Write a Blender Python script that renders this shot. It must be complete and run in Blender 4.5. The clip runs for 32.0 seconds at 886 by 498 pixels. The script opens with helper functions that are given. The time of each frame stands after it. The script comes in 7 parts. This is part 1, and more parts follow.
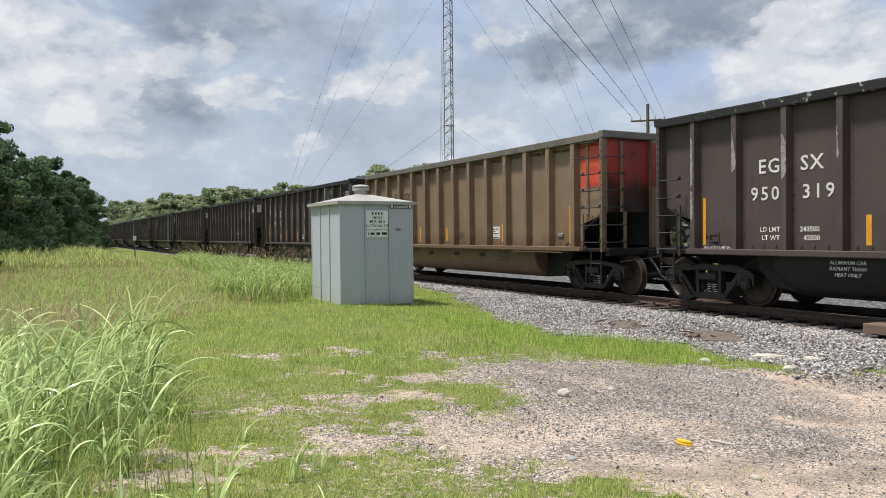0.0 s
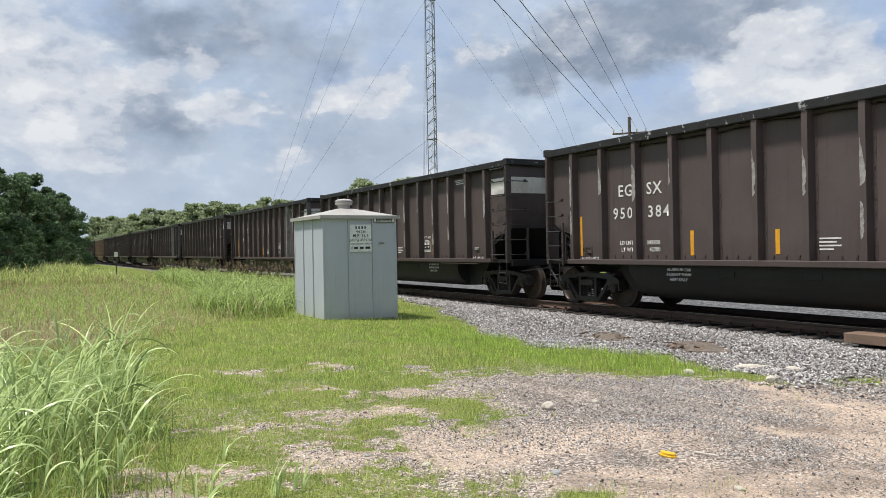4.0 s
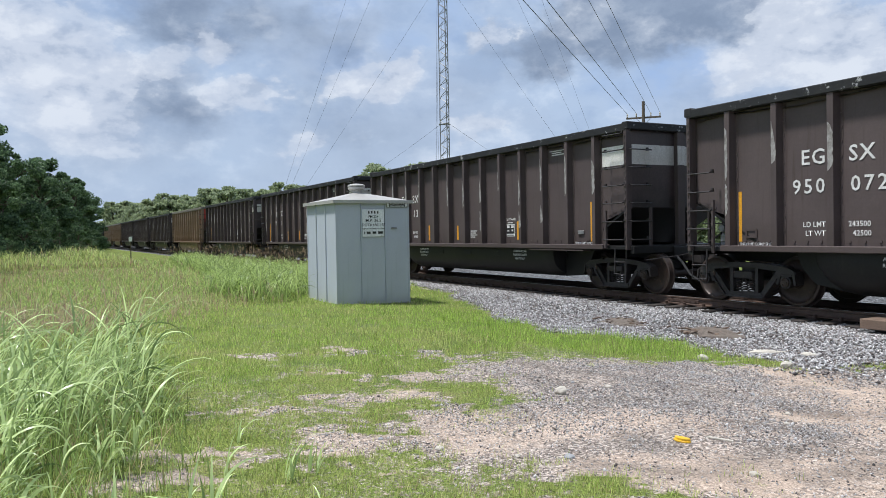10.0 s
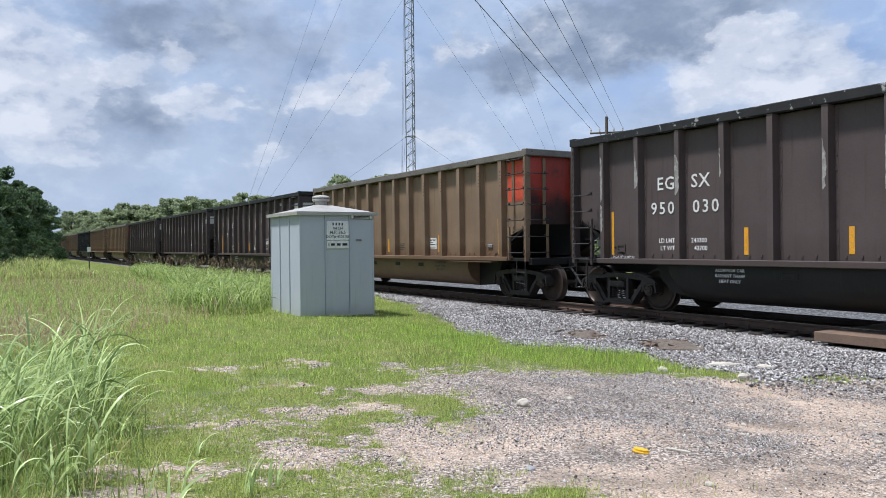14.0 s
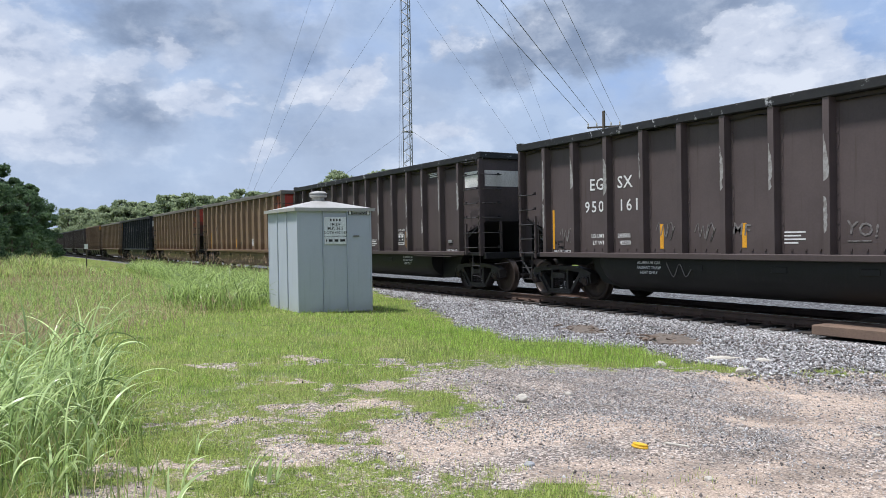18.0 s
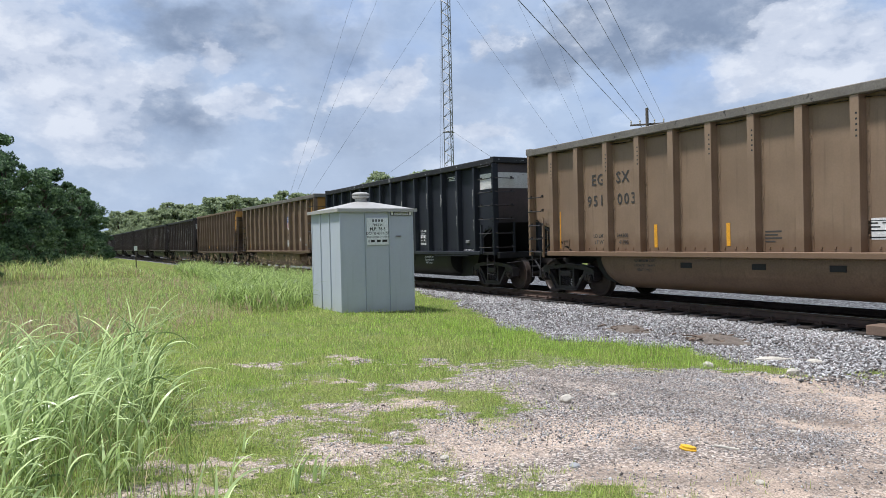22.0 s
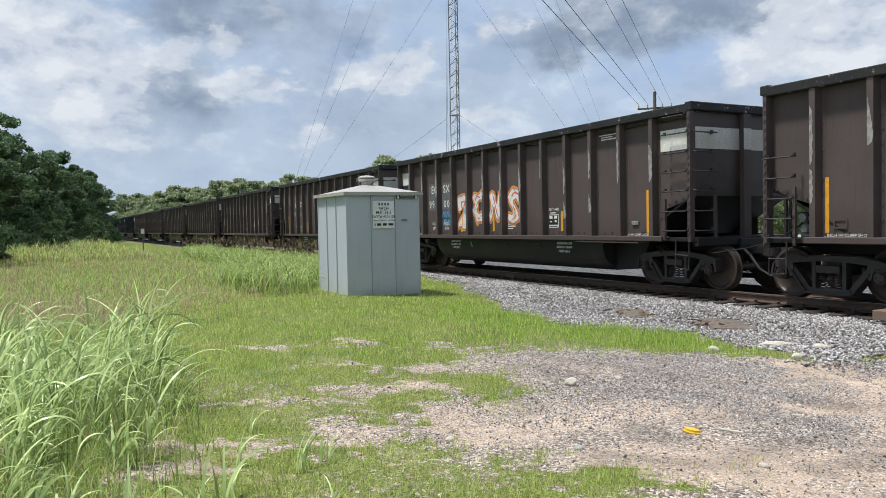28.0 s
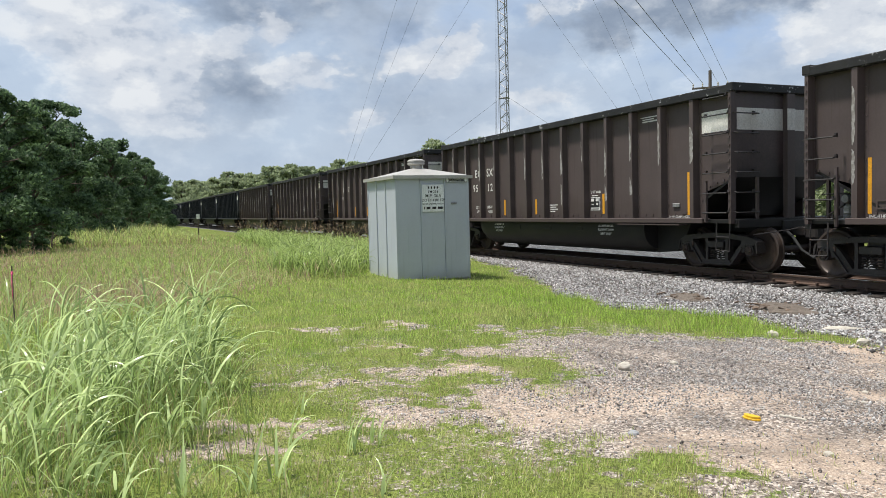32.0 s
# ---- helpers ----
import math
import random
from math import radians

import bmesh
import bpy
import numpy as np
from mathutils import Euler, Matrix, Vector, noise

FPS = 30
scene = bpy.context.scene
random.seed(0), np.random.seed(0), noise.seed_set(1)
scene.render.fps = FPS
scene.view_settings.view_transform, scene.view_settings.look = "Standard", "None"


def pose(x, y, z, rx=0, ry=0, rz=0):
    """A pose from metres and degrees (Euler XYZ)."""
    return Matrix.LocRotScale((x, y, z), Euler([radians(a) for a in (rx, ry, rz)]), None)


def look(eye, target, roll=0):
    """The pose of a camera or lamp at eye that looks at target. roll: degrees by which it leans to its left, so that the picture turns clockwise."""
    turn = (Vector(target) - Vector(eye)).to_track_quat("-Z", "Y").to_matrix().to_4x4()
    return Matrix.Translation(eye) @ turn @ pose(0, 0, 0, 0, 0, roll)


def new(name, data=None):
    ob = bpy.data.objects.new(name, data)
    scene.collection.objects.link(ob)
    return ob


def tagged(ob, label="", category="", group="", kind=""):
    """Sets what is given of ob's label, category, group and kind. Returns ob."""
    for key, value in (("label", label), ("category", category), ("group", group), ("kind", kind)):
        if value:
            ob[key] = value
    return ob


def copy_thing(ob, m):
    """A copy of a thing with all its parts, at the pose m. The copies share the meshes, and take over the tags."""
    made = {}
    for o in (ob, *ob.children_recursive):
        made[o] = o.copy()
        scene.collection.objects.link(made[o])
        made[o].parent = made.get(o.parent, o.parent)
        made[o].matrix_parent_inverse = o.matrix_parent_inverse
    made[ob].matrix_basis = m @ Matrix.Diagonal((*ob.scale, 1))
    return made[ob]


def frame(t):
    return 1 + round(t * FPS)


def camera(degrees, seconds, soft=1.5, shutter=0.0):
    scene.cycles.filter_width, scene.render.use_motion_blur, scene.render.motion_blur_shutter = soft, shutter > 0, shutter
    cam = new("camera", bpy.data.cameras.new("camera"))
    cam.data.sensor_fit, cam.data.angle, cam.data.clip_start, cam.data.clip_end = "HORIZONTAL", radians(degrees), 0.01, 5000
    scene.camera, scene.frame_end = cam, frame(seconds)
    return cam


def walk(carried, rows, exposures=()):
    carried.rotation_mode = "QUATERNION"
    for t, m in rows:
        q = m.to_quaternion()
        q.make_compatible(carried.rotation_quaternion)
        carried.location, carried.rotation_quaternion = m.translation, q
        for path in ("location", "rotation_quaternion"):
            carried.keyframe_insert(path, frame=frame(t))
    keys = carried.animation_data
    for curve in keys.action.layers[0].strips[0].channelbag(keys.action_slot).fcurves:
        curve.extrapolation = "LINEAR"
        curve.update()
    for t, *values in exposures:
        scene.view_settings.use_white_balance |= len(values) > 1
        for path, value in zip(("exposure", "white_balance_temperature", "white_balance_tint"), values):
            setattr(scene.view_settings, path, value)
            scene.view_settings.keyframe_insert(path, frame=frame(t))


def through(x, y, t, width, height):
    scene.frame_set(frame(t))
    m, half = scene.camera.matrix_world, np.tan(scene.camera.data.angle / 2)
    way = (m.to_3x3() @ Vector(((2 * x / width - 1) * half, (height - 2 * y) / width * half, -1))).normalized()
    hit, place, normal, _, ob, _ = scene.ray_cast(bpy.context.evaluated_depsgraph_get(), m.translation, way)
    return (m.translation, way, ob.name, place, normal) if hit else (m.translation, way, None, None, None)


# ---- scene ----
cam = camera(61.0, 32.0, soft=0.75)
# seconds, eye, yaw, pitch, roll of the phone held by hand beside the track
VIEW = [
    (0.0, 0.013, -0.033, 1.602, 61.80, -1.14, 0.60),
    (0.5, 0.003, -0.019, 1.606, 61.80, -1.06, 0.98),
    (1.0, 0.009, -0.017, 1.604, 61.54, -0.86, 1.16),
    (1.5, 0.029, -0.037, 1.616, 61.40, -0.62, 1.42),
    (2.0, 0.024, -0.015, 1.605, 61.42, -0.28, 1.46),
    (2.5, 0.026, -0.019, 1.618, 61.46, -0.10, 1.47),
    (3.0, 0.006, -0.002, 1.605, 61.38, 0.03, 1.34),
    (3.5, 0.003, -0.005, 1.605, 61.10, -0.03, 1.20),
    (5.5, 0.026, -0.009, 1.605, 58.92, -0.47, 1.22),
    (6.0, 0.013, 0.013, 1.602, 58.65, -0.60, 1.34),
    (6.5, 0.019, 0.033, 1.604, 58.66, -0.79, 1.28),
    (7.0, 0.008, 0.041, 1.597, 58.99, -0.86, 1.17),
    (7.5, 0.009, 0.039, 1.599, 59.63, -0.87, 1.00),
    (8.0, 0.019, 0.042, 1.601, 60.31, -0.79, 0.91),
    (8.5, 0.005, 0.040, 1.606, 60.89, -0.79, 0.96),
    (9.0, -0.003, 0.010, 1.605, 61.36, -0.87, 1.10),
    (9.5, -0.009, -0.011, 1.605, 61.59, -1.05, 1.11),
    (10.0, -0.015, -0.009, 1.596, 61.54, -1.24, 1.03),
    (10.5, 0.003, -0.011, 1.603, 61.29, -1.35, 0.93),
    (11.0, 0.004, -0.017, 1.601, 60.78, -1.24, 0.78),
    (11.5, 0.001, 0.009, 1.606, 60.24, -0.97, 0.87),
    (12.0, 0.014, -0.003, 1.603, 59.74, -0.64, 0.85),
    (12.5, 0.028, -0.018, 1.608, 59.35, -0.43, 0.87),
    (13.0, 0.026, 0.001, 1.605, 59.21, -0.37, 0.89),
    (13.5, 0.019, 0.005, 1.604, 59.08, -0.38, 0.84),
    (14.0, 0.018, -0.005, 1.600, 58.91, -0.35, 0.67),
    (14.5, 0.019, -0.002, 1.599, 58.68, -0.28, 0.52),
    (16.5, 0.040, -0.000, 1.607, 57.28, -0.35, 0.79),
    (17.0, 0.025, -0.000, 1.597, 57.55, -0.57, 0.84),
    (17.5, 0.010, 0.005, 1.594, 58.09, -0.65, 0.88),
    (18.0, 0.009, -0.004, 1.609, 58.73, -0.73, 0.99),
    (18.5, 0.015, 0.000, 1.602, 59.36, -0.70, 1.21),
    (19.0, 0.029, -0.003, 1.602, 59.77, -0.71, 1.44),
    (19.5, 0.016, 0.008, 1.597, 60.03, -0.79, 1.56),
    (20.0, 0.018, 0.002, 1.600, 60.30, -0.83, 1.55),
    (20.5, 0.013, -0.002, 1.596, 60.62, -0.77, 1.47),
    (21.0, 0.005, -0.006, 1.610, 60.94, -0.74, 1.52),
    (21.5, -0.009, -0.004, 1.608, 61.40, -0.65, 1.47),
    (22.0, -0.010, -0.006, 1.606, 61.88, -0.66, 1.33),
    (22.5, -0.019, 0.009, 1.600, 62.35, -0.77, 1.17),
    (23.0, -0.031, 0.017, 1.591, 62.59, -0.97, 0.88),
    (23.5, -0.024, 0.010, 1.592, 62.68, -1.13, 0.68),
    (24.0, -0.014, -0.011, 1.601, 62.50, -1.26, 0.48),
    (24.5, -0.016, -0.010, 1.596, 62.26, -1.21, 0.51),
    (25.0, -0.005, -0.010, 1.604, 62.12, -1.12, 0.71),
    (25.5, -0.001, -0.009, 1.604, 62.10, -1.05, 0.91),
    (27.5, -0.003, 0.004, 1.589, 62.44, -1.64, 1.25),
    (28.0, 0.001, -0.011, 1.599, 62.34, -1.87, 1.14),
    (28.5, -0.015, -0.010, 1.599, 62.44, -1.97, 1.15),
    (29.0, -0.020, -0.010, 1.594, 62.85, -2.03, 1.11),
    (29.5, -0.031, 0.004, 1.591, 63.48, -2.08, 1.14),
    (30.0, -0.046, 0.006, 1.586, 64.33, -2.20, 1.16),
    (30.5, -0.048, 0.004, 1.585, 65.29, -2.37, 1.20),
    (31.0, -0.062, -0.005, 1.581, 65.97, -2.62, 1.32),
    (31.5, -0.082, 0.018, 1.574, 66.28, -2.85, 1.48),
    (32.0, -0.066, 0.014, 1.577, 66.09, -2.99, 1.46),
]
# the phone's own exposure and white balance: it turns cooler in the middle of the shot
TINT = [(0.0, 0.15, 6600, 10), (3.0, 0.15, 6550, 10), (6.0, 0.12, 6350, 10), (9.0, 0.10, 6000, 10), (14.0, 0.12, 5930, 12), (20.0, 0.12, 5900, 12),
        (25.0, 0.15, 6150, 10), (28.0, 0.14, 6250, 9), (32.0, 0.18, 6450, 9)]
walk(cam, [(t, pose(x, y, z, 90 + pitch, roll, yaw)) for t, x, y, z, yaw, pitch, roll in VIEW], TINT)

# ---- world and light ----
SUN_DIR = Vector((-0.10, -0.36, 1.0)).normalized()      # towards the sun
sun = new("sun", bpy.data.lights.new("sun", "SUN"))
sun.matrix_world = look(SUN_DIR * 60, (0, 0, 0))
sun.data.energy, sun.data.angle, sun.data.color = 4.8, radians(6.0), (1.0, 0.95, 0.87)


def node(nt, kind, loc=None, **sockets):
    n = nt.nodes.new(kind)
    for key, value in sockets.items():
        n.inputs[key.replace("_", " ")].default_value = value
    return n


def math_node(nt, op, a, b=None, c=None):
    n = nt.nodes.new("ShaderNodeMath")
    n.operation = op
    for i, v in enumerate((a, b, c)):
        if v is None:
            continue
        if isinstance(v, (int, float)):
            n.inputs[i].default_value = v
        else:
            nt.links.new(v, n.inputs[i])
    return n.outputs[0]


def ramp(nt, fac, stops, smooth=True):
    n = nt.nodes.new("ShaderNodeValToRGB")
    r = n.color_ramp
    r.interpolation = "EASE" if smooth else "LINEAR"
    while len(r.elements) < len(stops):
        r.elements.new(0.5)
    for e, (p, col) in zip(r.elements, stops):
        e.position = p
        e.color = (*col, 1) if len(col) == 3 else col
    nt.links.new(fac, n.inputs[0])
    return n.outputs[0]


def mix_col(nt, fac, a, b, kind="MIX"):
    n = nt.nodes.new("ShaderNodeMix")
    n.data_type, n.blend_type = "RGBA", kind
    for sock, v in ((0, fac), (6, a), (7, b)):
        if isinstance(v, (int, float)):
            n.inputs[sock].default_value = v
        elif isinstance(v, tuple):
            n.inputs[sock].default_value = (*v[:3], 1)
        else:
            nt.links.new(v, n.inputs[sock])
    return n.outputs[2]


# clouds over the far side of the track: bearing to the left of +y and height in degrees, reach, strength
DARK_CLOUDS = [(81.9, 15.6, 5.0, 0.75), (76.8, 15.7, 6.0, 0.9), (82.4, 8.0, 6.8, 0.5), (69.8, 14.3, 3.8, 0.7), (71.5, 9.4, 5.6, 0.55), (55.3, 13.4, 4.0, 0.8), (51.1, 14.4, 4.8, 1.0),
               (46.7, 15.0, 5.2, 1.0), (41.7, 15.5, 5.6, 1.0), (37.0, 16.5, 5.6, 0.8), (66.0, 6.7, 5.6, 0.4), (81.2, 10.1, 4.4, 0.45), (59.6, 11.4, 3.2, 0.4), (91.0, 4.3, 6.4, 0.35)]
WHITE_CLOUDS = [(36.3, 12.5, 3.8, 1.0), (39.5, 11.2, 3.0, 0.8), (33.9, 11.0, 4.4, 1.0), (37.0, 13.9, 2.0, 0.8), (32.6, 13.0, 3.6, 0.8), (66.4, 11.1, 2.8, 0.9), (64.3, 12.5, 2.0, 0.8),
                (69.0, 10.6, 1.8, 0.7), (57.2, 15.0, 2.2, 0.8), (59.1, 14.3, 1.8, 0.7), (76.2, 9.9, 2.4, 0.8), (74.2, 11.1, 1.6, 0.7), (84.2, 11.2, 2.4, 0.7), (81.5, 12.0, 2.4, 0.65),
                (88.1, 10.2, 6.0, 0.6), (89.8, 13.7, 5.8, 0.8), (77.6, 13.4, 2.4, 0.6), (72.0, 6.7, 1.8, 0.6), (59.4, 8.3, 1.6, 0.5), (85.7, 7.7, 3.6, 0.45), (30.0, 9.0, 5.0, 0.6)]
BLUE_GAPS = [(69.6, 13.1, 2.4, 0.6), (64.3, 14.1, 2.4, 0.6), (60.8, 16.3, 2.8, 0.6), (44.0, 11.5, 3.6, 0.8), (47.5, 10.6, 3.6, 0.5), (68.5, 16.6, 2.4, 0.5), (87.7, 12.6, 2.0, 0.4)]


def make_world():
    w = bpy.data.worlds.new("sky")
    scene.world = w
    w.use_nodes = True
    nt = w.node_tree
    nt.nodes.clear()
    out = nt.nodes.new("ShaderNodeOutputWorld")
    bg = nt.nodes.new("ShaderNodeBackground")
    nt.links.new(bg.outputs[0], out.inputs[0])
    sky = nt.nodes.new("ShaderNodeTexSky")
    sky.sky_type, sky.sun_disc = "NISHITA", False
    sky.sun_elevation = math.asin(SUN_DIR.z)
    sky.sun_rotation = math.atan2(SUN_DIR.x, SUN_DIR.y)
    sky.air_density, sky.dust_density, sky.ozone_density = 1.0, 1.5, 2.0
    tc = nt.nodes.new("ShaderNodeTexCoord")
    sep = nt.nodes.new("ShaderNodeSeparateXYZ")
    nt.links.new(tc.outputs["Generated"], sep.inputs[0])
    mp = nt.nodes.new("ShaderNodeMapping")
    mp.inputs["Scale"].default_value = (1.0, 1.0, 1.7)
    nt.links.new(tc.outputs["Generated"], mp.inputs[0])

    def nz(scale, detail=8.0, rough=0.5, bend=0.0):
        n = node(nt, "ShaderNodeTexNoise", Scale=scale, Detail=detail, Roughness=rough, Distortion=bend)
        nt.links.new(mp.outputs[0], n.inputs["Vector"])
        return n
    big, small, fold, warp = nz(3.6, 8.0, 0.50, 0.25), nz(9.0, 10.0, 0.56, 0.1), nz(21.0, 8.0, 0.58, 0.1), nz(12.0, 6.0, 0.55)
    # bearing and height in degrees, pushed about a little so that no cloud is round
    az = math_node(nt, "DEGREES", math_node(nt, "ARCTAN2", math_node(nt, "MULTIPLY", sep.outputs[0], -1.0), sep.outputs[1]))
    el = math_node(nt, "MULTIPLY", math_node(nt, "DEGREES", math_node(nt, "ARCSINE", sep.outputs[2])), 1.45)
    at = nt.nodes.new("ShaderNodeCombineXYZ")
    nt.links.new(az, at.inputs[0])
    nt.links.new(el, at.inputs[1])
    push = nt.nodes.new("ShaderNodeVectorMath")
    push.operation = "MULTIPLY_ADD"
    nt.links.new(warp.outputs["Color"], push.inputs[0])
    push.inputs[1].default_value = (8.0, 8.0, 0.0)
    nt.links.new(at.outputs[0], push.inputs[2])

    def total(items):
        s = None
        for bearing, height, reach, k in items:
            v = nt.nodes.new("ShaderNodeVectorMath")
            v.operation = "DISTANCE"
            nt.links.new(push.outputs[0], v.inputs[0])
            v.inputs[1].default_value = (bearing + 4.0, height * 1.45 + 4.0, 0.0)
            fall = nt.nodes.new("ShaderNodeMapRange")
            fall.interpolation_type = "SMOOTHSTEP"
            nt.links.new(v.outputs["Value"], fall.inputs["Value"])
            for sock, value in (("From Min", reach * 0.15), ("From Max", reach * 1.25), ("To Min", k), ("To Max", 0.0)):
                fall.inputs[sock].default_value = value
            s = fall.outputs[0] if s is None else math_node(nt, "ADD", s, fall.outputs[0])
        return s
    # open sky veiled with thin cloud
    thin = mix_col(nt, 0.85, sky.outputs[0], ramp(nt, big.outputs[0], [(0.25, (4.7, 6.2, 8.8)), (0.42, (6.2, 7.3, 8.9)), (0.58, (6.1, 7.0, 8.4)), (0.75, (5.0, 5.8, 7.1))]))
    thin = mix_col(nt, 0.65, thin, mix_col(nt, 1.0, thin, ramp(nt, math_node(nt, "ADD", math_node(nt, "MULTIPLY", small.outputs[0], 0.65), math_node(nt, "MULTIPLY", fold.outputs[0], 0.35)),
                                                               [(0.36, (0.76, 0.80, 0.86)), (0.50, (1.0, 1.0, 1.0)), (0.64, (1.28, 1.25, 1.19))]), "MULTIPLY"))
    blue = math_node(nt, "MULTIPLY", total(BLUE_GAPS), ramp(nt, small.outputs[0], [(0.35, (0.3, 0.3, 0.3)), (0.6, (1, 1, 1))]))
    thin = mix_col(nt, math_node(nt, "MINIMUM", blue, 0.9), thin, (4.1, 5.7, 8.6))
    # grey undersides
    under = math_node(nt, "MULTIPLY", total(DARK_CLOUDS), math_node(nt, "MULTIPLY_ADD", small.outputs[0], 2.0, -0.15))
    grey = ramp(nt, under, [(0.08, (0, 0, 0)), (0.95, (0.92, 0.92, 0.92))])
    thin = mix_col(nt, grey, thin, ramp(nt, fold.outputs[0], [(0.32, (2.75, 3.4, 4.5)), (0.68, (3.7, 4.4, 5.5))]))
    # white heaps with crisp heads and folds
    body = math_node(nt, "ADD", total(WHITE_CLOUDS), math_node(nt, "MULTIPLY_ADD", small.outputs[0], 1.7, -0.85))
    body = math_node(nt, "ADD", body, math_node(nt, "MULTIPLY_ADD", fold.outputs[0], 0.7, -0.35))
    puff = ramp(nt, body, [(0.05, (0, 0, 0)), (0.28, (0.26, 0.26, 0.26)), (0.38, (0.60, 0.60, 0.60)), (0.90, (0.94, 0.94, 0.94))], False)
    heap = ramp(nt, math_node(nt, "ADD", math_node(nt, "MULTIPLY", fold.outputs[0], 0.6), math_node(nt, "MULTIPLY", small.outputs[0], 0.4)),
                [(0.39, (5.6, 6.2, 7.2)), (0.49, (7.5, 7.9, 8.6)), (0.60, (9.1, 9.3, 9.6))])
    lit = mix_col(nt, puff, thin, heap)
    # haze close to the horizon
    low = ramp(nt, sep.outputs[2], [(0.0, (1, 1, 1)), (0.17, (0, 0, 0))])
    lit = mix_col(nt, math_node(nt, "MULTIPLY", low, 0.6), lit, (5.3, 6.3, 7.8))
    nt.links.new(lit, bg.inputs[0])
    bg.inputs[1].default_value = 0.080
    return w


make_world()

# ---- materials ----


def material(name, base, rough=0.6, metal=0.0, second=None, scale=6.0, amount=0.6, fine=60.0, bump=0.15,
             streak=None, random=0.0, coords="Object", detail=6.0, spec=0.5, rust=None, rust_at=0.62, depth=0.02, grit=0.17, soot=None):
    """A worn surface: two tones by a broad noise, grain by a fine one, streaks that run down, rust spots."""
    m = bpy.data.materials.new(name)
    m.use_nodes = True
    nt = m.node_tree
    bs = nt.nodes["Principled BSDF"]
    tc = nt.nodes.new("ShaderNodeTexCoord")
    vec = tc.outputs[coords]
    n1 = node(nt, "ShaderNodeTexNoise", Scale=scale, Detail=detail, Roughness=0.6)
    n2 = node(nt, "ShaderNodeTexNoise", Scale=fine, Detail=4.0, Roughness=0.65)
    nt.links.new(vec, n1.inputs["Vector"])
    nt.links.new(vec, n2.inputs["Vector"])
    second = second or tuple(c * 0.62 for c in base)
    f1 = ramp(nt, n1.outputs[0], [(0.35, (0, 0, 0)), (0.66, (1, 1, 1))])
    col = mix_col(nt, math_node(nt, "MULTIPLY", f1, amount), base, second)
    grain = ramp(nt, n2.outputs[0], [(0.3, (1 - grit,) * 3), (0.7, (1 + grit,) * 3)])
    col = mix_col(nt, 1.0, col, grain, "MULTIPLY")
    if streak:
        mp = nt.nodes.new("ShaderNodeMapping")
        mp.inputs["Scale"].default_value = (7.0, 7.0, 0.35)
        nt.links.new(vec, mp.inputs[0])
        n3 = node(nt, "ShaderNodeTexNoise", Scale=1.6, Detail=5.0, Roughness=0.6)
        nt.links.new(mp.outputs[0], n3.inputs["Vector"])
        f3 = ramp(nt, n3.outputs[0], [(0.54, (0, 0, 0)), (0.78, (1, 1, 1))])
        col = mix_col(nt, math_node(nt, "MULTIPLY", f3, 0.55), col, streak)
    if rust:
        n4 = node(nt, "ShaderNodeTexNoise", Scale=scale * 2.3, Detail=8.0, Roughness=0.7)
        nt.links.new(vec, n4.inputs["Vector"])
        f4 = ramp(nt, n4.outputs[0], [(rust_at, (0, 0, 0)), (rust_at + 0.07, (1, 1, 1))])
        col = mix_col(nt, f4, col, rust)
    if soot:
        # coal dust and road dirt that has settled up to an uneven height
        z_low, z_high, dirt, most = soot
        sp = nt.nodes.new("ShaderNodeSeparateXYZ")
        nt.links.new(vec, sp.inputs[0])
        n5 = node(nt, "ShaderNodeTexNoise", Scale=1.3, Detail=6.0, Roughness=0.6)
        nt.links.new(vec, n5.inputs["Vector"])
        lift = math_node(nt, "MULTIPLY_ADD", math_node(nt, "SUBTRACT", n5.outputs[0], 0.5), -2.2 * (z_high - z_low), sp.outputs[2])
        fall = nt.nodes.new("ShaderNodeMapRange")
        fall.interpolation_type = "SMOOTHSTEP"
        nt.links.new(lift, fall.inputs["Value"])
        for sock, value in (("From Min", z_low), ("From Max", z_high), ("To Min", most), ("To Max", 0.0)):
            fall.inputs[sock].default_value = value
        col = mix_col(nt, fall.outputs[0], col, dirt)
    if random:
        oi = nt.nodes.new("ShaderNodeObjectInfo")
        k = math_node(nt, "MULTIPLY_ADD", oi.outputs["Random"], 2 * random, 1 - random)
        cc = nt.nodes.new("ShaderNodeCombineColor")
        for i in range(3):
            nt.links.new(k, cc.inputs[i])
        col = mix_col(nt, 1.0, col, cc.outputs[0], "MULTIPLY")
    nt.links.new(col, bs.inputs["Base Color"])
    r = math_node(nt, "MULTIPLY_ADD", n2.outputs[0], 0.25, rough - 0.12)
    nt.links.new(r, bs.inputs["Roughness"])
    bs.inputs["Metallic"].default_value = metal
    bs.inputs["Specular IOR Level"].default_value = spec
    if bump:
        b = nt.nodes.new("ShaderNodeBump")
        b.inputs["Strength"].default_value, b.inputs["Distance"].default_value = bump, depth
        nt.links.new(n2.outputs[0], b.inputs["Height"])
        nt.links.new(b.outputs[0], bs.inputs["Normal"])
    return m


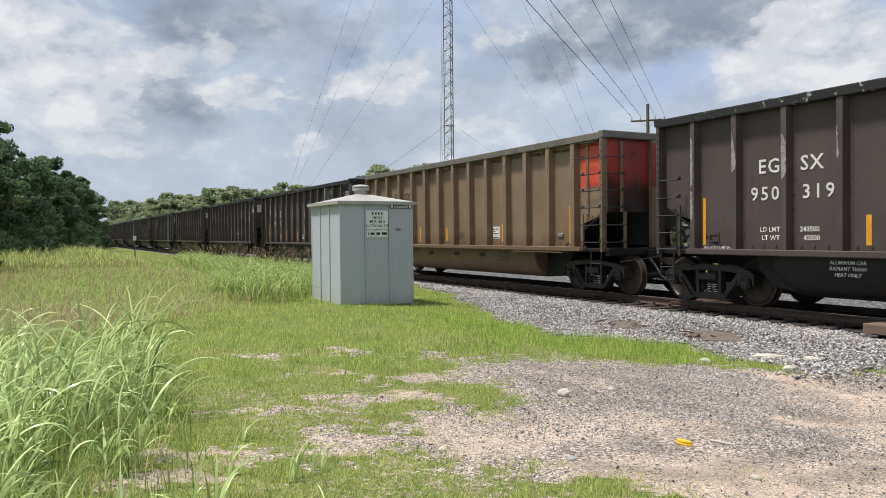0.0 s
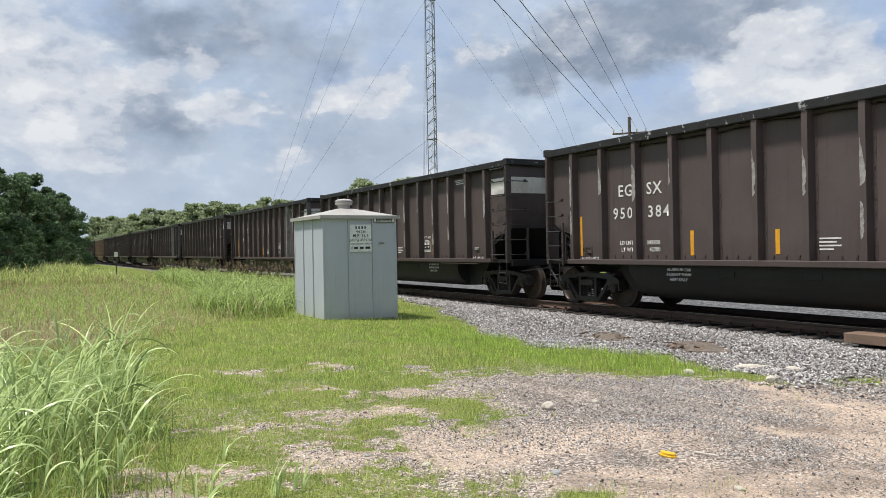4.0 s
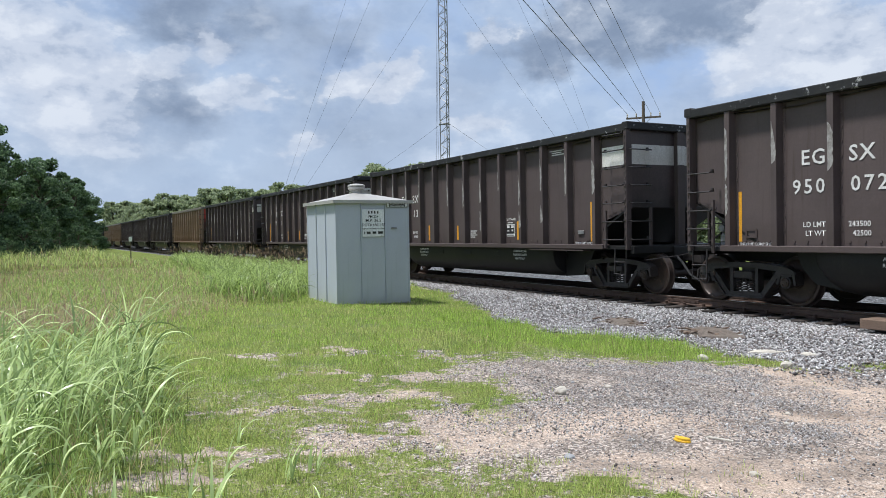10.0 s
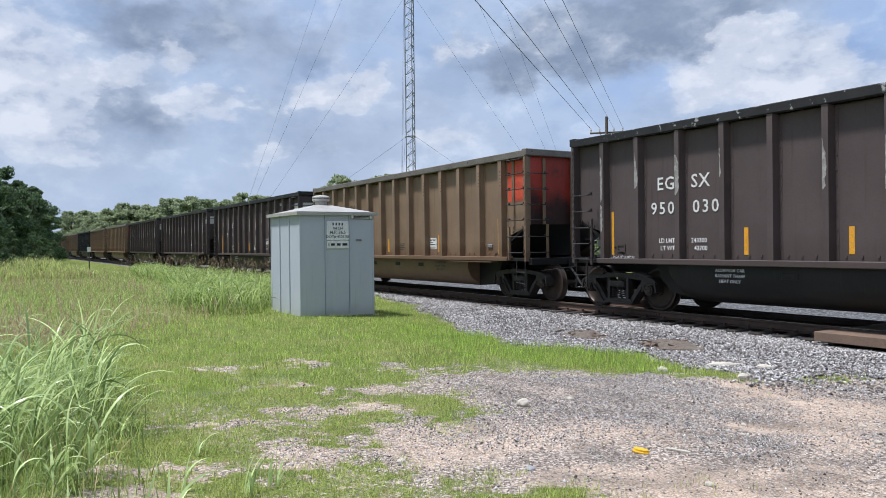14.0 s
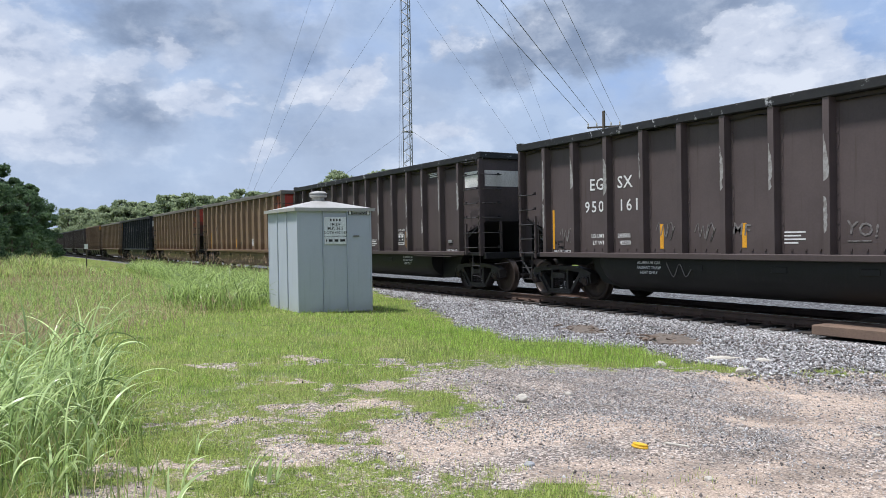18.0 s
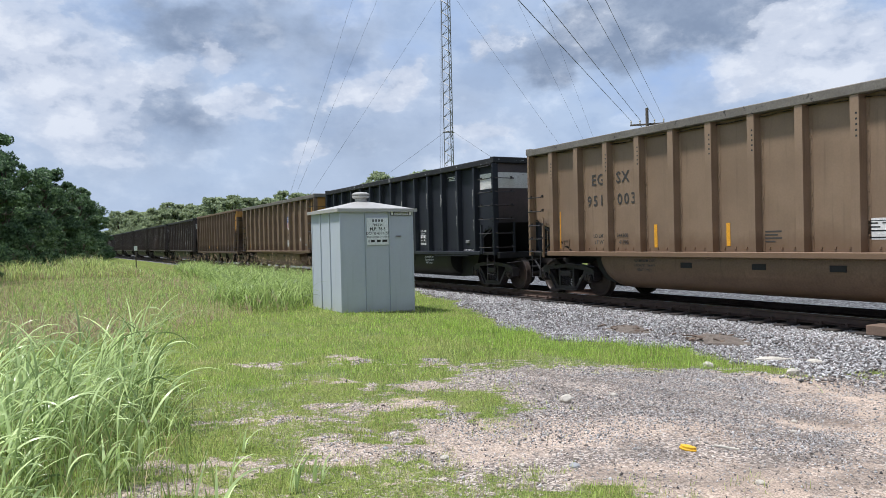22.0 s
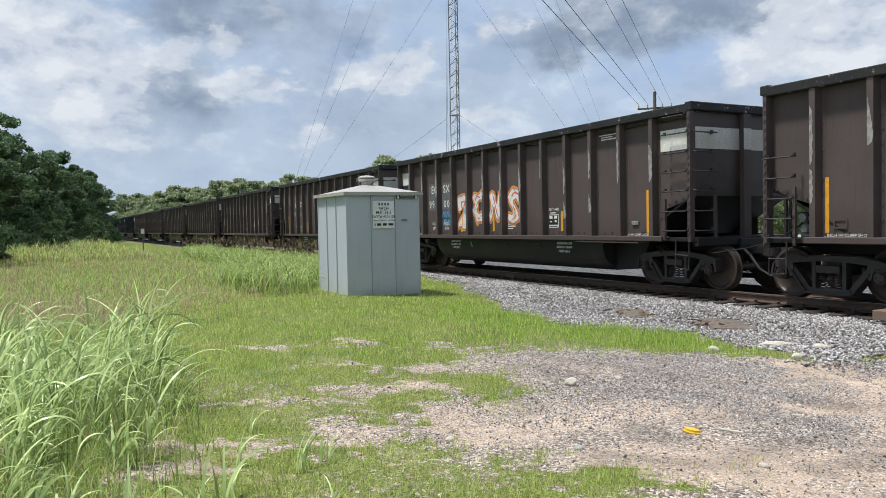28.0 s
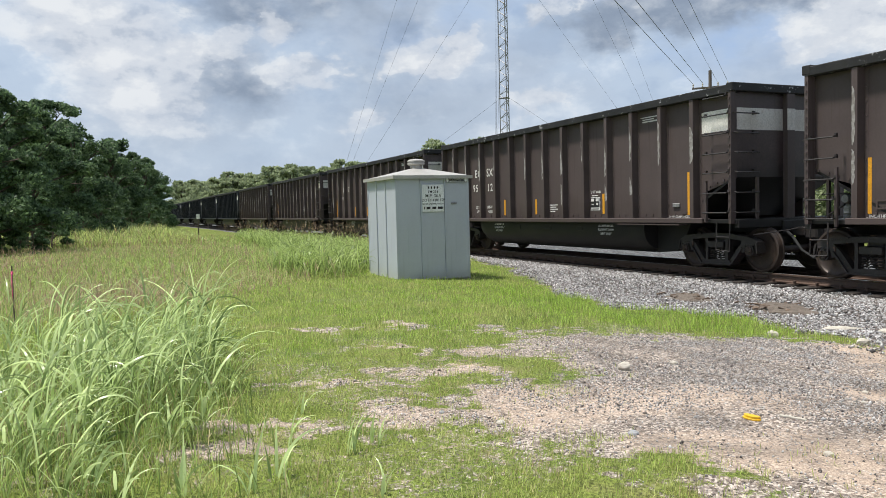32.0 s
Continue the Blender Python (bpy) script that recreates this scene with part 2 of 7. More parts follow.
def leaf_material(name, base, second, through=0.35, island=0.35, rough=0.55):
    """Blades and leaves: light comes through them; each one its own tone."""
    m = bpy.data.materials.new(name)
    m.use_nodes = True
    nt = m.node_tree
    bs = nt.nodes["Principled BSDF"]
    geo = nt.nodes.new("ShaderNodeNewGeometry")
    tc = nt.nodes.new("ShaderNodeTexCoord")
    n1 = node(nt, "ShaderNodeTexNoise", Scale=0.9, Detail=3.0)
    nt.links.new(tc.outputs["Object"], n1.inputs["Vector"])
    f = math_node(nt, "ADD", math_node(nt, "MULTIPLY", geo.outputs["Random Per Island"], 0.6),
                  math_node(nt, "MULTIPLY", n1.outputs[0], 0.45))
    col = mix_col(nt, f, base, second)
    k = math_node(nt, "MULTIPLY_ADD", geo.outputs["Random Per Island"], 2 * island, 1 - island)
    cc = nt.nodes.new("ShaderNodeCombineColor")
    for i in range(3):
        nt.links.new(k, cc.inputs[i])
    col = mix_col(nt, 1.0, col, cc.outputs[0], "MULTIPLY")
    nt.links.new(col, bs.inputs["Base Color"])
    bs.inputs["Roughness"].default_value = rough
    bs.inputs["Specular IOR Level"].default_value = 0.35
    tr = nt.nodes.new("ShaderNodeBsdfTranslucent")
    nt.links.new(col, tr.inputs[0])
    mx = nt.nodes.new("ShaderNodeMixShader")
    mx.inputs[0].default_value = through
    nt.links.new(bs.outputs[0], mx.inputs[1])
    nt.links.new(tr.outputs[0], mx.inputs[2])
    nt.links.new(mx.outputs[0], nt.nodes["Material Output"].inputs[0])
    return m


BROWN = material("brown_car_paint", (0.096, 0.075, 0.072), 0.46, second=(0.070, 0.055, 0.054), scale=0.7, fine=25, bump=0.03, spec=0.22,
                 streak=(0.050, 0.034, 0.028), random=0.07, grit=0.05, soot=(1.05, 1.75, (0.066, 0.050, 0.044), 0.4))
# car ends: darker than BROWN, with the end's shade in the base, and soot
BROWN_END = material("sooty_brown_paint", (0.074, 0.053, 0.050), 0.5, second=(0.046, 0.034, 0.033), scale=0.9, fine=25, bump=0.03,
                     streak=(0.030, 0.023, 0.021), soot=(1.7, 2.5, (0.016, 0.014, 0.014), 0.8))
BLACK = material("black_car_paint", (0.027, 0.0295, 0.037), 0.46, spec=0.3, second=(0.017, 0.0185, 0.023), scale=0.9, fine=25, bump=0.03,
                 streak=(0.012, 0.012, 0.013), random=0.12, grit=0.05)
TAN = material("dusty_aluminium", (0.262, 0.180, 0.117), 0.52, metal=0.15, second=(0.186, 0.124, 0.079), scale=0.8, fine=25, bump=0.02,
               streak=(0.115, 0.076, 0.050), random=0.06, grit=0.05, soot=(1.10, 1.62, (0.150, 0.088, 0.050), 0.7))
DARKTAN = material("sooty_aluminium", (0.222, 0.153, 0.102), 0.52, metal=0.15, second=(0.155, 0.106, 0.073), scale=0.8, fine=25, bump=0.02,
                   streak=(0.070, 0.046, 0.030), random=0.06, grit=0.05, soot=(1.10, 1.62, (0.125, 0.078, 0.047), 0.6))
HOPPER = material("dusty_brown_steel", (0.150, 0.096, 0.062), 0.6, second=(0.105, 0.064, 0.041), scale=0.8, fine=25, bump=0.10,
                  streak=(0.065, 0.040, 0.026), rust=(0.09, 0.045, 0.025), rust_at=0.68, soot=(1.0, 1.7, (0.060, 0.036, 0.025), 0.8))
RIM = material("worn_black_rim", (0.017, 0.017, 0.018), 0.62, second=(0.030, 0.029, 0.028), scale=2.6, fine=30, bump=0.3,
               rust=(0.34, 0.34, 0.34), rust_at=0.595, spec=0.3)
TANRIM = material("worn_aluminium_rim", (0.185, 0.165, 0.140), 0.5, metal=0.2, second=(0.115, 0.098, 0.080), scale=2.0, fine=30, bump=0.1, rust=(0.045, 0.040, 0.036), rust_at=0.60)
TUB = material("black_underbody", (0.014, 0.0135, 0.0135), 0.5, spec=0.3, second=(0.021, 0.019, 0.018), scale=1.2, fine=30, bump=0.08, streak=(0.030, 0.026, 0.022))
TANTUB = material("dusty_aluminium_tub", (0.185, 0.116, 0.072), 0.45, metal=0.2, second=(0.135, 0.084, 0.052), scale=1.0, fine=30, bump=0.08, streak=(0.08, 0.052, 0.034))
WHITE = material("dirty_white_paint", (0.72, 0.70, 0.66), 0.55, second=(0.56, 0.54, 0.50), scale=2.2, fine=30, bump=0.05, streak=(0.42, 0.38, 0.33), random=0.08)
WHITE_END = material("stained_white_paint", (0.62, 0.60, 0.56), 0.55, second=(0.46, 0.42, 0.36), scale=1.4, fine=30, bump=0.05, streak=(0.26, 0.19, 0.12), rust=(0.30, 0.20, 0.12), rust_at=0.62)
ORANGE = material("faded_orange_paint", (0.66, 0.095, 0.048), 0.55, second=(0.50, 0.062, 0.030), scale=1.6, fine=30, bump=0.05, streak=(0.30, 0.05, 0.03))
# end face of ORANGE: its shade is in the darker base, soot lies low
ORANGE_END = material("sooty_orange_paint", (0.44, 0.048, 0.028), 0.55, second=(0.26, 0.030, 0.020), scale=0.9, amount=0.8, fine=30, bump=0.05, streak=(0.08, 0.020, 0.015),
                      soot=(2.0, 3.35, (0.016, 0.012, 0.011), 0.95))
YELLOW = material("faded_yellow_paint", (0.60, 0.31, 0.06), 0.55, second=(0.46, 0.23, 0.045), scale=1.6, fine=30, bump=0.05, streak=(0.24, 0.11, 0.035))
# end face of YELLOW, base darkened for the shaded side, plus soot below
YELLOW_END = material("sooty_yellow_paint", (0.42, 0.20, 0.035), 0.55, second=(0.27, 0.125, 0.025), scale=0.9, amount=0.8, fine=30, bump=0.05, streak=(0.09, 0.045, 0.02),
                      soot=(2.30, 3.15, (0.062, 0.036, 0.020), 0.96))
STRIPE = material("reflective_yellow", (0.72, 0.34, 0.02), 0.4, second=(0.55, 0.26, 0.03), scale=8, fine=60, bump=0.03)
LETTER = material("white_lettering", (0.74, 0.73, 0.71), 0.55, second=(0.52, 0.50, 0.48), scale=9, fine=60, bump=0.0)
DARKLETTER = material("dark_lettering", (0.055, 0.050, 0.045), 0.6, scale=9, fine=60, bump=0.0)
IRON = material("sooty_cast_iron", (0.031, 0.026, 0.0245), 0.5, second=(0.018, 0.015, 0.014), scale=4, fine=50, bump=0.3, rust=(0.105, 0.060, 0.040), rust_at=0.60)
BARE = material("worn_galvanised_steel", (0.30, 0.30, 0.30), 0.5, metal=0.4, second=(0.16, 0.15, 0.14), scale=5, fine=50, bump=0.1)
WHEEL = material("rolled_wheel_steel", (0.060, 0.043, 0.035), 0.45, metal=0.3, second=(0.034, 0.024, 0.019), scale=4, fine=40, bump=0.15, rust=(0.13, 0.066, 0.042), rust_at=0.60)
SHINE = material("polished_steel", (0.50, 0.50, 0.50), 0.28, metal=0.9, scale=8, fine=60, bump=0.05)
COAL = material("coal", (0.010, 0.010, 0.011), 0.42, second=(0.022, 0.022, 0.023), scale=8, fine=28, bump=1.0, depth=0.05)
RUBBER = material("black_rubber", (0.018, 0.018, 0.018), 0.6, scale=8, fine=60, bump=0.1)
RAIL = material("rusty_rail", (0.090, 0.054, 0.038), 0.6, second=(0.045, 0.030, 0.024), scale=4, fine=60, bump=0.2)
TIE = material("creosoted_tie", (0.032, 0.026, 0.022), 0.8, second=(0.060, 0.048, 0.039), scale=3, fine=45, bump=0.5, random=0.25)
PLANK = material("crossing_timber", (0.185, 0.122, 0.085), 0.8, second=(0.115, 0.080, 0.058), scale=2.5, fine=40, bump=0.5, random=0.15)
STONE = material("grey_ballast", (0.345, 0.350, 0.358), 0.8, second=(0.235, 0.235, 0.238), scale=0.7, fine=24, bump=0.4)
SHED = material("grey_shed_paint", (0.455, 0.485, 0.535), 0.42, second=(0.415, 0.440, 0.485), scale=0.8, fine=40, grit=0.03, bump=0.03, streak=(0.37, 0.40, 0.435),
                soot=(0.0, 0.45, (0.36, 0.36, 0.34), 0.5))
ROOF = material("galvanised_roof", (0.42, 0.405, 0.38), 0.5, metal=0.15, second=(0.34, 0.325, 0.30), scale=1.8, fine=40, bump=0.05, rust=(0.26, 0.19, 0.14), rust_at=0.70)
SIGN = material("white_sign", (0.80, 0.81, 0.80), 0.45, second=(0.62, 0.63, 0.62), scale=4, fine=50, bump=0.02)
INK = material("black_ink", (0.02, 0.02, 0.02), 0.5, scale=9, fine=60, bump=0.0)
TOWER = material("galvanised_lattice", (0.21, 0.205, 0.20), 0.5, metal=0.3, scale=1.5, fine=20, bump=0.0)
WIRE = material("wire", (0.05, 0.05, 0.055), 0.5, scale=1.5, fine=20, bump=0.0)
POLE = material("weathered_pole", (0.12, 0.095, 0.075), 0.8, scale=2, fine=30, bump=0.3)
BARK = material("bark", (0.10, 0.075, 0.055), 0.85, scale=4, fine=30, bump=0.6)
PINK = material("pink_flagging", (0.85, 0.10, 0.28), 0.5, scale=5, fine=30, bump=0.0)
PALE = material("pale_concrete", (0.52, 0.48, 0.41), 0.8, second=(0.36, 0.32, 0.27), scale=6, fine=40, bump=0.5)
DIRT = material("brown_dirt", (0.17, 0.14, 0.115), 0.9, second=(0.085, 0.066, 0.053), scale=9, fine=60, bump=0.8)
ROTTEN = material("rotten_wood", (0.15, 0.105, 0.075), 0.85, second=(0.07, 0.050, 0.038), scale=7, fine=60, bump=0.5, random=0.35)
LID = material("yellow_plastic", (0.82, 0.48, 0.02), 0.4, scale=12, fine=60, bump=0.05)
CARPAINT = material("white_car_paint", (0.70, 0.70, 0.70), 0.25, scale=3, fine=40, bump=0.0)
GLASS = material("dark_glass", (0.03, 0.04, 0.05), 0.08, scale=3, fine=40, bump=0.0)
BLUE = material("blue_paint", (0.03, 0.10, 0.30), 0.5, scale=6, fine=50, bump=0.0)
RED = material("red_paint", (0.42, 0.05, 0.04), 0.5, scale=6, fine=50, bump=0.0)
SKYBLUE = material("light_blue_paint", (0.05, 0.33, 0.62), 0.5, second=(0.16, 0.42, 0.66), scale=6, fine=50, bump=0.0)
SPRAYORANGE = material("orange_paint", (0.80, 0.24, 0.04), 0.5, second=(0.72, 0.42, 0.06), scale=5, fine=50, bump=0.0)
SPRAYGOLD = material("gold_spray_paint", (0.62, 0.34, 0.05), 0.55, second=(0.50, 0.22, 0.04), scale=3, fine=50, bump=0.0)
SPRAYGREEN = material("green_spray_paint", (0.10, 0.42, 0.12), 0.55, scale=6, fine=50, bump=0.0)
PALEPINK = material("pink_spray_paint", (0.58, 0.13, 0.12), 0.55, second=(0.46, 0.16, 0.10), scale=6, fine=50, bump=0.0)
LEAF = leaf_material("leaves", (0.055, 0.106, 0.060), (0.158, 0.232, 0.102), 0.45, 0.45)
# distant foliage: the haze of distance is mixed into this paler leaf colour
LEAF_HAZED = leaf_material("far_leaves", (0.225, 0.285, 0.165), (0.400, 0.450, 0.260), 0.55, 0.25)
GRASS = leaf_material("short_grass", (0.310, 0.375, 0.090), (0.560, 0.585, 0.225), 0.46, 0.48)
LUSH = leaf_material("lush_grass", (0.250, 0.400, 0.055), (0.470, 0.610, 0.140), 0.50, 0.42)
DRYGRASS = leaf_material("straw", (0.42, 0.35, 0.18), (0.56, 0.46, 0.27), 0.40, 0.3)
WEED = leaf_material("tall_grass", (0.180, 0.285, 0.060), (0.440, 0.520, 0.190), 0.44, 0.50, 0.36)
# the pale second tone paints sunlit highlights onto some of the leaves
BROAD = leaf_material("broad_grass_leaves", (0.150, 0.280, 0.050), (0.680, 0.760, 0.400), 0.42, 0.50, 0.26)
PANICLE = leaf_material("pale_panicles", (0.27, 0.175, 0.125), (0.50, 0.36, 0.25), 0.35, 0.35)
SEED = leaf_material("seed_heads", (0.19, 0.125, 0.085), (0.38, 0.275, 0.175), 0.3, 0.35)
FLAKE = material("flaked_pale_paint", (0.34, 0.325, 0.31), 0.6, second=(0.16, 0.14, 0.125), scale=7, amount=0.85, fine=70, bump=0.0)
CHALK = material("chalk_marks", (0.20, 0.185, 0.175), 0.8, second=(0.10, 0.085, 0.08), scale=14, amount=0.9, fine=80, bump=0.0)
GREYSTEEL = material("worn_grey_paint", (0.13, 0.13, 0.14), 0.5, second=(0.07, 0.065, 0.065), scale=5, fine=50, bump=0.1)

# ---- mesh helpers ----


class Shape:
    """Collects vertices and faces of one part."""

    def __init__(self):
        self.v, self.f = [], []

    def add(self, verts, faces):
        n = len(self.v)
        self.v += [tuple(p) for p in verts]
        self.f += [tuple(i + n for i in q) for q in faces]
        return self

    def box(self, x0, x1, y0, y1, z0, z1, c=0.0):
        if c <= 0:
            return self.add([(x0, y0, z0), (x1, y0, z0), (x1, y1, z0), (x0, y1, z0), (x0, y0, z1), (x1, y0, z1), (x1, y1, z1), (x0, y1, z1)],
                            [(0, 3, 2, 1), (4, 5, 6, 7), (0, 1, 5, 4), (1, 2, 6, 5), (2, 3, 7, 6), (3, 0, 4, 7)])
        bm = bmesh.new()
        bmesh.ops.create_cube(bm, size=1.0)
        for p in bm.verts:
            p.co = Vector(((x0 + x1) / 2 + p.co.x * (x1 - x0), (y0 + y1) / 2 + p.co.y * (y1 - y0), (z0 + z1) / 2 + p.co.z * (z1 - z0)))
        bmesh.ops.bevel(bm, geom=bm.edges[:], offset=c, segments=1, affect="EDGES")
        bm.verts.index_update()
        self.add([p.co[:] for p in bm.verts], [[q.index for q in fa.verts] for fa in bm.faces])
        bm.free()
        return self

    def prism(self, outline, axis, a, b):
        """A polygon of the other two axes (in the order x, y, z), drawn out from a to b along axis."""
        n = len(outline)

        def at(p, s):
            q = list(p)
            q.insert("xyz".index(axis), s)
            return q
        self.add([at(p, a) for p in outline] + [at(p, b) for p in outline],
                 [tuple(range(n))[::-1], tuple(range(n, 2 * n))] + [(i, (i + 1) % n, n + (i + 1) % n, n + i) for i in range(n)])
        return self

    def rings(self, rings, caps=True, closed=True):
        """Skin over rings of equal length."""
        n = len(rings[0])
        faces = []
        for k in range(len(rings) - 1):
            for i in range(n if closed else n - 1):
                j = (i + 1) % n
                faces.append((k * n + i, k * n + j, (k + 1) * n + j, (k + 1) * n + i))
        if caps:
            faces.append(tuple(range(n))[::-1])
            faces.append(tuple((len(rings) - 1) * n + i for i in range(n)))
        return self.add([p for r in rings for p in r], faces)

    def tube(self, points, r, n=6, r_end=None):
        pts = [Vector(p) for p in points]
        rings = []
        for i, p in enumerate(pts):
            d = (pts[min(i + 1, len(pts) - 1)] - pts[max(i - 1, 0)]).normalized()
            u = d.orthogonal().normalized() if abs(d.z) > 0.99 else d.cross(Vector((0, 0, 1))).normalized()
            w = d.cross(u)
            rr = r if r_end is None else r + (r_end - r) * i / max(len(pts) - 1, 1)
            rings.append([(p + (u * math.cos(2 * math.pi * k / n) + w * math.sin(2 * math.pi * k / n)) * rr)[:] for k in range(n)])
        return self.rings(rings)

    def lathe_y(self, profile, n=24, cx=0.0, cz=0.0):
        """Profile of (radius, y) turned about the y axis."""
        return self.rings([[(cx + r * math.cos(2 * math.pi * k / n), y, cz + r * math.sin(2 * math.pi * k / n)) for k in range(n)] for r, y in profile])

    def lathe_z(self, profile, n=24, cx=0.0, cy=0.0):
        return self.rings([[(cx + r * math.cos(2 * math.pi * k / n), cy + r * math.sin(2 * math.pi * k / n), z) for k in range(n)] for r, z in profile])


def mesh_of(name, shape, mat, smooth=False):
    me = bpy.data.meshes.new(name)
    me.from_pydata(shape.v, [], shape.f)
    bm = bmesh.new()
    bm.from_mesh(me)
    bmesh.ops.recalc_face_normals(bm, faces=bm.faces[:])
    bm.to_mesh(me)
    bm.free()
    for m in mat if isinstance(mat, (list, tuple)) else [mat]:
        me.materials.append(m)
    if smooth:
        me.polygons.foreach_set("use_smooth", [True] * len(me.polygons))
        me.set_sharp_from_angle(angle=radians(38))
    return me


def part(name, shape, mat, parent=None, label="", smooth=False, at=None):
    """One mesh object under a thing or a part."""
    me = shape if isinstance(shape, bpy.types.Mesh) else mesh_of(name, shape, mat, smooth)
    ob = new(name, me)
    if parent is not None:
        ob.parent = parent
    if at is not None:
        ob.matrix_basis = at
    if label:
        ob["label"] = label
    return ob


def thing(name, m, label, category, group="", kind=""):
    ob = new(name)
    ob.empty_display_size = 0.2
    ob.matrix_world = m
    return tagged(ob, label, category, group, kind)


def big_mesh(name, verts, faces, mats, index=None, smooth=False):
    """A mesh from arrays: verts (n, 3), faces (m, k) all of one size."""
    me = bpy.data.meshes.new(name)
    verts, faces = np.asarray(verts, np.float32), np.asarray(faces, np.int32)
    me.vertices.add(len(verts))
    me.vertices.foreach_set("co", verts.ravel())
    k = faces.shape[1]
    me.loops.add(faces.size)
    me.loops.foreach_set("vertex_index", faces.ravel())
    me.polygons.add(len(faces))
    me.polygons.foreach_set("loop_start", np.arange(len(faces), dtype=np.int32) * k)
    if index is not None:
        me.polygons.foreach_set("material_index", np.asarray(index, np.int32))
    if smooth:
        me.polygons.foreach_set("use_smooth", np.ones(len(faces), bool))
    for m in mats:
        me.materials.append(m)
    me.update(calc_edges=True)
    return me


_words = {}


def words(text, size, mat, spacing=1.0):
    """Lettering as a thin mesh, centred, standing in the x-z plane and read from -y."""
    key = (text, size, mat.name, spacing)
    if key not in _words:
        cu = bpy.data.curves.new("lettering", "FONT")
        cu.body, cu.size, cu.align_x, cu.align_y = text, size, "CENTER", "CENTER"
        cu.space_character, cu.resolution_u, cu.offset = spacing, 2, size * 0.012
        ob = bpy.data.objects.new("lettering", cu)
        scene.collection.objects.link(ob)
        bpy.context.view_layer.update()
        me = bpy.data.meshes.new_from_object(ob.evaluated_get(bpy.context.evaluated_depsgraph_get()))
        bpy.data.objects.remove(ob)
        bpy.data.curves.remove(cu)
        me.transform(Matrix.Rotation(radians(90), 4, "X"))
        me.materials.clear()
        me.materials.append(mat)
        _words[key] = me
    return _words[key]


def lettering(text, size, mat, parent, x, y, z, spacing=1.0, turn=None, name="lettering"):
    ob = new(name, words(text, size, mat, spacing))
    ob.parent = parent
    ob.matrix_basis = pose(x, y, z) @ (turn or Matrix())
    return ob


def bars(rows, mat, parent, x, y, z, name="stencil"):
    """Unreadable small writing as plain bars: rows of (dx, dz, width, height)."""
    s = Shape()
    for dx, dz, w, h in rows:
        s.box(dx - w / 2, dx + w / 2, -0.001, 0.001, dz - h / 2, dz + h / 2)
    return part(name, s, mat, parent, at=pose(x, y, z))


# ---- ground ----
RAIL_Z, TRACK_Y = 0.13, 13.0


def step(a, b, v):
    u = np.clip((v - a) / (b - a), 0, 1)
    return u * u * (3 - 2 * u)


def ground_z(x, y):
    z = -0.20 * step(4.5, 9.0, y) + 0.18 * step(9.2, 11.4, y)
    z = z + 0.10 * step(-8.5, -6.0, x) * step(5.0, 11.0, y) * (1 - step(14.6, 19.0, y))
    bed = step(9.9, 11.4, y) * (1 - step(14.3, 14.6, y))
    z = z * (1 - bed) - 0.105 * bed
    z = z - 0.22 * step(14.4, 16.5, y)
    return z


BARE_EDGE = [(-6.0, 7.8), (-6.77, 7.36), (-7.3, 6.44), (-7.78, 5.56), (-7.8, 4.89), (-7.19, 4.43), (-6.44, 4.17), (-5.83, 3.96), (-5.59, 3.5), (-5.89, 3.2), (-5.61, 2.52), (-5.29, 2.09), (-4.85, 2.54), (-4.49, 2.75),
             (-4.21, 2.85), (-3.96, 2.81), (-3.54, 3.33), (-3.28, 3.32), (-2.0, 2.6), (6.0, -1.0), (40.0, -1.0), (40.0, 11.0), (-4.6, 11.0), (-5.44, 8.94)]
BALLAST_EDGE = [(-300.0, 11.0), (-23.0, 11.0), (-19.0, 10.4), (-15.6, 9.4), (-12.3, 8.1), (-10.3, 8.0), (-8.9, 9.0), (-7.5, 8.55), (-6.0, 8.1), (-5.4, 9.3),
                (-3.0, 9.8), (40.0, 9.8), (40.0, 22.0), (-300.0, 22.0)]
SPOTS = [(-9.57, 3.66, 0.75, 0.30), (-7.47, 3.65, 0.45, 0.20), (-6.62, 3.1, 0.50, 0.20), (-6.71, 1.89, 0.36, 0.14), (-5.25, 0.70, 0.24, 0.16), (-5.72, 1.05, 0.32, 0.14), (-5.55, 2.05, 0.50, 0.13),
         (-8.6, 4.5, 0.45, 0.20), (-8.2, 2.9, 0.35, 0.14)]
SAND_LINES = [[(-5.2, 2.75), (-4.8, 2.9), (-4.75, 3.35), (-4.8, 3.9)], [(-4.75, 6.5), (-3.9, 6.6)], [(-3.5, 3.75), (-3.3, 4.5), (-3.0, 4.9)], [(-6.1, 2.7), (-5.4, 3.3), (-4.9, 4.0), (-4.4, 4.8)], [(-3.5, 4.1), (-2.6, 4.6)], [(-5.7, 7.7), (-4.6, 7.4), (-3.0, 7.6)], [(-3.9, 3.3), (-2.4, 4.0)], [(-4.2, 5.8), (-2.4, 6.4)]]


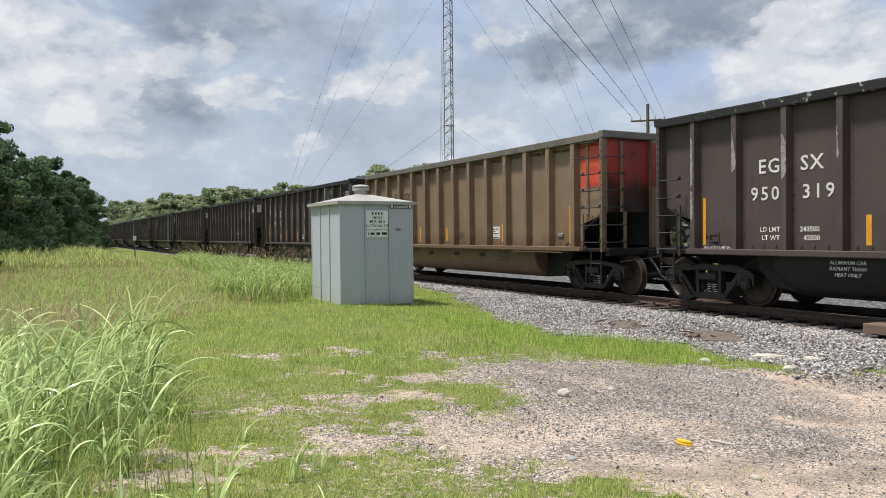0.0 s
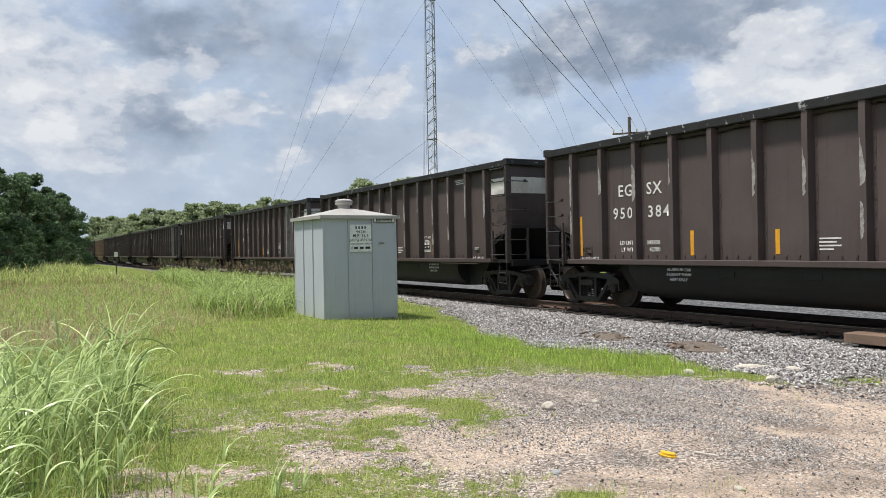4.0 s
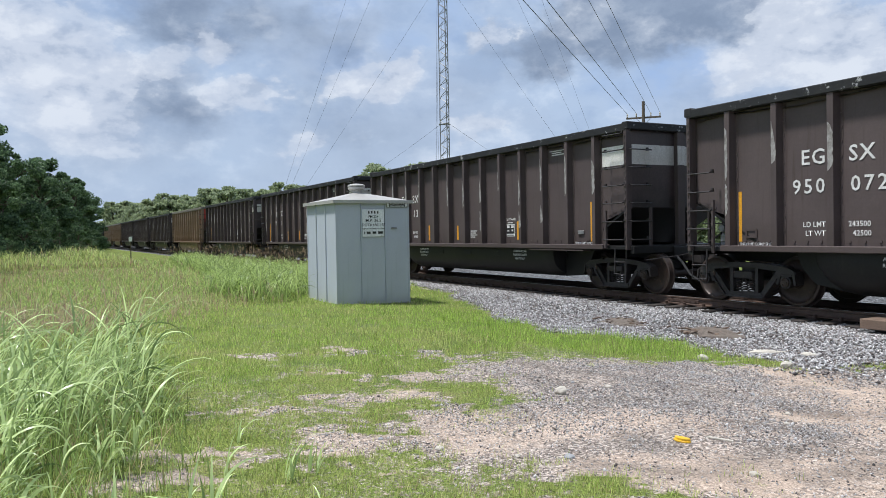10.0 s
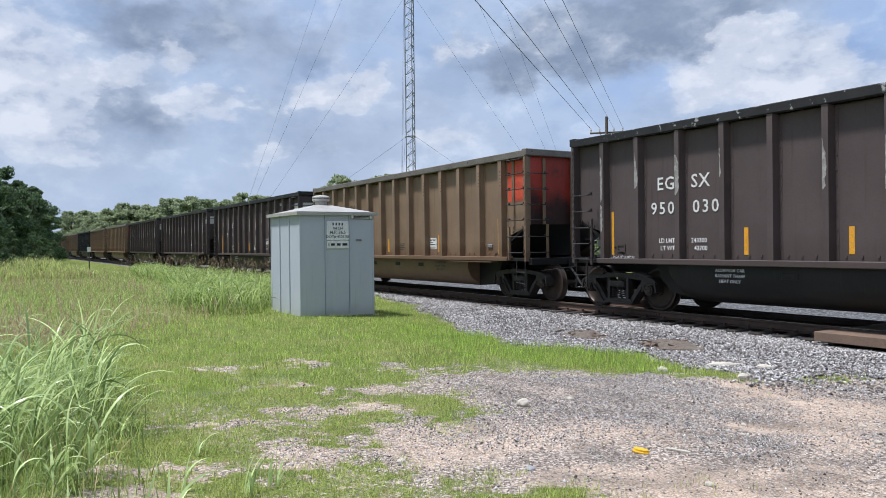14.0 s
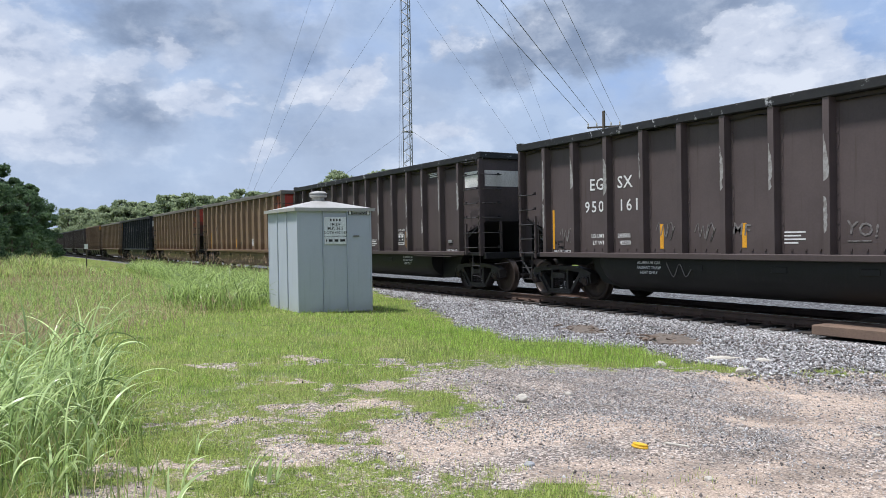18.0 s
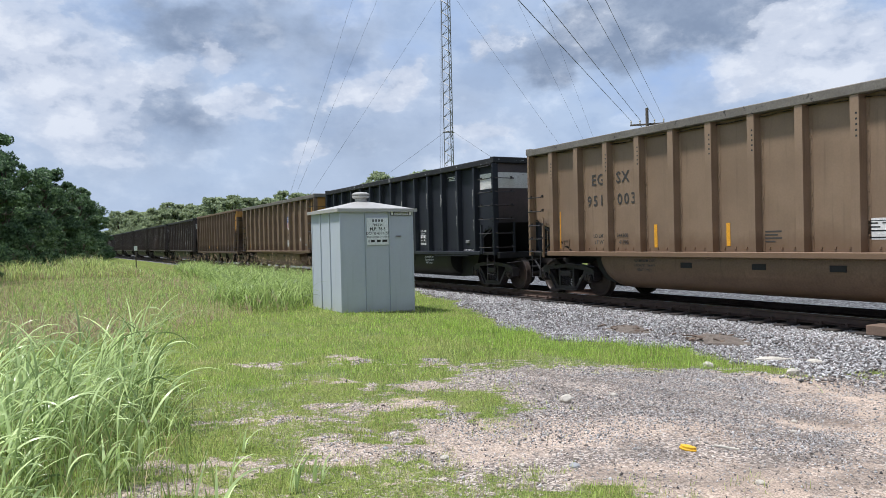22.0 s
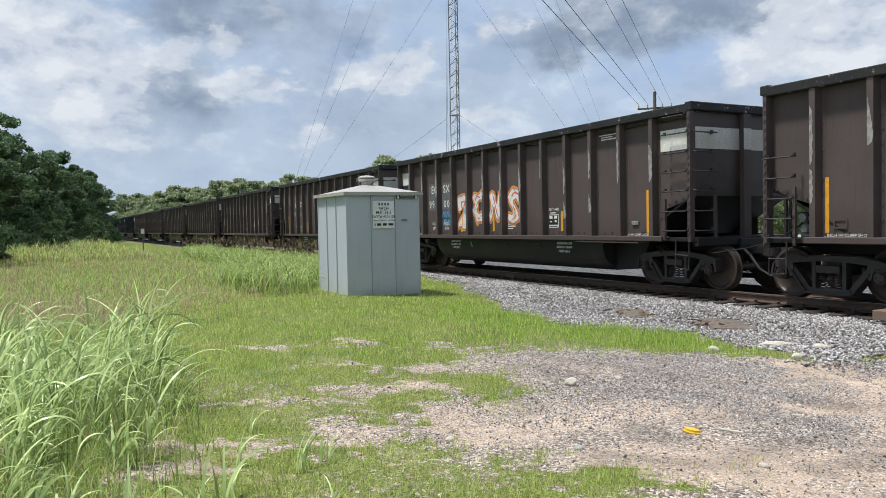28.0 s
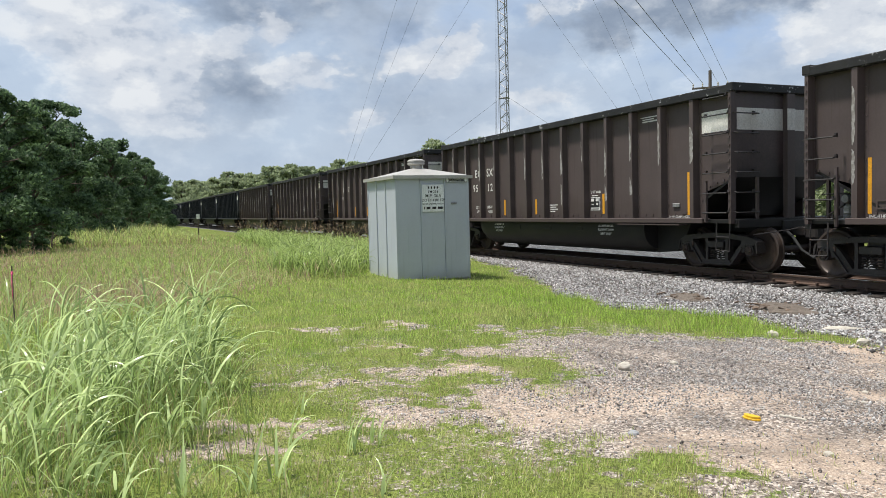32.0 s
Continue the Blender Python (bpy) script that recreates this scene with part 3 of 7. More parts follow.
def signed(poly, x, y):
    """Distance to a polygon, negative inside."""
    px, py = np.array(poly).T
    qx, qy = np.roll(px, -1), np.roll(py, -1)
    x, y = np.asarray(x, float), np.asarray(y, float)
    best, inside = np.full(x.shape, 1e9), np.zeros(x.shape, bool)
    for a, b, c, d in zip(px, py, qx, qy):
        ex, ey = c - a, d - b
        u = np.clip(((x - a) * ex + (y - b) * ey) / (ex * ex + ey * ey), 0, 1)
        best = np.minimum(best, np.hypot(x - a - u * ex, y - b - u * ey))
        inside ^= ((b > y) != (d > y)) & (x < (c - a) * (y - b) / (d - b + 1e-12) + a)
    return np.where(inside, -best, best)


_lattice = np.random.RandomState(4).rand(128, 128)


def soft_noise(x, y, size):
    x, y = np.asarray(x, float) / size, np.asarray(y, float) / size
    i, j = np.floor(x).astype(int), np.floor(y).astype(int)
    u, v = x - i, y - j
    u, v = u * u * (3 - 2 * u), v * v * (3 - 2 * v)
    g = lambda a, b: _lattice[a % 128, b % 128]
    return (g(i, j) * (1 - u) + g(i + 1, j) * u) * (1 - v) + (g(i, j + 1) * (1 - u) + g(i + 1, j + 1) * u) * v


def ragged(x, y):
    return (soft_noise(x, y, 0.9) - 0.5) * 0.6 + (soft_noise(x, y, 0.33) - 0.5) * 0.8 + (soft_noise(x, y, 0.11) - 0.5) * 0.8 + (soft_noise(x + 3, y, 0.05) - 0.5) * 0.6


def cover(x, y):
    """Share of grass, of loose grey stone, at each place; the rest is sandy dirt."""
    wob = ragged(x, y)
    bare = signed(BARE_EDGE, x, y) + wob * 1.15
    stone = signed(BALLAST_EDGE, x, y) + wob * 0.35
    grass = step(-0.42, 0.62, bare) * step(-0.02, 0.18, stone)
    for cx, cy, a, b in SPOTS:
        # long axis across the line of sight
        c, s = math.cos(1.0), math.sin(1.0)
        dx, dy = (x - cx) * c + (y - cy) * s, -(x - cx) * s + (y - cy) * c
        grass = grass * step(0.35, 1.75, np.hypot(dx / a, dy / b) + wob * 2.0)
    return grass, 1 - step(-0.05, 0.12, stone)


DARK_STREAKS = [[(-5.75, 0.82), (-5.2, 0.95)], [(-4.95, 0.70), (-4.7, 0.85)], [(-7.6, 5.2), (-6.4, 5.6), (-5.2, 5.9), (-4.2, 6.0)], [(-7.2, 4.5), (-6.4, 4.9)], [(-4.5, 4.0), (-4.1, 3.9)], [(-7.6, 3.3), (-7.0, 3.5)], [(-4.2, 5.0), (-3.7, 5.4)], [(-4.0, 3.3), (-3.65, 3.6), (-3.5, 3.7)], [(-3.5, 4.0), (-3.5, 4.7), (-3.4, 5.0), (-3.2, 5.3)], [(-3.1, 4.3), (-3.0, 4.9)], [(-6.0, 3.7), (-5.3, 3.6)], [(-6.9, 4.9), (-6.2, 4.6)], [(-5.5, 4.6), (-5.0, 5.4)]]


def stroke(line, x, y):
    best = np.full(x.shape, 1e9)
    for (a, b), (c, d) in zip(line, line[1:]):
        ex, ey = c - a, d - b
        u = np.clip(((x - a) * ex + (y - b) * ey) / (ex * ex + ey * ey), 0, 1)
        best = np.minimum(best, np.hypot(x - a - u * ex, y - b - u * ey))
    return best


def ground_material():
    m = bpy.data.materials.new("ground")
    m.use_nodes = True
    nt = m.node_tree
    bs = nt.nodes["Principled BSDF"]
    tc = nt.nodes.new("ShaderNodeTexCoord")
    vec = tc.outputs["Object"]

    def nz(scale, detail=6.0, rough=0.6):
        n = node(nt, "ShaderNodeTexNoise", Scale=scale, Detail=detail, Roughness=rough)
        nt.links.new(vec, n.inputs["Vector"])
        return n.outputs[0]

    def attr(name):
        a = nt.nodes.new("ShaderNodeAttribute")
        a.attribute_name = name
        return a.outputs["Fac"]
    sand = ramp(nt, nz(0.9), [(0.3, (0.33, 0.250, 0.190)), (0.50, (0.52, 0.405, 0.315)), (0.70, (0.66, 0.520, 0.410))])
    # grey road gravel strewn over the sand
    vor = node(nt, "ShaderNodeTexVoronoi", Scale=56.0)
    nt.links.new(vec, vor.inputs["Vector"])
    chips = ramp(nt, vor.outputs["Color"], [(0.12, (0.040, 0.035, 0.033)), (0.45, (0.22, 0.186, 0.165)), (0.88, (0.66, 0.58, 0.51))])
    where = ramp(nt, math_node(nt, "ADD", nz(0.55), math_node(nt, "MULTIPLY", math_node(nt, "SUBTRACT", nz(6.0), 0.5), 0.6)), [(0.30, (0.3, 0.3, 0.3)), (0.46, (1, 1, 1))])
    loose = ramp(nt, math_node(nt, "SUBTRACT", math_node(nt, "ADD", where, math_node(nt, "MULTIPLY", math_node(nt, "SUBTRACT", nz(17.0, 4.0), 0.5), 1.8)), math_node(nt, "MULTIPLY", attr("sand"), 0.62)), [(0.10, (0.10, 0.10, 0.10)), (0.85, (0.86, 0.86, 0.86))])
    col = mix_col(nt, loose, sand, chips)
    # loose specks
    fine = nz(70.0, 3.0)
    col = mix_col(nt, 1.0, col, ramp(nt, fine, [(0.3, (0.55, 0.55, 0.55)), (0.7, (1.30, 1.30, 1.30))]), "MULTIPLY")
    col = mix_col(nt, math_node(nt, "MULTIPLY", attr("damp"), 0.38), col, (0.10, 0.088, 0.078))
    vst = node(nt, "ShaderNodeTexVoronoi", Scale=17.0)
    nt.links.new(vec, vst.inputs["Vector"])
    stones = ramp(nt, vst.outputs["Color"], [(0.1, (0.08, 0.08, 0.083)), (0.5, (0.22, 0.225, 0.235)), (0.95, (0.42, 0.43, 0.44))])
    gap = ramp(nt, vst.outputs["Distance"], [(0.25, (1, 1, 1)), (0.60, (0.30, 0.29, 0.28))])
    stones = mix_col(nt, 1.0, stones, gap, "MULTIPLY")
    col = mix_col(nt, attr("stone"), col, stones)
    soil = ramp(nt, nz(1.3), [(0.3, (0.095, 0.135, 0.028)), (0.55, (0.150, 0.185, 0.042)), (0.75, (0.20, 0.19, 0.08))])
    soil = mix_col(nt, 1.0, soil, ramp(nt, nz(45.0, 3.0), [(0.32, (0.45, 0.45, 0.45)), (0.68, (1.55, 1.55, 1.45))]), "MULTIPLY")
    ragged_edge = math_node(nt, "ADD", math_node(nt, "MULTIPLY", math_node(nt, "SUBTRACT", nz(9.0, 5.0), 0.5), 1.2), math_node(nt, "MULTIPLY", math_node(nt, "SUBTRACT", nz(40.0, 3.0), 0.5), 1.3))
    turf = ramp(nt, math_node(nt, "ADD", attr("grass"), ragged_edge), [(0.36, (0, 0, 0)), (0.74, (1, 1, 1))])
    col = mix_col(nt, turf, col, soil)
    nt.links.new(col, bs.inputs["Base Color"])
    bs.inputs["Roughness"].default_value = 0.9
    bs.inputs["Specular IOR Level"].default_value = 0.2
    b = nt.nodes.new("ShaderNodeBump")
    b.inputs["Strength"].default_value, b.inputs["Distance"].default_value = 0.6, 0.03
    hgt = math_node(nt, "ADD", math_node(nt, "MULTIPLY", vor.outputs["Distance"], 0.4), math_node(nt, "MULTIPLY", vst.outputs["Distance"], -0.6))
    nt.links.new(math_node(nt, "ADD", hgt, fine), b.inputs["Height"])
    nt.links.new(b.outputs[0], bs.inputs["Normal"])
    return m


def build_ground():
    def axis(parts):
        return np.unique(np.round(np.concatenate([np.arange(a, b, s) for a, b, s in parts]), 4))
    xs = axis([(-2600, -400, 220), (-400, -120, 20), (-120, -40, 4), (-40, -14, 0.5), (-14, 0, 0.07), (0, 12, 1), (12, 100, 11), (100, 2700, 260)])
    ys = axis([(-2600, -300, 230), (-300, -40, 26), (-40, -6, 2), (-6, -1.5, 0.5), (-1.5, 12, 0.07), (12, 24, 0.5), (24, 80, 4), (80, 400, 32), (400, 2700, 230)])
    X, Y = np.meshgrid(xs, ys, indexing="ij")
    Z = ground_z(X, Y) + (soft_noise(X, Y, 0.9) - 0.5) * 0.05 + (soft_noise(X, Y, 0.22) - 0.5) * 0.022
    Z = np.where((Y > 11.0) & (Y < 15.0), ground_z(X, Y), Z)
    n, k = X.shape
    i, j = np.meshgrid(np.arange(n - 1), np.arange(k - 1), indexing="ij")
    a = (i * k + j).ravel()
    me = big_mesh("ground", np.stack([X, Y, Z], -1).reshape(-1, 3), np.stack([a, a + k, a + k + 1, a + 1], -1), [ground_material()], smooth=True)
    g, s = cover(X.ravel(), Y.ravel())
    # dark streaks across the lot
    dark = np.zeros(X.size)
    for line in DARK_STREAKS:
        dark = np.maximum(dark, 1 - step(0.05, 0.24, stroke(line, X.ravel(), Y.ravel()) + (soft_noise(X.ravel(), Y.ravel(), 0.2) - 0.5) * 0.2))
    sandy = np.zeros(X.size)
    for line in SAND_LINES:
        sandy = np.maximum(sandy, 1 - step(0.05, 0.65, stroke(line, X.ravel(), Y.ravel()) + (soft_noise(X.ravel(), Y.ravel(), 0.5) - 0.5) * 0.5))
    for cx, cy, a, b in SPOTS:
        sandy = np.maximum(sandy, 0.8 * (1 - step(0.2, 0.8, np.hypot(X.ravel() - cx, Y.ravel() - cy))))
    for name, val in (("grass", step(0.2, 0.9, g) * (0.66 + 0.34 * step(0.25, 0.75, soft_noise(X.ravel() + 9, Y.ravel(), 0.35) * 0.55 + soft_noise(X.ravel(), Y.ravel() + 7, 1.1) * 0.45 + 0.30 * step(7.5, 10.0, -X.ravel()) + 0.25 * step(6.2, 7.2, Y.ravel())))), ("stone", s), ("damp", dark), ("sand", sandy)):
        at = me.attributes.new(name, "FLOAT", "POINT")
        at.data.foreach_set("value", np.asarray(val, np.float32))
    tagged(new("ground", me), "sandy gravel lot with patchy green grass beside the track", "ground", kind="structure")


build_ground()

# ---- track ----


def build_track():
    x0, x1 = -330.0, 45.0
    prof = [(-0.070, -0.165), (0.070, -0.165), (0.070, -0.150), (0.012, -0.130), (0.010, -0.045), (0.036, -0.034), (0.036, -0.006), (0.028, 0.0),
            (-0.028, 0.0), (-0.036, -0.006), (-0.036, -0.034), (-0.010, -0.045), (-0.012, -0.130), (-0.070, -0.150)]
    for side in (-1, 1):
        r = thing("rail", pose(0, TRACK_Y + side * 0.7535, RAIL_Z), "rusty brown steel rail with a worn shiny head", "rail", "rails of the track")
        part("web", Shape().prism(prof, "x", x0, x1), RAIL, r)
        part("running_surface", Shape().box(x0, x1, -0.027, 0.027, -0.001, 0.0015), SHINE, r, "polished running surface")
        # joint bars near the crossing
        for jx in (-23.7, -11.8, 0.1):
            b = part("joint_bar", Shape().box(jx - 0.45, jx + 0.45, -0.034, 0.034, -0.125, -0.05, 0.006), RAIL, r)
            for k in range(6):
                part("bolt", Shape().lathe_y([(0.016, -0.05), (0.016, 0.05)], 8, jx - 0.375 + 0.15 * k, -0.088), RAIL, b)
    tie_me = mesh_of("tie", Shape().box(-0.115, 0.115, -1.3, 1.3, -0.17, 0.0, 0.012), TIE)
    plate = mesh_of("tie_plate", Shape().box(-0.09, 0.09, -0.17, 0.17, 0.0, 0.014, 0.004), RAIL)
    spike = mesh_of("spike", Shape().box(-0.018, 0.018, -0.020, 0.020, 0.01, 0.050).box(-0.024, 0.024, -0.034, 0.030, 0.048, 0.070, 0.006), RAIL)
    rnd = random.Random(5)
    x, k = -62.0, 0
    bed = RAIL_Z - 0.165
    while x < 4:
        wob = rnd.uniform(-0.02, 0.02)
        t = new("tie", tie_me)
        t.matrix_world = pose(x + wob, TRACK_Y + rnd.uniform(-0.05, 0.05), bed - 0.013, 0, 0, rnd.uniform(-1.2, 1.2))
        tagged(t, "creosoted wooden cross tie under the rails", "railway tie", "ties of the track")
        if x > -34:
            for side in (-1, 1):
                part("tie_plate", plate, None, t, at=pose(0, side * 0.7535, 0))
                if side < 0:
                    part("spike", spike, None, t, at=pose(0.05, side * 0.7535 - 0.10, 0))
                    part("spike", spike, None, t, at=pose(-0.05, side * 0.7535 + 0.10, 0))
        x += 0.508
        k += 1
    # farther ties in one piece
    s = Shape()
    for i in range(260):
        xx = -62.5 - 0.508 * i
        s.box(xx - 0.11, xx + 0.11, TRACK_Y - 1.3, TRACK_Y + 1.3, bed - 0.1, bed - 0.013)
    tagged(part("distant_ties", s, TIE), "distant wooden ties under the rails", "railway ties", kind="stuff")
    # level crossing of timber
    cr = thing("level_crossing", pose(-7.3, TRACK_Y, RAIL_Z), "brown timber crossing planks set beside and between the rails", "level crossing", kind="structure")
    rows = [(-1.62, -1.36), (-1.34, -1.09), (-1.07, -0.83), (-0.63, -0.33), (-0.31, -0.01), (0.01, 0.31), (0.33, 0.63), (0.83, 1.07), (1.09, 1.34), (1.36, 1.62)]
    for a, b in rows:
        for k in range(4):
            part("plank", Shape().box(k * 3.05, k * 3.05 + 3.03, a, b, -0.16, -0.004 + rnd.uniform(-0.004, 0.003), 0.008), PLANK, cr)
    # road over the crossing
    road = Shape()
    road.add([(-7.0, 14.7, RAIL_Z - 0.03), (6.0, 14.7, RAIL_Z - 0.03), (9.0, 60.0, -0.18), (-9.0, 60.0, -0.18)], [(0, 1, 2, 3)])
    road.add([(-7.0, 14.7, -0.5), (6.0, 14.7, -0.5), (9.0, 60.0, -0.5), (-9.0, 60.0, -0.5)], [(3, 2, 1, 0)])
    road.add([(-7.0, 14.7, RAIL_Z - 0.03), (6.0, 14.7, RAIL_Z - 0.03), (6.0, 14.7, -0.5), (-7.0, 14.7, -0.5)], [(3, 2, 1, 0)])
    asphalt = material("road_asphalt", (0.22, 0.215, 0.205), 0.85, second=(0.16, 0.155, 0.15), scale=1.5, fine=60, bump=0.3)
    tagged(part("road", road, asphalt), "pale worn asphalt road beyond the crossing", "road", kind="structure")


build_track()


def build_ballast():
    """Loose stones along the near shoulder."""
    rs = np.random.RandomState(11)
    n = 78000
    # denser where the camera is near
    x = -4.0 - 26.0 * rs.rand(n * 2) ** 1.55
    y = rs.uniform(7.6, 12.1, n * 2)
    g, s = cover(x, y)
    near = signed(BALLAST_EDGE, x, y)
    ok = ((s > 0.5) | ((x > -6.0) & (rs.rand(n * 2) < 0.16 * (1 - step(-0.2, 1.9, near)) ** 1.4))) & (y < 12.2) & ~((x > -7.4) & (y > 11.3))
    x, y = x[ok][:n], y[ok][:n]
    # inner bed, between and beyond the rails
    m = 9000
    xi, yi = -5 - 28 * rs.rand(m), rs.uniform(12.35, 15.6, m)
    keep = ~((xi > -7.4) & (yi < 14.7))
    x, y = np.concatenate([x, xi[keep]]), np.concatenate([y, yi[keep]])
    n = len(x)
    size = rs.uniform(0.009, 0.026, n) * np.where(y > 11.5, 0.8, 1.0) * (1 + 0.010 * (-x))
    base = np.array([(1, 0, 0), (-1, 0, 0), (0, 1, 0), (0, -1, 0), (0, 0, 1), (0, 0, -1)], float)
    faces = np.array([(4, 0, 2), (4, 2, 1), (4, 1, 3), (4, 3, 0), (5, 2, 0), (5, 1, 2), (5, 3, 1), (5, 0, 3)])
    jit = base[None] * rs.uniform(0.55, 1.25, (n, 6, 1)) + rs.normal(0, 0.22, (n, 6, 3))
    a = rs.rand(n) * 6.283
    c, s_ = np.cos(a)[:, None], np.sin(a)[:, None]
    px, py = jit[..., 0] * c - jit[..., 1] * s_, jit[..., 0] * s_ + jit[..., 1] * c
    v = np.stack([px, py, jit[..., 2] * 0.75], -1) * size[:, None, None]
    z = ground_z(x, y) + size * 0.35 + rs.uniform(0, 0.018, n)
    v += np.stack([x, y, z], -1)[:, None]
    f = faces[None] + 6 * np.arange(n)[:, None, None]
    mat = STONE.copy()
    mat.name = "ballast_stones"
    nt = mat.node_tree
    geo = nt.nodes.new("ShaderNodeNewGeometry")
    bs = nt.nodes["Principled BSDF"]
    old = bs.inputs["Base Color"].links[0].from_socket
    tone = ramp(nt, geo.outputs["Random Per Island"], [(0.0, (0.16, 0.15, 0.15)), (0.22, (0.55, 0.44, 0.38)), (0.40, (0.62, 0.60, 0.59)), (0.62, (1.05, 1.00, 0.95)), (0.85, (1.38, 1.35, 1.32)), (1.0, (2.1, 2.0, 1.9))], False)
    nt.links.new(mix_col(nt, 1.0, old, tone, "MULTIPLY"), bs.inputs["Base Color"])
    tagged(new("ballast", big_mesh("ballast", v.reshape(-1, 3), f.reshape(-1, 3), [mat])), "loose grey crushed stone along the track bed", "ballast", kind="stuff")
    # small gravel on the bare lot
    m = 150000
    x, y = -9.5 + 8.0 * rs.rand(m), rs.uniform(0.2, 8.7, m)
    g, s = cover(x, y)
    ok = (rs.rand(m) > 1.25 * g - 0.1) & (g < 0.85) & (s < 0.5) & (rs.rand(m) < 0.18 + 0.82 * step(0.36, 0.62, soft_noise(x, y, 1.3) * 0.6 + soft_noise(x + 5, y, 0.4) * 0.4))
    x, y = x[ok], y[ok]
    n = len(x)
    size = rs.uniform(0.0035, 0.0098, n) * np.where(rs.rand(n) < 0.03, 1.9, 1)
    jit = base[None] * rs.uniform(0.6, 1.2, (n, 6, 1)) + rs.normal(0, 0.2, (n, 6, 3))
    v = jit * size[:, None, None] + np.stack([x, y, ground_z(x, y) + (soft_noise(x, y, 0.9) - 0.5) * 0.05 + (soft_noise(x, y, 0.22) - 0.5) * 0.022 + size * 0.3], -1)[:, None]
    f = faces[None] + 6 * np.arange(n)[:, None, None]
    tagged(new("gravel", big_mesh("gravel", v.reshape(-1, 3), f.reshape(-1, 3), [mat])), "small loose gravel strewn over sandy dirt", "gravel", kind="stuff")


build_ballast()

# ---- train ----
PITCH, HALF, SIDE, SHEET = 15.95, 7.10, 1.60, 1.435
POSTS = [-6.19, -5.18, -4.11, -3.07, -2.08, -1.09, -0.10, 0.88, 1.88, 2.89, 3.88, 4.90, 5.92]
RUNGS = (3.22, 2.83, 2.44, 2.05, 1.64, 1.24)


def wheel_mesh():
    s = Shape()
    for sgn in (-1, 1):
        a = lambda y: sgn * y
        s.lathe_y([(0.10, a(0.64)), (0.105, a(0.70)), (0.22, a(0.715)), (0.36, a(0.705)), (0.395, a(0.695)), (0.40, a(0.665)), (0.440, a(0.660)), (0.482, a(0.668)),
                   (0.482, a(0.690)), (0.462, a(0.700)), (0.457, a(0.715)), (0.452, a(0.805)), (0.440, a(0.812)), (0.405, a(0.812)), (0.392, a(0.790)),
                   (0.33, a(0.765)), (0.20, a(0.785)), (0.135, a(0.800)), (0.125, a(0.830)), (0.07, a(0.832))], 40)
        s.lathe_y([(0.075, a(0.82)), (0.075, a(0.92))], 14)
        s.lathe_y([(0.088, a(1.13)), (0.088, a(1.165)), (0.075, a(1.175))], 16)
        for k in range(3):
            an = math.radians(90 + 120 * k)
            s.lathe_y([(0.017, a(1.17)), (0.017, a(1.195))], 8, 0.055 * math.cos(an), 0.055 * math.sin(an))
    s.lathe_y([(0.08, -0.66), (0.08, 0.66)], 14)
    return mesh_of("wheelset", s, WHEEL, True)


def side_frame_shape():
    """Cast frame of a freight truck, at y from -0.09 to 0.09, with raised ribs along its members."""
    s = Shape()
    pr = lambda pts, a=-0.09, b=0.09: s.prism(pts, "y", a, b)
    for m in (-1, 1):
        q = lambda pts: [(m * x, z) for x, z in pts]
        pr(q([(0.76, 0.40), (0.81, 0.56), (1.05, 0.56), (1.09, 0.40), (1.14, 0.42), (1.12, 0.64), (1.02, 0.69), (0.76, 0.70), (0.69, 0.62), (0.71, 0.42)]))
        pr(q([(0.30, 0.69), (0.76, 0.65), (1.02, 0.69), (0.92, 0.73), (0.42, 0.79), (0.0, 0.80), (0.0, 0.70)]))
        pr(q([(0.69, 0.60), (0.74, 0.50), (0.45, 0.15), (0.34, 0.14), (0.36, 0.22), (0.61, 0.53)]), -0.07, 0.07)
        pr(q([(0.25, 0.22), (0.32, 0.22), (0.32, 0.70), (0.25, 0.70)]), -0.08, 0.08)
        pr(q([(0.0, 0.13), (0.44, 0.14), (0.38, 0.23), (0.0, 0.24)]))
        pr(q([(0.40, 0.765), (0.92, 0.715), (0.93, 0.735), (0.41, 0.792)]), -0.125, 0.125)
        pr(q([(0.72, 0.52), (0.745, 0.50), (0.45, 0.145), (0.42, 0.145)]), -0.115, 0.115)
        pr(q([(1.07, 0.64), (1.12, 0.62), (1.145, 0.42), (1.115, 0.42)]), -0.115, 0.115)
        pr(q([(0.0, 0.125), (0.44, 0.135), (0.44, 0.158), (0.0, 0.148)]), -0.13, 0.13)
    return s


SIDE_FRAME = mesh_of("side_frame", side_frame_shape(), IRON, True)


def spring_shape():
    s = Shape()
    for x in (-0.15, 0.0, 0.15):
        pts = []
        for k in range(41):
            a = k / 40 * 5 * 2 * math.pi
            pts.append((x + 0.055 * math.cos(a), 0.055 * math.sin(a), 0.25 + 0.24 * k / 40))
        s.tube(pts, 0.013, 5)
    s.box(-0.22, 0.22, -0.10, 0.10, 0.49, 0.63, 0.015)
    return s


SPRINGS = mesh_of("spring_nest", spring_shape(), IRON, True)
WHEELSET = wheel_mesh()


BEARING = mesh_of("bearing", Shape().lathe_y([(0.115, -0.11), (0.115, 0.10)], 20, 0, 0.457).box(-0.13, 0.13, -0.10, 0.10, 0.555, 0.60, 0.01), IRON, True)


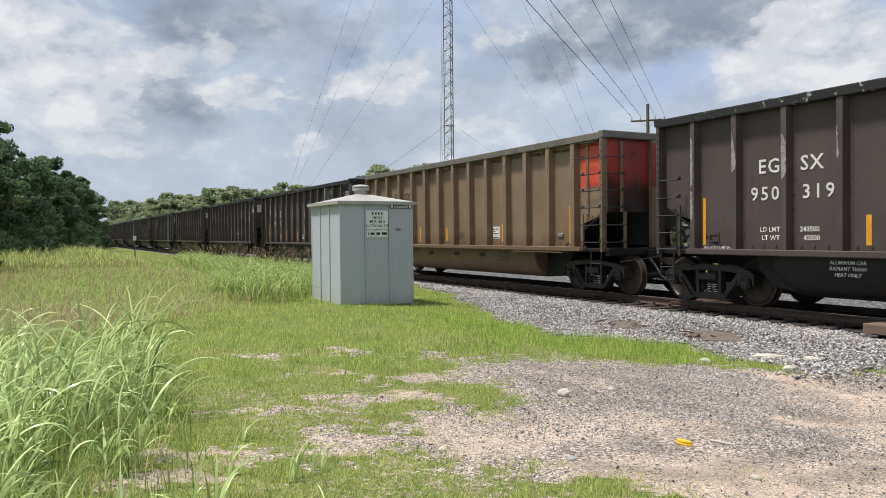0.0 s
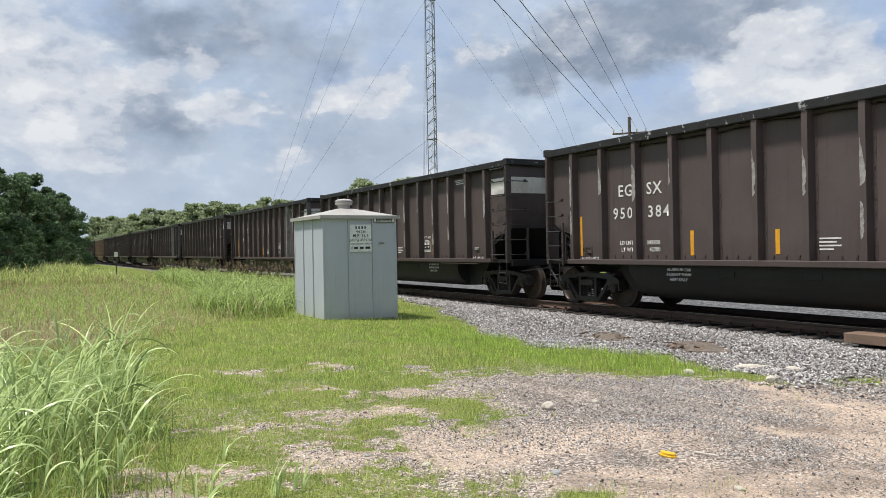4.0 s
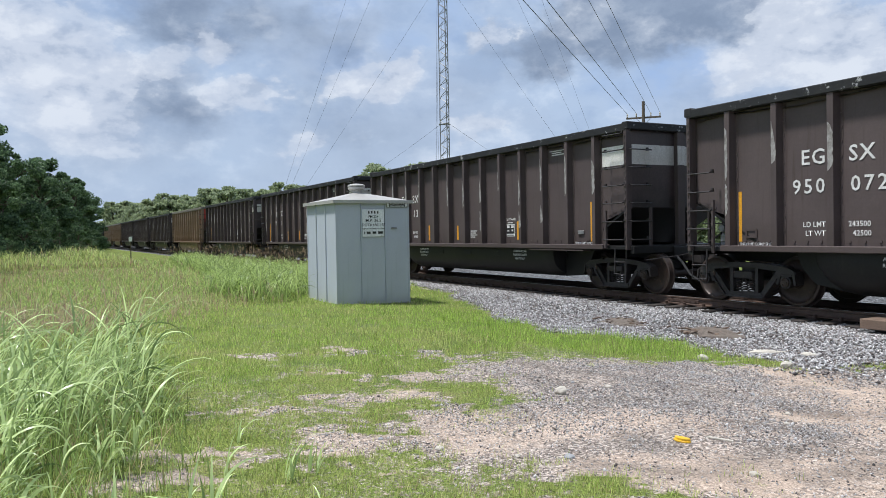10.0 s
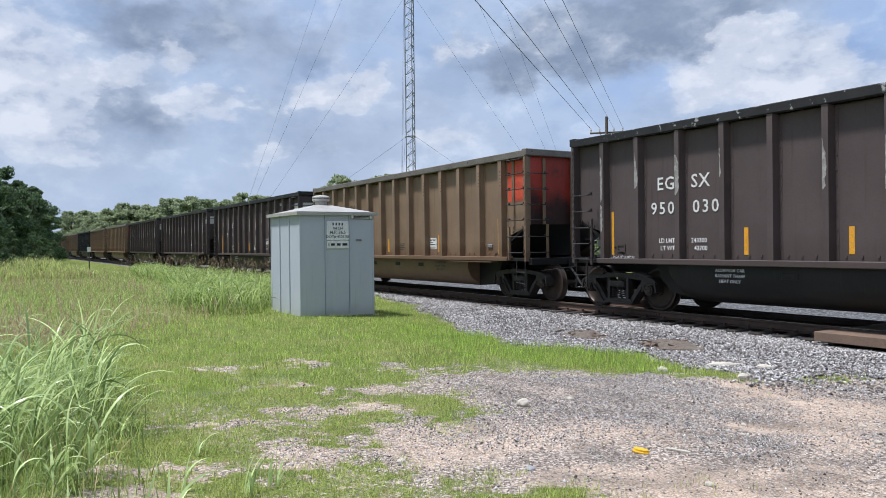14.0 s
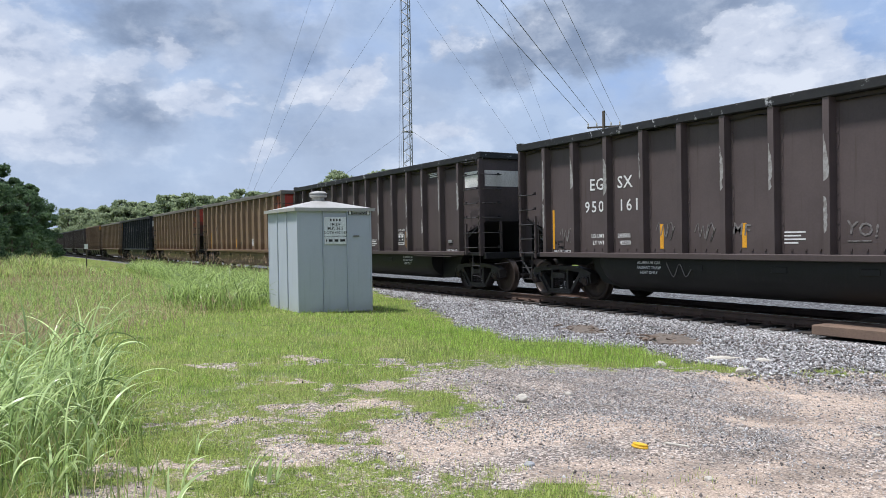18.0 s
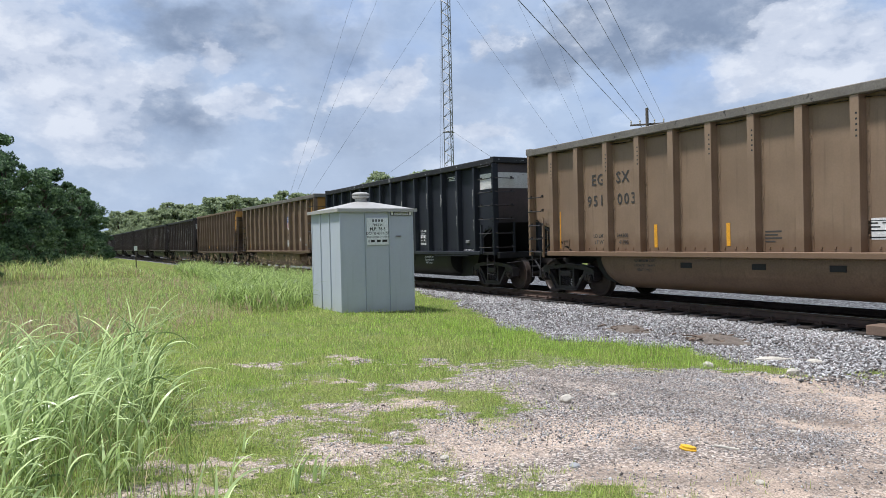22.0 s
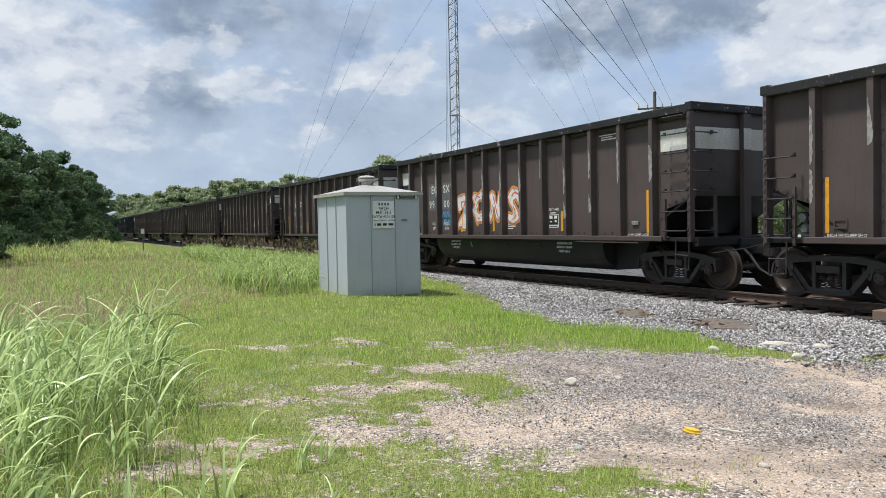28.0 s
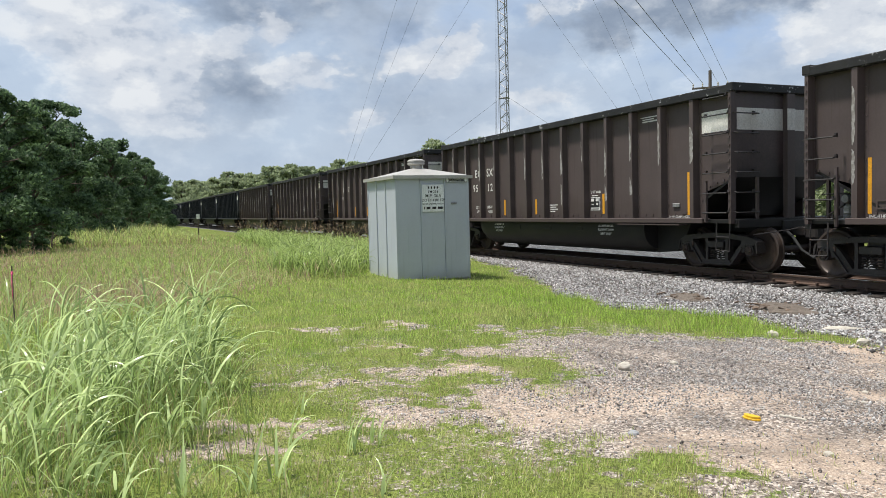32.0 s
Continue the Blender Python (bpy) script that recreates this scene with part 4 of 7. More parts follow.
def truck(parent, x):
    t = part("truck", Shape().box(-0.17, 0.17, -0.98, 0.98, 0.48, 0.72, 0.03).lathe_z([(0.19, 0.72), (0.19, 0.86)], 16)
             .tube([(-0.45, -0.62, 0.42), (-0.45, 0.62, 0.42)], 0.05, 8).tube([(0.45, -0.62, 0.42), (0.45, 0.62, 0.42)], 0.05, 8), IRON, parent, "black cast steel truck", True, pose(x, 0, 0))
    for sgn in (-1, 1):
        part("side_frame", SIDE_FRAME, None, t, at=pose(0, sgn * 1.03, 0))
        part("spring_nest", SPRINGS, None, t, at=pose(0, sgn * 1.05, 0))
        for dx in (-0.925, 0.925):
            part("bearing", BEARING, None, t, at=pose(dx, sgn * 1.03, 0))
    for dx in (-0.925, 0.925):
        part("wheelset", WHEELSET, None, t, at=pose(dx, 0, 0.457))
        side = 1 if dx > 0 else -1
        for sgn in (-1, 1):
            part("brake_shoe", Shape().box(-0.035, 0.035, -0.06, 0.06, -0.16, 0.16, 0.015), IRON, t, at=pose(dx - side * 0.50, sgn * 0.75, 0.44))
    return t


def coal_mesh(seed):
    rs = random.Random(seed)
    ox = rs.uniform(0, 90)
    xs, ys = np.linspace(-6.98, 6.98, 90), np.linspace(-1.50, 1.50, 22)
    v, f = [], []
    for x in xs:
        for y in ys:
            e = min(1, (6.98 - abs(x)) / 0.9) * min(1, (1.5 - abs(y)) / 0.8)
            n = noise.noise(Vector((x * 0.55 + ox, y * 0.8, 0))) * 0.09 + noise.noise(Vector((x * 3.1 + ox, y * 3.1, 4))) * 0.05 + noise.noise(Vector((x * 9 + ox, y * 9, 7))) * 0.025
            v.append((x, y, 3.60 + (0.23 + 0.17 * noise.noise(Vector((x * 0.33 + ox, 0, 9)))) * e ** 0.8 + 1.3 * n * (0.4 + 0.6 * e)))
    k = len(ys)
    for i in range(len(xs) - 1):
        for j in range(k - 1):
            f.append((i * k + j, (i + 1) * k + j, (i + 1) * k + j + 1, i * k + j + 1))
    return big_mesh("coal_load", v, f, [COAL])


COALS = [coal_mesh(s) for s in (1, 2, 3)]


def rung(parent, pts, mat=IRON, r=0.015):
    """A grab iron: a bent round bar with a flat bolted foot at each end."""
    s = Shape().tube(pts, r, 6)
    for p in (pts[0], pts[-1]):
        s.box(p[0] - 0.022, p[0] + 0.022, p[1] - 0.022, p[1] + 0.022, p[2] - 0.034, p[2] + 0.034)
    return part("rung", s, mat, parent)


def side_rung(lad, x0, x1, z, y=-SIDE):
    rung(lad, [(x0, y + 0.03, z + 0.03), (x0, y - 0.07, z), (x1, y - 0.07, z), (x1, y + 0.0, z + 0.03)])


def end_rung(lad, y0, y1, z, x):
    s = 0.07 if x > 0 else -0.07
    rung(lad, [(x - s, y0, z + 0.03), (x + s, y0, z), (x + s, y1, z), (x - s, y1, z + 0.03)])


def bolt_row(points, axis, r=0.018, h=0.018):
    s = Shape()
    for x, y, z in points:
        if axis == "y":
            s.box(x - r, x + r, y - h, y + 0.004, z - r, z + r)
        else:
            s.box(x - 0.004, x + h, y - r, y + r, z - r, z + r)
    return s


def running_gear(car, tubmat, body, hopper=False):
    truck(car, 6.18)
    truck(car, -6.18)
    part("centre_sill", Shape().box(-7.25, 7.25, -0.33, 0.33, 0.78, 1.06, 0.02), TUB, car)
    for e in (-1, 1):
        c = part("coupler", Shape().box(-0.25, 0.30, -0.08, 0.08, -0.09, 0.09, 0.02).box(0.24, 0.55, -0.17, 0.05, -0.15, 0.15, 0.04).box(0.36, 0.56, 0.02, 0.15, -0.13, 0.13, 0.03),
                 IRON, car, at=pose(e * 7.35, 0, 0.82, 0, 0, 0 if e > 0 else 180))
        part("air_hose", Shape().tube([(0.05, -0.42, 0.02), (0.22, -0.44, -0.10), (0.42, -0.42, -0.36), (0.62, -0.34, -0.50), (0.80, -0.24, -0.46)], 0.03, 8), RUBBER, c, smooth=True)
        part("uncoupling_lever", Shape().tube([(0.18, -1.45, -0.02), (0.20, -0.5, 0.05), (0.3, -0.1, 0.12)], 0.014, 6), IRON, c)
        part("end_sill", Shape().box(6.20, 7.16, -1.52, 1.52, 1.02, 1.10, 0.01).box(7.08, 7.20, -1.50, 1.50, 0.93, 1.10, 0.01), body, car, at=pose(0, 0, 0, 0, 0, 0 if e > 0 else 180))
        for sgn in (-1, 1):
            part("stirrup", Shape().tube([(6.66, sgn * 1.56, 1.05), (6.66, sgn * 1.58, 0.48), (7.02, sgn * 1.58, 0.46), (7.02, sgn * 1.56, 1.05)], 0.016, 6)
                 .tube([(6.66, sgn * 1.58, 0.75), (7.02, sgn * 1.58, 0.74)], 0.013, 6), IRON, car, at=pose(0, 0, 0, 0, 0, 0 if e > 0 else 180))
    # air brake gear at the trailing end
    g = part("brake_valve", Shape().box(-0.16, 0.16, -0.20, 0.14, 0.0, 0.30, 0.03).box(-0.08, 0.08, -0.30, -0.18, 0.08, 0.26, 0.03).lathe_y([(0.07, -0.34), (0.09, -0.28), (0.09, -0.2)], 12, 0.0, 0.36)
             .box(0.15, 0.30, -0.12, 0.05, 0.05, 0.22, 0.02), BARE, car, smooth=False, at=pose(-6.55, -0.95, 1.10))
    part("reservoir", Shape().rings([[(-5.95 + 0.20 * math.cos(a), y, 1.36 + 0.20 * math.sin(a)) for a in [2 * math.pi * k / 16 for k in range(16)]] for y in (-0.85, -0.78, 0.5, 0.57)]), TUB, car, smooth=True)
    part("brake_pipe", Shape().tube([(-6.9, -1.25, 1.18), (-6.6, -1.25, 1.35), (-6.6, -1.05, 1.52), (-6.25, -1.0, 1.55), (-6.0, -0.6, 1.45)], 0.018, 6)
         .tube([(-7.0, -1.3, 1.55), (-6.45, -1.3, 1.55), (-6.4, -1.1, 1.3)], 0.014, 6), IRON, car)


def ladders(car, mat, stile=False):
    """Ladders and grab irons on the near side's corners."""
    f = part("front_side_ladder", Shape().box(6.36, 6.42, -SIDE - 0.02, -SIDE + 0.03, 1.05, 1.90), mat, car)
    if stile:
        part("stile", Shape().box(6.35, 6.45, -SHEET - 0.035, -SHEET, 1.90, 3.62, 0.006), mat, f)
        part("stile", Shape().box(7.04, 7.075, -1.02, -0.93, 1.95, 3.62, 0.006), mat, f)
    for z in RUNGS:
        side_rung(f, 6.38, 7.04, z)
    side_rung(f, 6.40, 6.98, 3.58)
    f = part("front_end_ladder", Shape().box(7.12, 7.17, -0.98, -0.92, 1.05, 1.95), mat, car)
    for z in RUNGS:
        end_rung(f, -1.53, -0.95, z, 7.13)
    f = part("rear_side_ladder", Shape().box(-6.50, -6.45, -SIDE - 0.02, -SIDE + 0.03, 0.98, 2.0), mat, car)
    for z in (2.52, 2.16, 1.80, 1.45, 1.12):
        side_rung(f, -7.02, -6.48, z)
    f = part("rear_end_ladder", Shape().box(-7.17, -7.12, -0.98, -0.92, 1.05, 1.95), mat, car)
    for z in (2.52, 2.16, 1.80, 1.45, 1.12):
        end_rung(f, -1.53, -0.95, z, -7.13)


def gondola(name, label, body, tub, rim, ladder_mat, dim, marks):
    """A bathtub coal gondola on its wheels, standing at the origin with the rail top at z = 0."""
    car = thing(name, Matrix(), label, "coal gondola", "cars of the coal train")
    sheet = [(-6.22, 1.12), (6.22, 1.12), (6.22, 1.68), (7.06, 1.93), (7.06, 3.66), (-7.06, 3.66), (-7.06, 1.93), (-6.22, 1.68)]
    near = part("side_sheet", Shape().prism(sheet, "y", -SHEET, -SHEET + 0.03), body, car)
    rows = [(x, -SHEET, 1.20) for x in np.arange(-6.1, 6.2, 0.253)]
    rows += [(x, -SHEET, 1.70 + (abs(x) - 6.22) * 0.298 + 0.05) for x in (6.35, 6.55, 6.75, 6.95, -6.35, -6.55, -6.75, -6.95)]
    tagged(part("rivet", bolt_row(rows, "y"), body, near), kind="stuff")
    part("far_side_sheet", Shape().prism(sheet, "y", SHEET - 0.03, SHEET), body, car)
    w = dim["post"]
    post_me = mesh_of("post", Shape().prism([(-w / 2, -SIDE), (w / 2, -SIDE), (w / 2 + 0.02, -SHEET), (-w / 2 - 0.02, -SHEET)], "z", 1.10, 3.64), body)
    fl = bolt_row([(w / 2 + 0.045, -SHEET, z) for z in np.arange(1.4, 3.5, 0.24)], "y", 0.017, 0.020)
    fl.box(w / 2, w / 2 + 0.075, -SHEET - 0.006, -SHEET, 1.14, 3.6)
    flange_me = mesh_of("flange", fl, body)
    rnd = random.Random(len(label))
    scrapes = []
    for k in range(5):
        n, left, right = 15, [], []
        long = rnd.uniform(0.16, 0.52)
        wide = rnd.uniform(0.03, 0.08)
        for i in range(n):
            z = -long + 2 * long * i / (n - 1)
            a = -w / 2 + 0.003 + rnd.uniform(0, 0.010)
            wide = min(0.10, max(0.012, wide + rnd.uniform(-0.022, 0.022)))
            left.append((a, z))
            right.append((a + wide * (1 if 0 < i < n - 1 else 0.3), z))
        y0, y1 = -SIDE - 0.002, -SIDE + 0.001
        s = Shape().rings([[(a[0], y0, a[1]), (b[0], y0, b[1]), (b[0], y1, b[1]), (a[0], y1, a[1])] for a, b in zip(left, right)])
        scrapes.append(mesh_of("worn_patch", s, FLAKE))
    holes_me = mesh_of("hole", bolt_row([(0.03, -SIDE, 2.98 + 0.09 * i) for i in range(5)], "y", 0.016, 0.002), INK)
    for i, x in enumerate(POSTS):
        p = part("post", post_me, None, car, at=pose(x + w / 2, 0, 0))
        part("flange", flange_me, None, p)
        if dim.get("holes") and i % 3 != 1:
            tagged(part("hole", holes_me, None, p, "row of dark holes", at=pose(0, 0, 0.05 * (i % 2))), kind="stuff")
        if dim.get("scrapes") and rnd.random() < 0.85:
            part("worn_patch", scrapes[rnd.randrange(5)], None, p, "flaked pale paint", at=pose(0, 0, rnd.uniform(2.55, 2.95)))
            if rnd.random() < 0.4:
                part("worn_patch", scrapes[rnd.randrange(5)], None, p, "flaked pale paint", at=pose(0, 0, rnd.uniform(1.7, 2.1)) @ Matrix.Scale(0.6, 4, (0, 0, 1)))
    far = Shape()
    for x in POSTS:
        far.box(x, x + w, SHEET, SIDE, 1.10, 3.64)
    part("far_side_posts", far, body, car)
    for sgn in (-1, 1):
        y0, y1 = sorted((sgn * (SIDE + 0.02), sgn * (SHEET - 0.04)))
        part("top_chord", Shape().box(-7.10, 7.10, y0, y1, 3.63, 3.80, 0.015), rim, car)
        part("side_sill", Shape().box(-6.30, 6.30, y0, y1, 1.02, 1.13, 0.012).box(3.4, 5.6, min(y0, y1), max(y0, y1), 0.975, 1.0), body, car)
    for e in (-1, 1):
        turn = pose(0, 0, 0, 0, 0, 0 if e > 0 else 180)
        part("end_chord", Shape().box(6.98, 7.16, -SIDE - 0.024, SIDE + 0.024, 3.66, 3.83, 0.015), rim, car, at=turn)
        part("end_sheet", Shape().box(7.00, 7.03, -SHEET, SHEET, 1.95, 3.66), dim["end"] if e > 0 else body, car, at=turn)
        part("slope_sheet", Shape().prism([(7.03, 1.95), (5.55, 1.13), (5.50, 1.16), (7.00, 1.99)], "y", -SHEET, SHEET), TUB, car, at=turn)
        part("end_post", Shape().box(7.03, 7.15, -0.11, 0.11, 1.05, 3.66, 0.01), body, car, at=turn)
        for sgn in (-1, 1):
            c = part("corner_post", Shape().prism([(7.03, sgn * 1.612), (7.105, sgn * 1.612), (7.105, sgn * 1.50), (7.085, sgn * 1.50), (7.085, sgn * 1.588), (7.06, sgn * 1.588), (7.06, sgn * SHEET), (7.03, sgn * SHEET)],
                                                  "z", 1.02, 3.66), ladder_mat, car, at=turn)
            tagged(part("bolt", bolt_row([(7.067, -1.612 if sgn < 0 else 1.63, z) for z in np.arange(1.2, 3.6, 0.155)], "y", 0.019, 0.020), ladder_mat, c), kind="stuff")
    # two rounded tubs that hang between the trucks
    prof = [(-1.46, 1.02), (-1.47, 0.86), (-1.45, 0.70), (-1.39, 0.55), (-1.28, 0.42), (-1.12, 0.33), (-0.92, 0.29), (-0.36, 0.28), (-0.34, 1.02)]
    for sgn in (-1, 1):
        rings = []
        for x, k in ((-4.45, 0.52), (-4.32, 0.80), (-4.12, 0.96), (-3.9, 1.0), (3.9, 1.0), (4.12, 0.97), (4.22, 0.90)):
            rings.append([(x, sgn * (-0.9 + (y + 0.9) * (0.75 + 0.25 * k)), 1.02 - (1.02 - z) * k) for y, z in prof])
        t = part("tub", Shape().rings(rings), tub, car, smooth=True)
        part("tub_end", Shape().prism([(4.2, 1.0), (5.35, 1.0), (5.15, 0.62), (4.9, 0.36), (4.2, 0.30)], "y", *sorted((sgn * 1.05, sgn * 0.36))), TUB, car)
        part("tub_end", Shape().prism([(-4.2, 1.0), (-5.1, 1.0), (-4.95, 0.70), (-4.7, 0.45), (-4.2, 0.36)], "y", *sorted((sgn * 1.05, sgn * 0.36))), TUB, car)
        if sgn < 0:
            for x in (-1.75, 0.0, 1.55):
                part("pocket", Shape().box(x - 0.15, x + 0.15, -1.482, -1.46, 0.80, 0.91, 0.006), TUB, t)
    running_gear(car, tub, TUB)
    ladders(car, ladder_mat, dim.get("stile", False))
    part("coal_load", COALS[0], None, car, "heap of black coal")
    part("retainer_plate", Shape().box(5.22, 5.44, -SHEET - 0.035, -SHEET, 1.37, 1.46, 0.01), BARE, car)
    y = -SHEET - 0.003
    for x, z0, z1 in marks["stripes"]:
        part("stripe", Shape().box(x - 0.045, x + 0.045, y - 0.002, y + 0.002, z0, z1), STRIPE, car, "yellow reflective stripe")
    ink = marks["ink"]
    lettering("LD LMT", 0.125, ink, car, -4.46, y, 1.49, 1.0)
    lettering("LT WT", 0.125, ink, car, -4.44, y, 1.34, 1.0)
    # capacity panel
    b = part("data_panel", Shape().prism([(2.03, 1.33), (2.47, 1.33), (2.47, 1.67), (2.03, 1.67)], "y", y - 0.001, y + 0.002), LETTER, car)
    dark_field = marks["ink"] is LETTER
    part("panel_field", Shape().box(2.05, 2.45, y - 0.003, y, 1.405, 1.65), INK if dark_field else LETTER, b)
    bars([(-0.10, 0.07, 0.13, 0.075), (0.10, 0.07, 0.13, 0.075), (-0.10, -0.045, 0.09, 0.03), (0.10, -0.035, 0.08, 0.05)] if dark_field else
         [(-0.10, 0.06, 0.13, 0.022), (0.09, 0.06, 0.11, 0.022), (-0.08, 0.0, 0.16, 0.022), (0.0, -0.06, 0.30, 0.022), (0.0, 0.10, 0.34, 0.012)], LETTER if dark_field else INK, b, 2.25, y - 0.004, 1.53)
    bars([(0.0, 0.0, 0.34, 0.022)], INK, b, 2.25, y - 0.003, 1.365)
    bars([(0, 0.06, 0.44, 0.026), (-0.04, 0.0, 0.36, 0.026), (0.0, -0.06, 0.44, 0.026), (-0.06, -0.12, 0.30, 0.026)], ink, car, 0.25, y, 1.44)
    if ink is LETTER:
        lettering("CU FT 4480", 0.10, ink, car, 2.25, y, 1.80)
        bars([(0, 0, 0.26, 0.025)], ink, car, 2.25, y, 1.71)
        bars([(0, 0.05, 0.62, 0.022), (-0.03, 0.0, 0.40, 0.022), (0.04, -0.05, 0.55, 0.03)], ink, car, 4.42, y, 3.42)
        lettering("2 INCH HF COMP SHOES", 0.075, ink, car, 5.32, -SHEET - 0.004, 1.155)
        lettering("2 INCH HF COMP SHOES", 0.075, ink, car, -5.62, -SHEET - 0.004, 1.155)
        lettering("JACK LIFT HERE", 0.07, ink, car, -6.03 - 0.10, -SIDE + 0.12, 1.55, turn=pose(0, 0, 0, 0, -90, 0))
    part("tack_board", Shape().box(-5.85, -5.60, y - 0.015, y, 1.27, 1.30).box(-5.85, -5.60, y - 0.015, y, 1.40, 1.43).box(-5.85, -5.82, y - 0.015, y, 1.27, 1.43).box(-5.63, -5.60, y - 0.015, y, 1.27, 1.43), body, car)
    for x in (-2.95, 2.75):
        for k, txt in enumerate(("ALUMINUM CAR", "RADIANT THAW", "HEAT ONLY")):
            lettering(txt, 0.085, ink, car, x, -1.476, 0.93 - 0.10 * k, turn=pose(0, 0, 0, -4 + k * -3, 0, 0))
    return car


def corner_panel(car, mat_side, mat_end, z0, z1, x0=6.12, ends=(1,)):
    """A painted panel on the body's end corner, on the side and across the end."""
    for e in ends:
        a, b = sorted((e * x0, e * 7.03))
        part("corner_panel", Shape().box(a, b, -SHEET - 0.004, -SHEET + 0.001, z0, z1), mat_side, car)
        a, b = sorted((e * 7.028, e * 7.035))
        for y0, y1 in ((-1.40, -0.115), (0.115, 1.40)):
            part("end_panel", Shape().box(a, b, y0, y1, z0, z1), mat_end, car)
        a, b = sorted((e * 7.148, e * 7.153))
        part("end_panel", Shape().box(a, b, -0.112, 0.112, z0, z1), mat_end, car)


A_STRIPES = [(-6.0 + 0.02, 1.20, 2.13), (-2.62, 1.22, 1.71), (2.62, 1.24, 1.75), (5.72, 1.20, 2.13), (-0.70, 1.24, 1.68)]


def brown_gondola():
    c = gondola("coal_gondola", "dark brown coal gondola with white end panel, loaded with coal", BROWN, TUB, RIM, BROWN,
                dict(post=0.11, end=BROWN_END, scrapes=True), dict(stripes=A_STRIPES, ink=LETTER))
    corner_panel(c, WHITE, WHITE_END, 2.91, 3.35)
    return c


def black_gondola():
    c = gondola("coal_gondola", "black coal gondola with a white end panel, loaded with coal", BLACK, TUB, RIM, BLACK,
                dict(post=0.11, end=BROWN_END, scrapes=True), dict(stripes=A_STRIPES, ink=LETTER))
    corner_panel(c, WHITE, WHITE_END, 2.95, 3.40)
    return c


def tan_gondola():
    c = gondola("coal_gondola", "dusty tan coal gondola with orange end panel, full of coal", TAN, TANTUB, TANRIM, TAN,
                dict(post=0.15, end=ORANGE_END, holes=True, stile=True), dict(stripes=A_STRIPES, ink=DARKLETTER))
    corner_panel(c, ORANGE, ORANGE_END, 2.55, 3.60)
    return c


def yellow_end_gondola():
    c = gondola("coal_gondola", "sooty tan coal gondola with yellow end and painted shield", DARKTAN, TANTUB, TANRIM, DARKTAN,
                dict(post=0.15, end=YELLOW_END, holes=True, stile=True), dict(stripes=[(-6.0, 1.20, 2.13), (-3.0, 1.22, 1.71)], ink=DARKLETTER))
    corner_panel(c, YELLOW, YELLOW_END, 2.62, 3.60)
    shield(c, 2.35, 2.57, 0.74)
    part("decal", Shape().box(2.27, 2.42, -SHEET - 0.006, -SHEET, 1.90, 2.02), INK, c)
    part("placard", Shape().box(4.3, 4.45, -SHEET - 0.006, -SHEET, 1.6, 1.78), LETTER, c)
    return c


def shield(car, x, z, h, head=None):
    """A badge with a blue head and red and white bars."""
    y = -SHEET - 0.004
    w = h * 0.72
    b = part("shield", Shape().prism([(x - w / 2, z + h * 0.42), (x, z + h * 0.5), (x + w / 2, z + h * 0.42), (x + w / 2, z - h * 0.3), (x, z - h * 0.5), (x - w / 2, z - h * 0.3)], "y", y - 0.001, y + 0.002), LETTER, car)
    part("shield_head", Shape().prism([(x - w / 2, z + h * 0.42), (x, z + h * 0.5), (x + w / 2, z + h * 0.42), (x + w / 2, z + h * 0.05), (x - w / 2, z + h * 0.05)], "y", y - 0.003, y), head or BLUE, b)
    s = Shape()
    for k in range(-2, 3):
        s.box(x + k * w * 0.2 - w * 0.05, x + k * w * 0.2 + w * 0.05, y - 0.003, y, z - h * 0.36 + abs(k) * 0.02, z + h * 0.02)
    part("shield_bar", s, RED, b)
    s = Shape()
    for dz in (0.33, 0.19):
        s.box(x - w * 0.32, x + w * 0.32, y - 0.005, y - 0.002, z + h * dz - h * 0.035, z + h * dz + h * 0.035)
    part("shield_writing", s, LETTER, b)


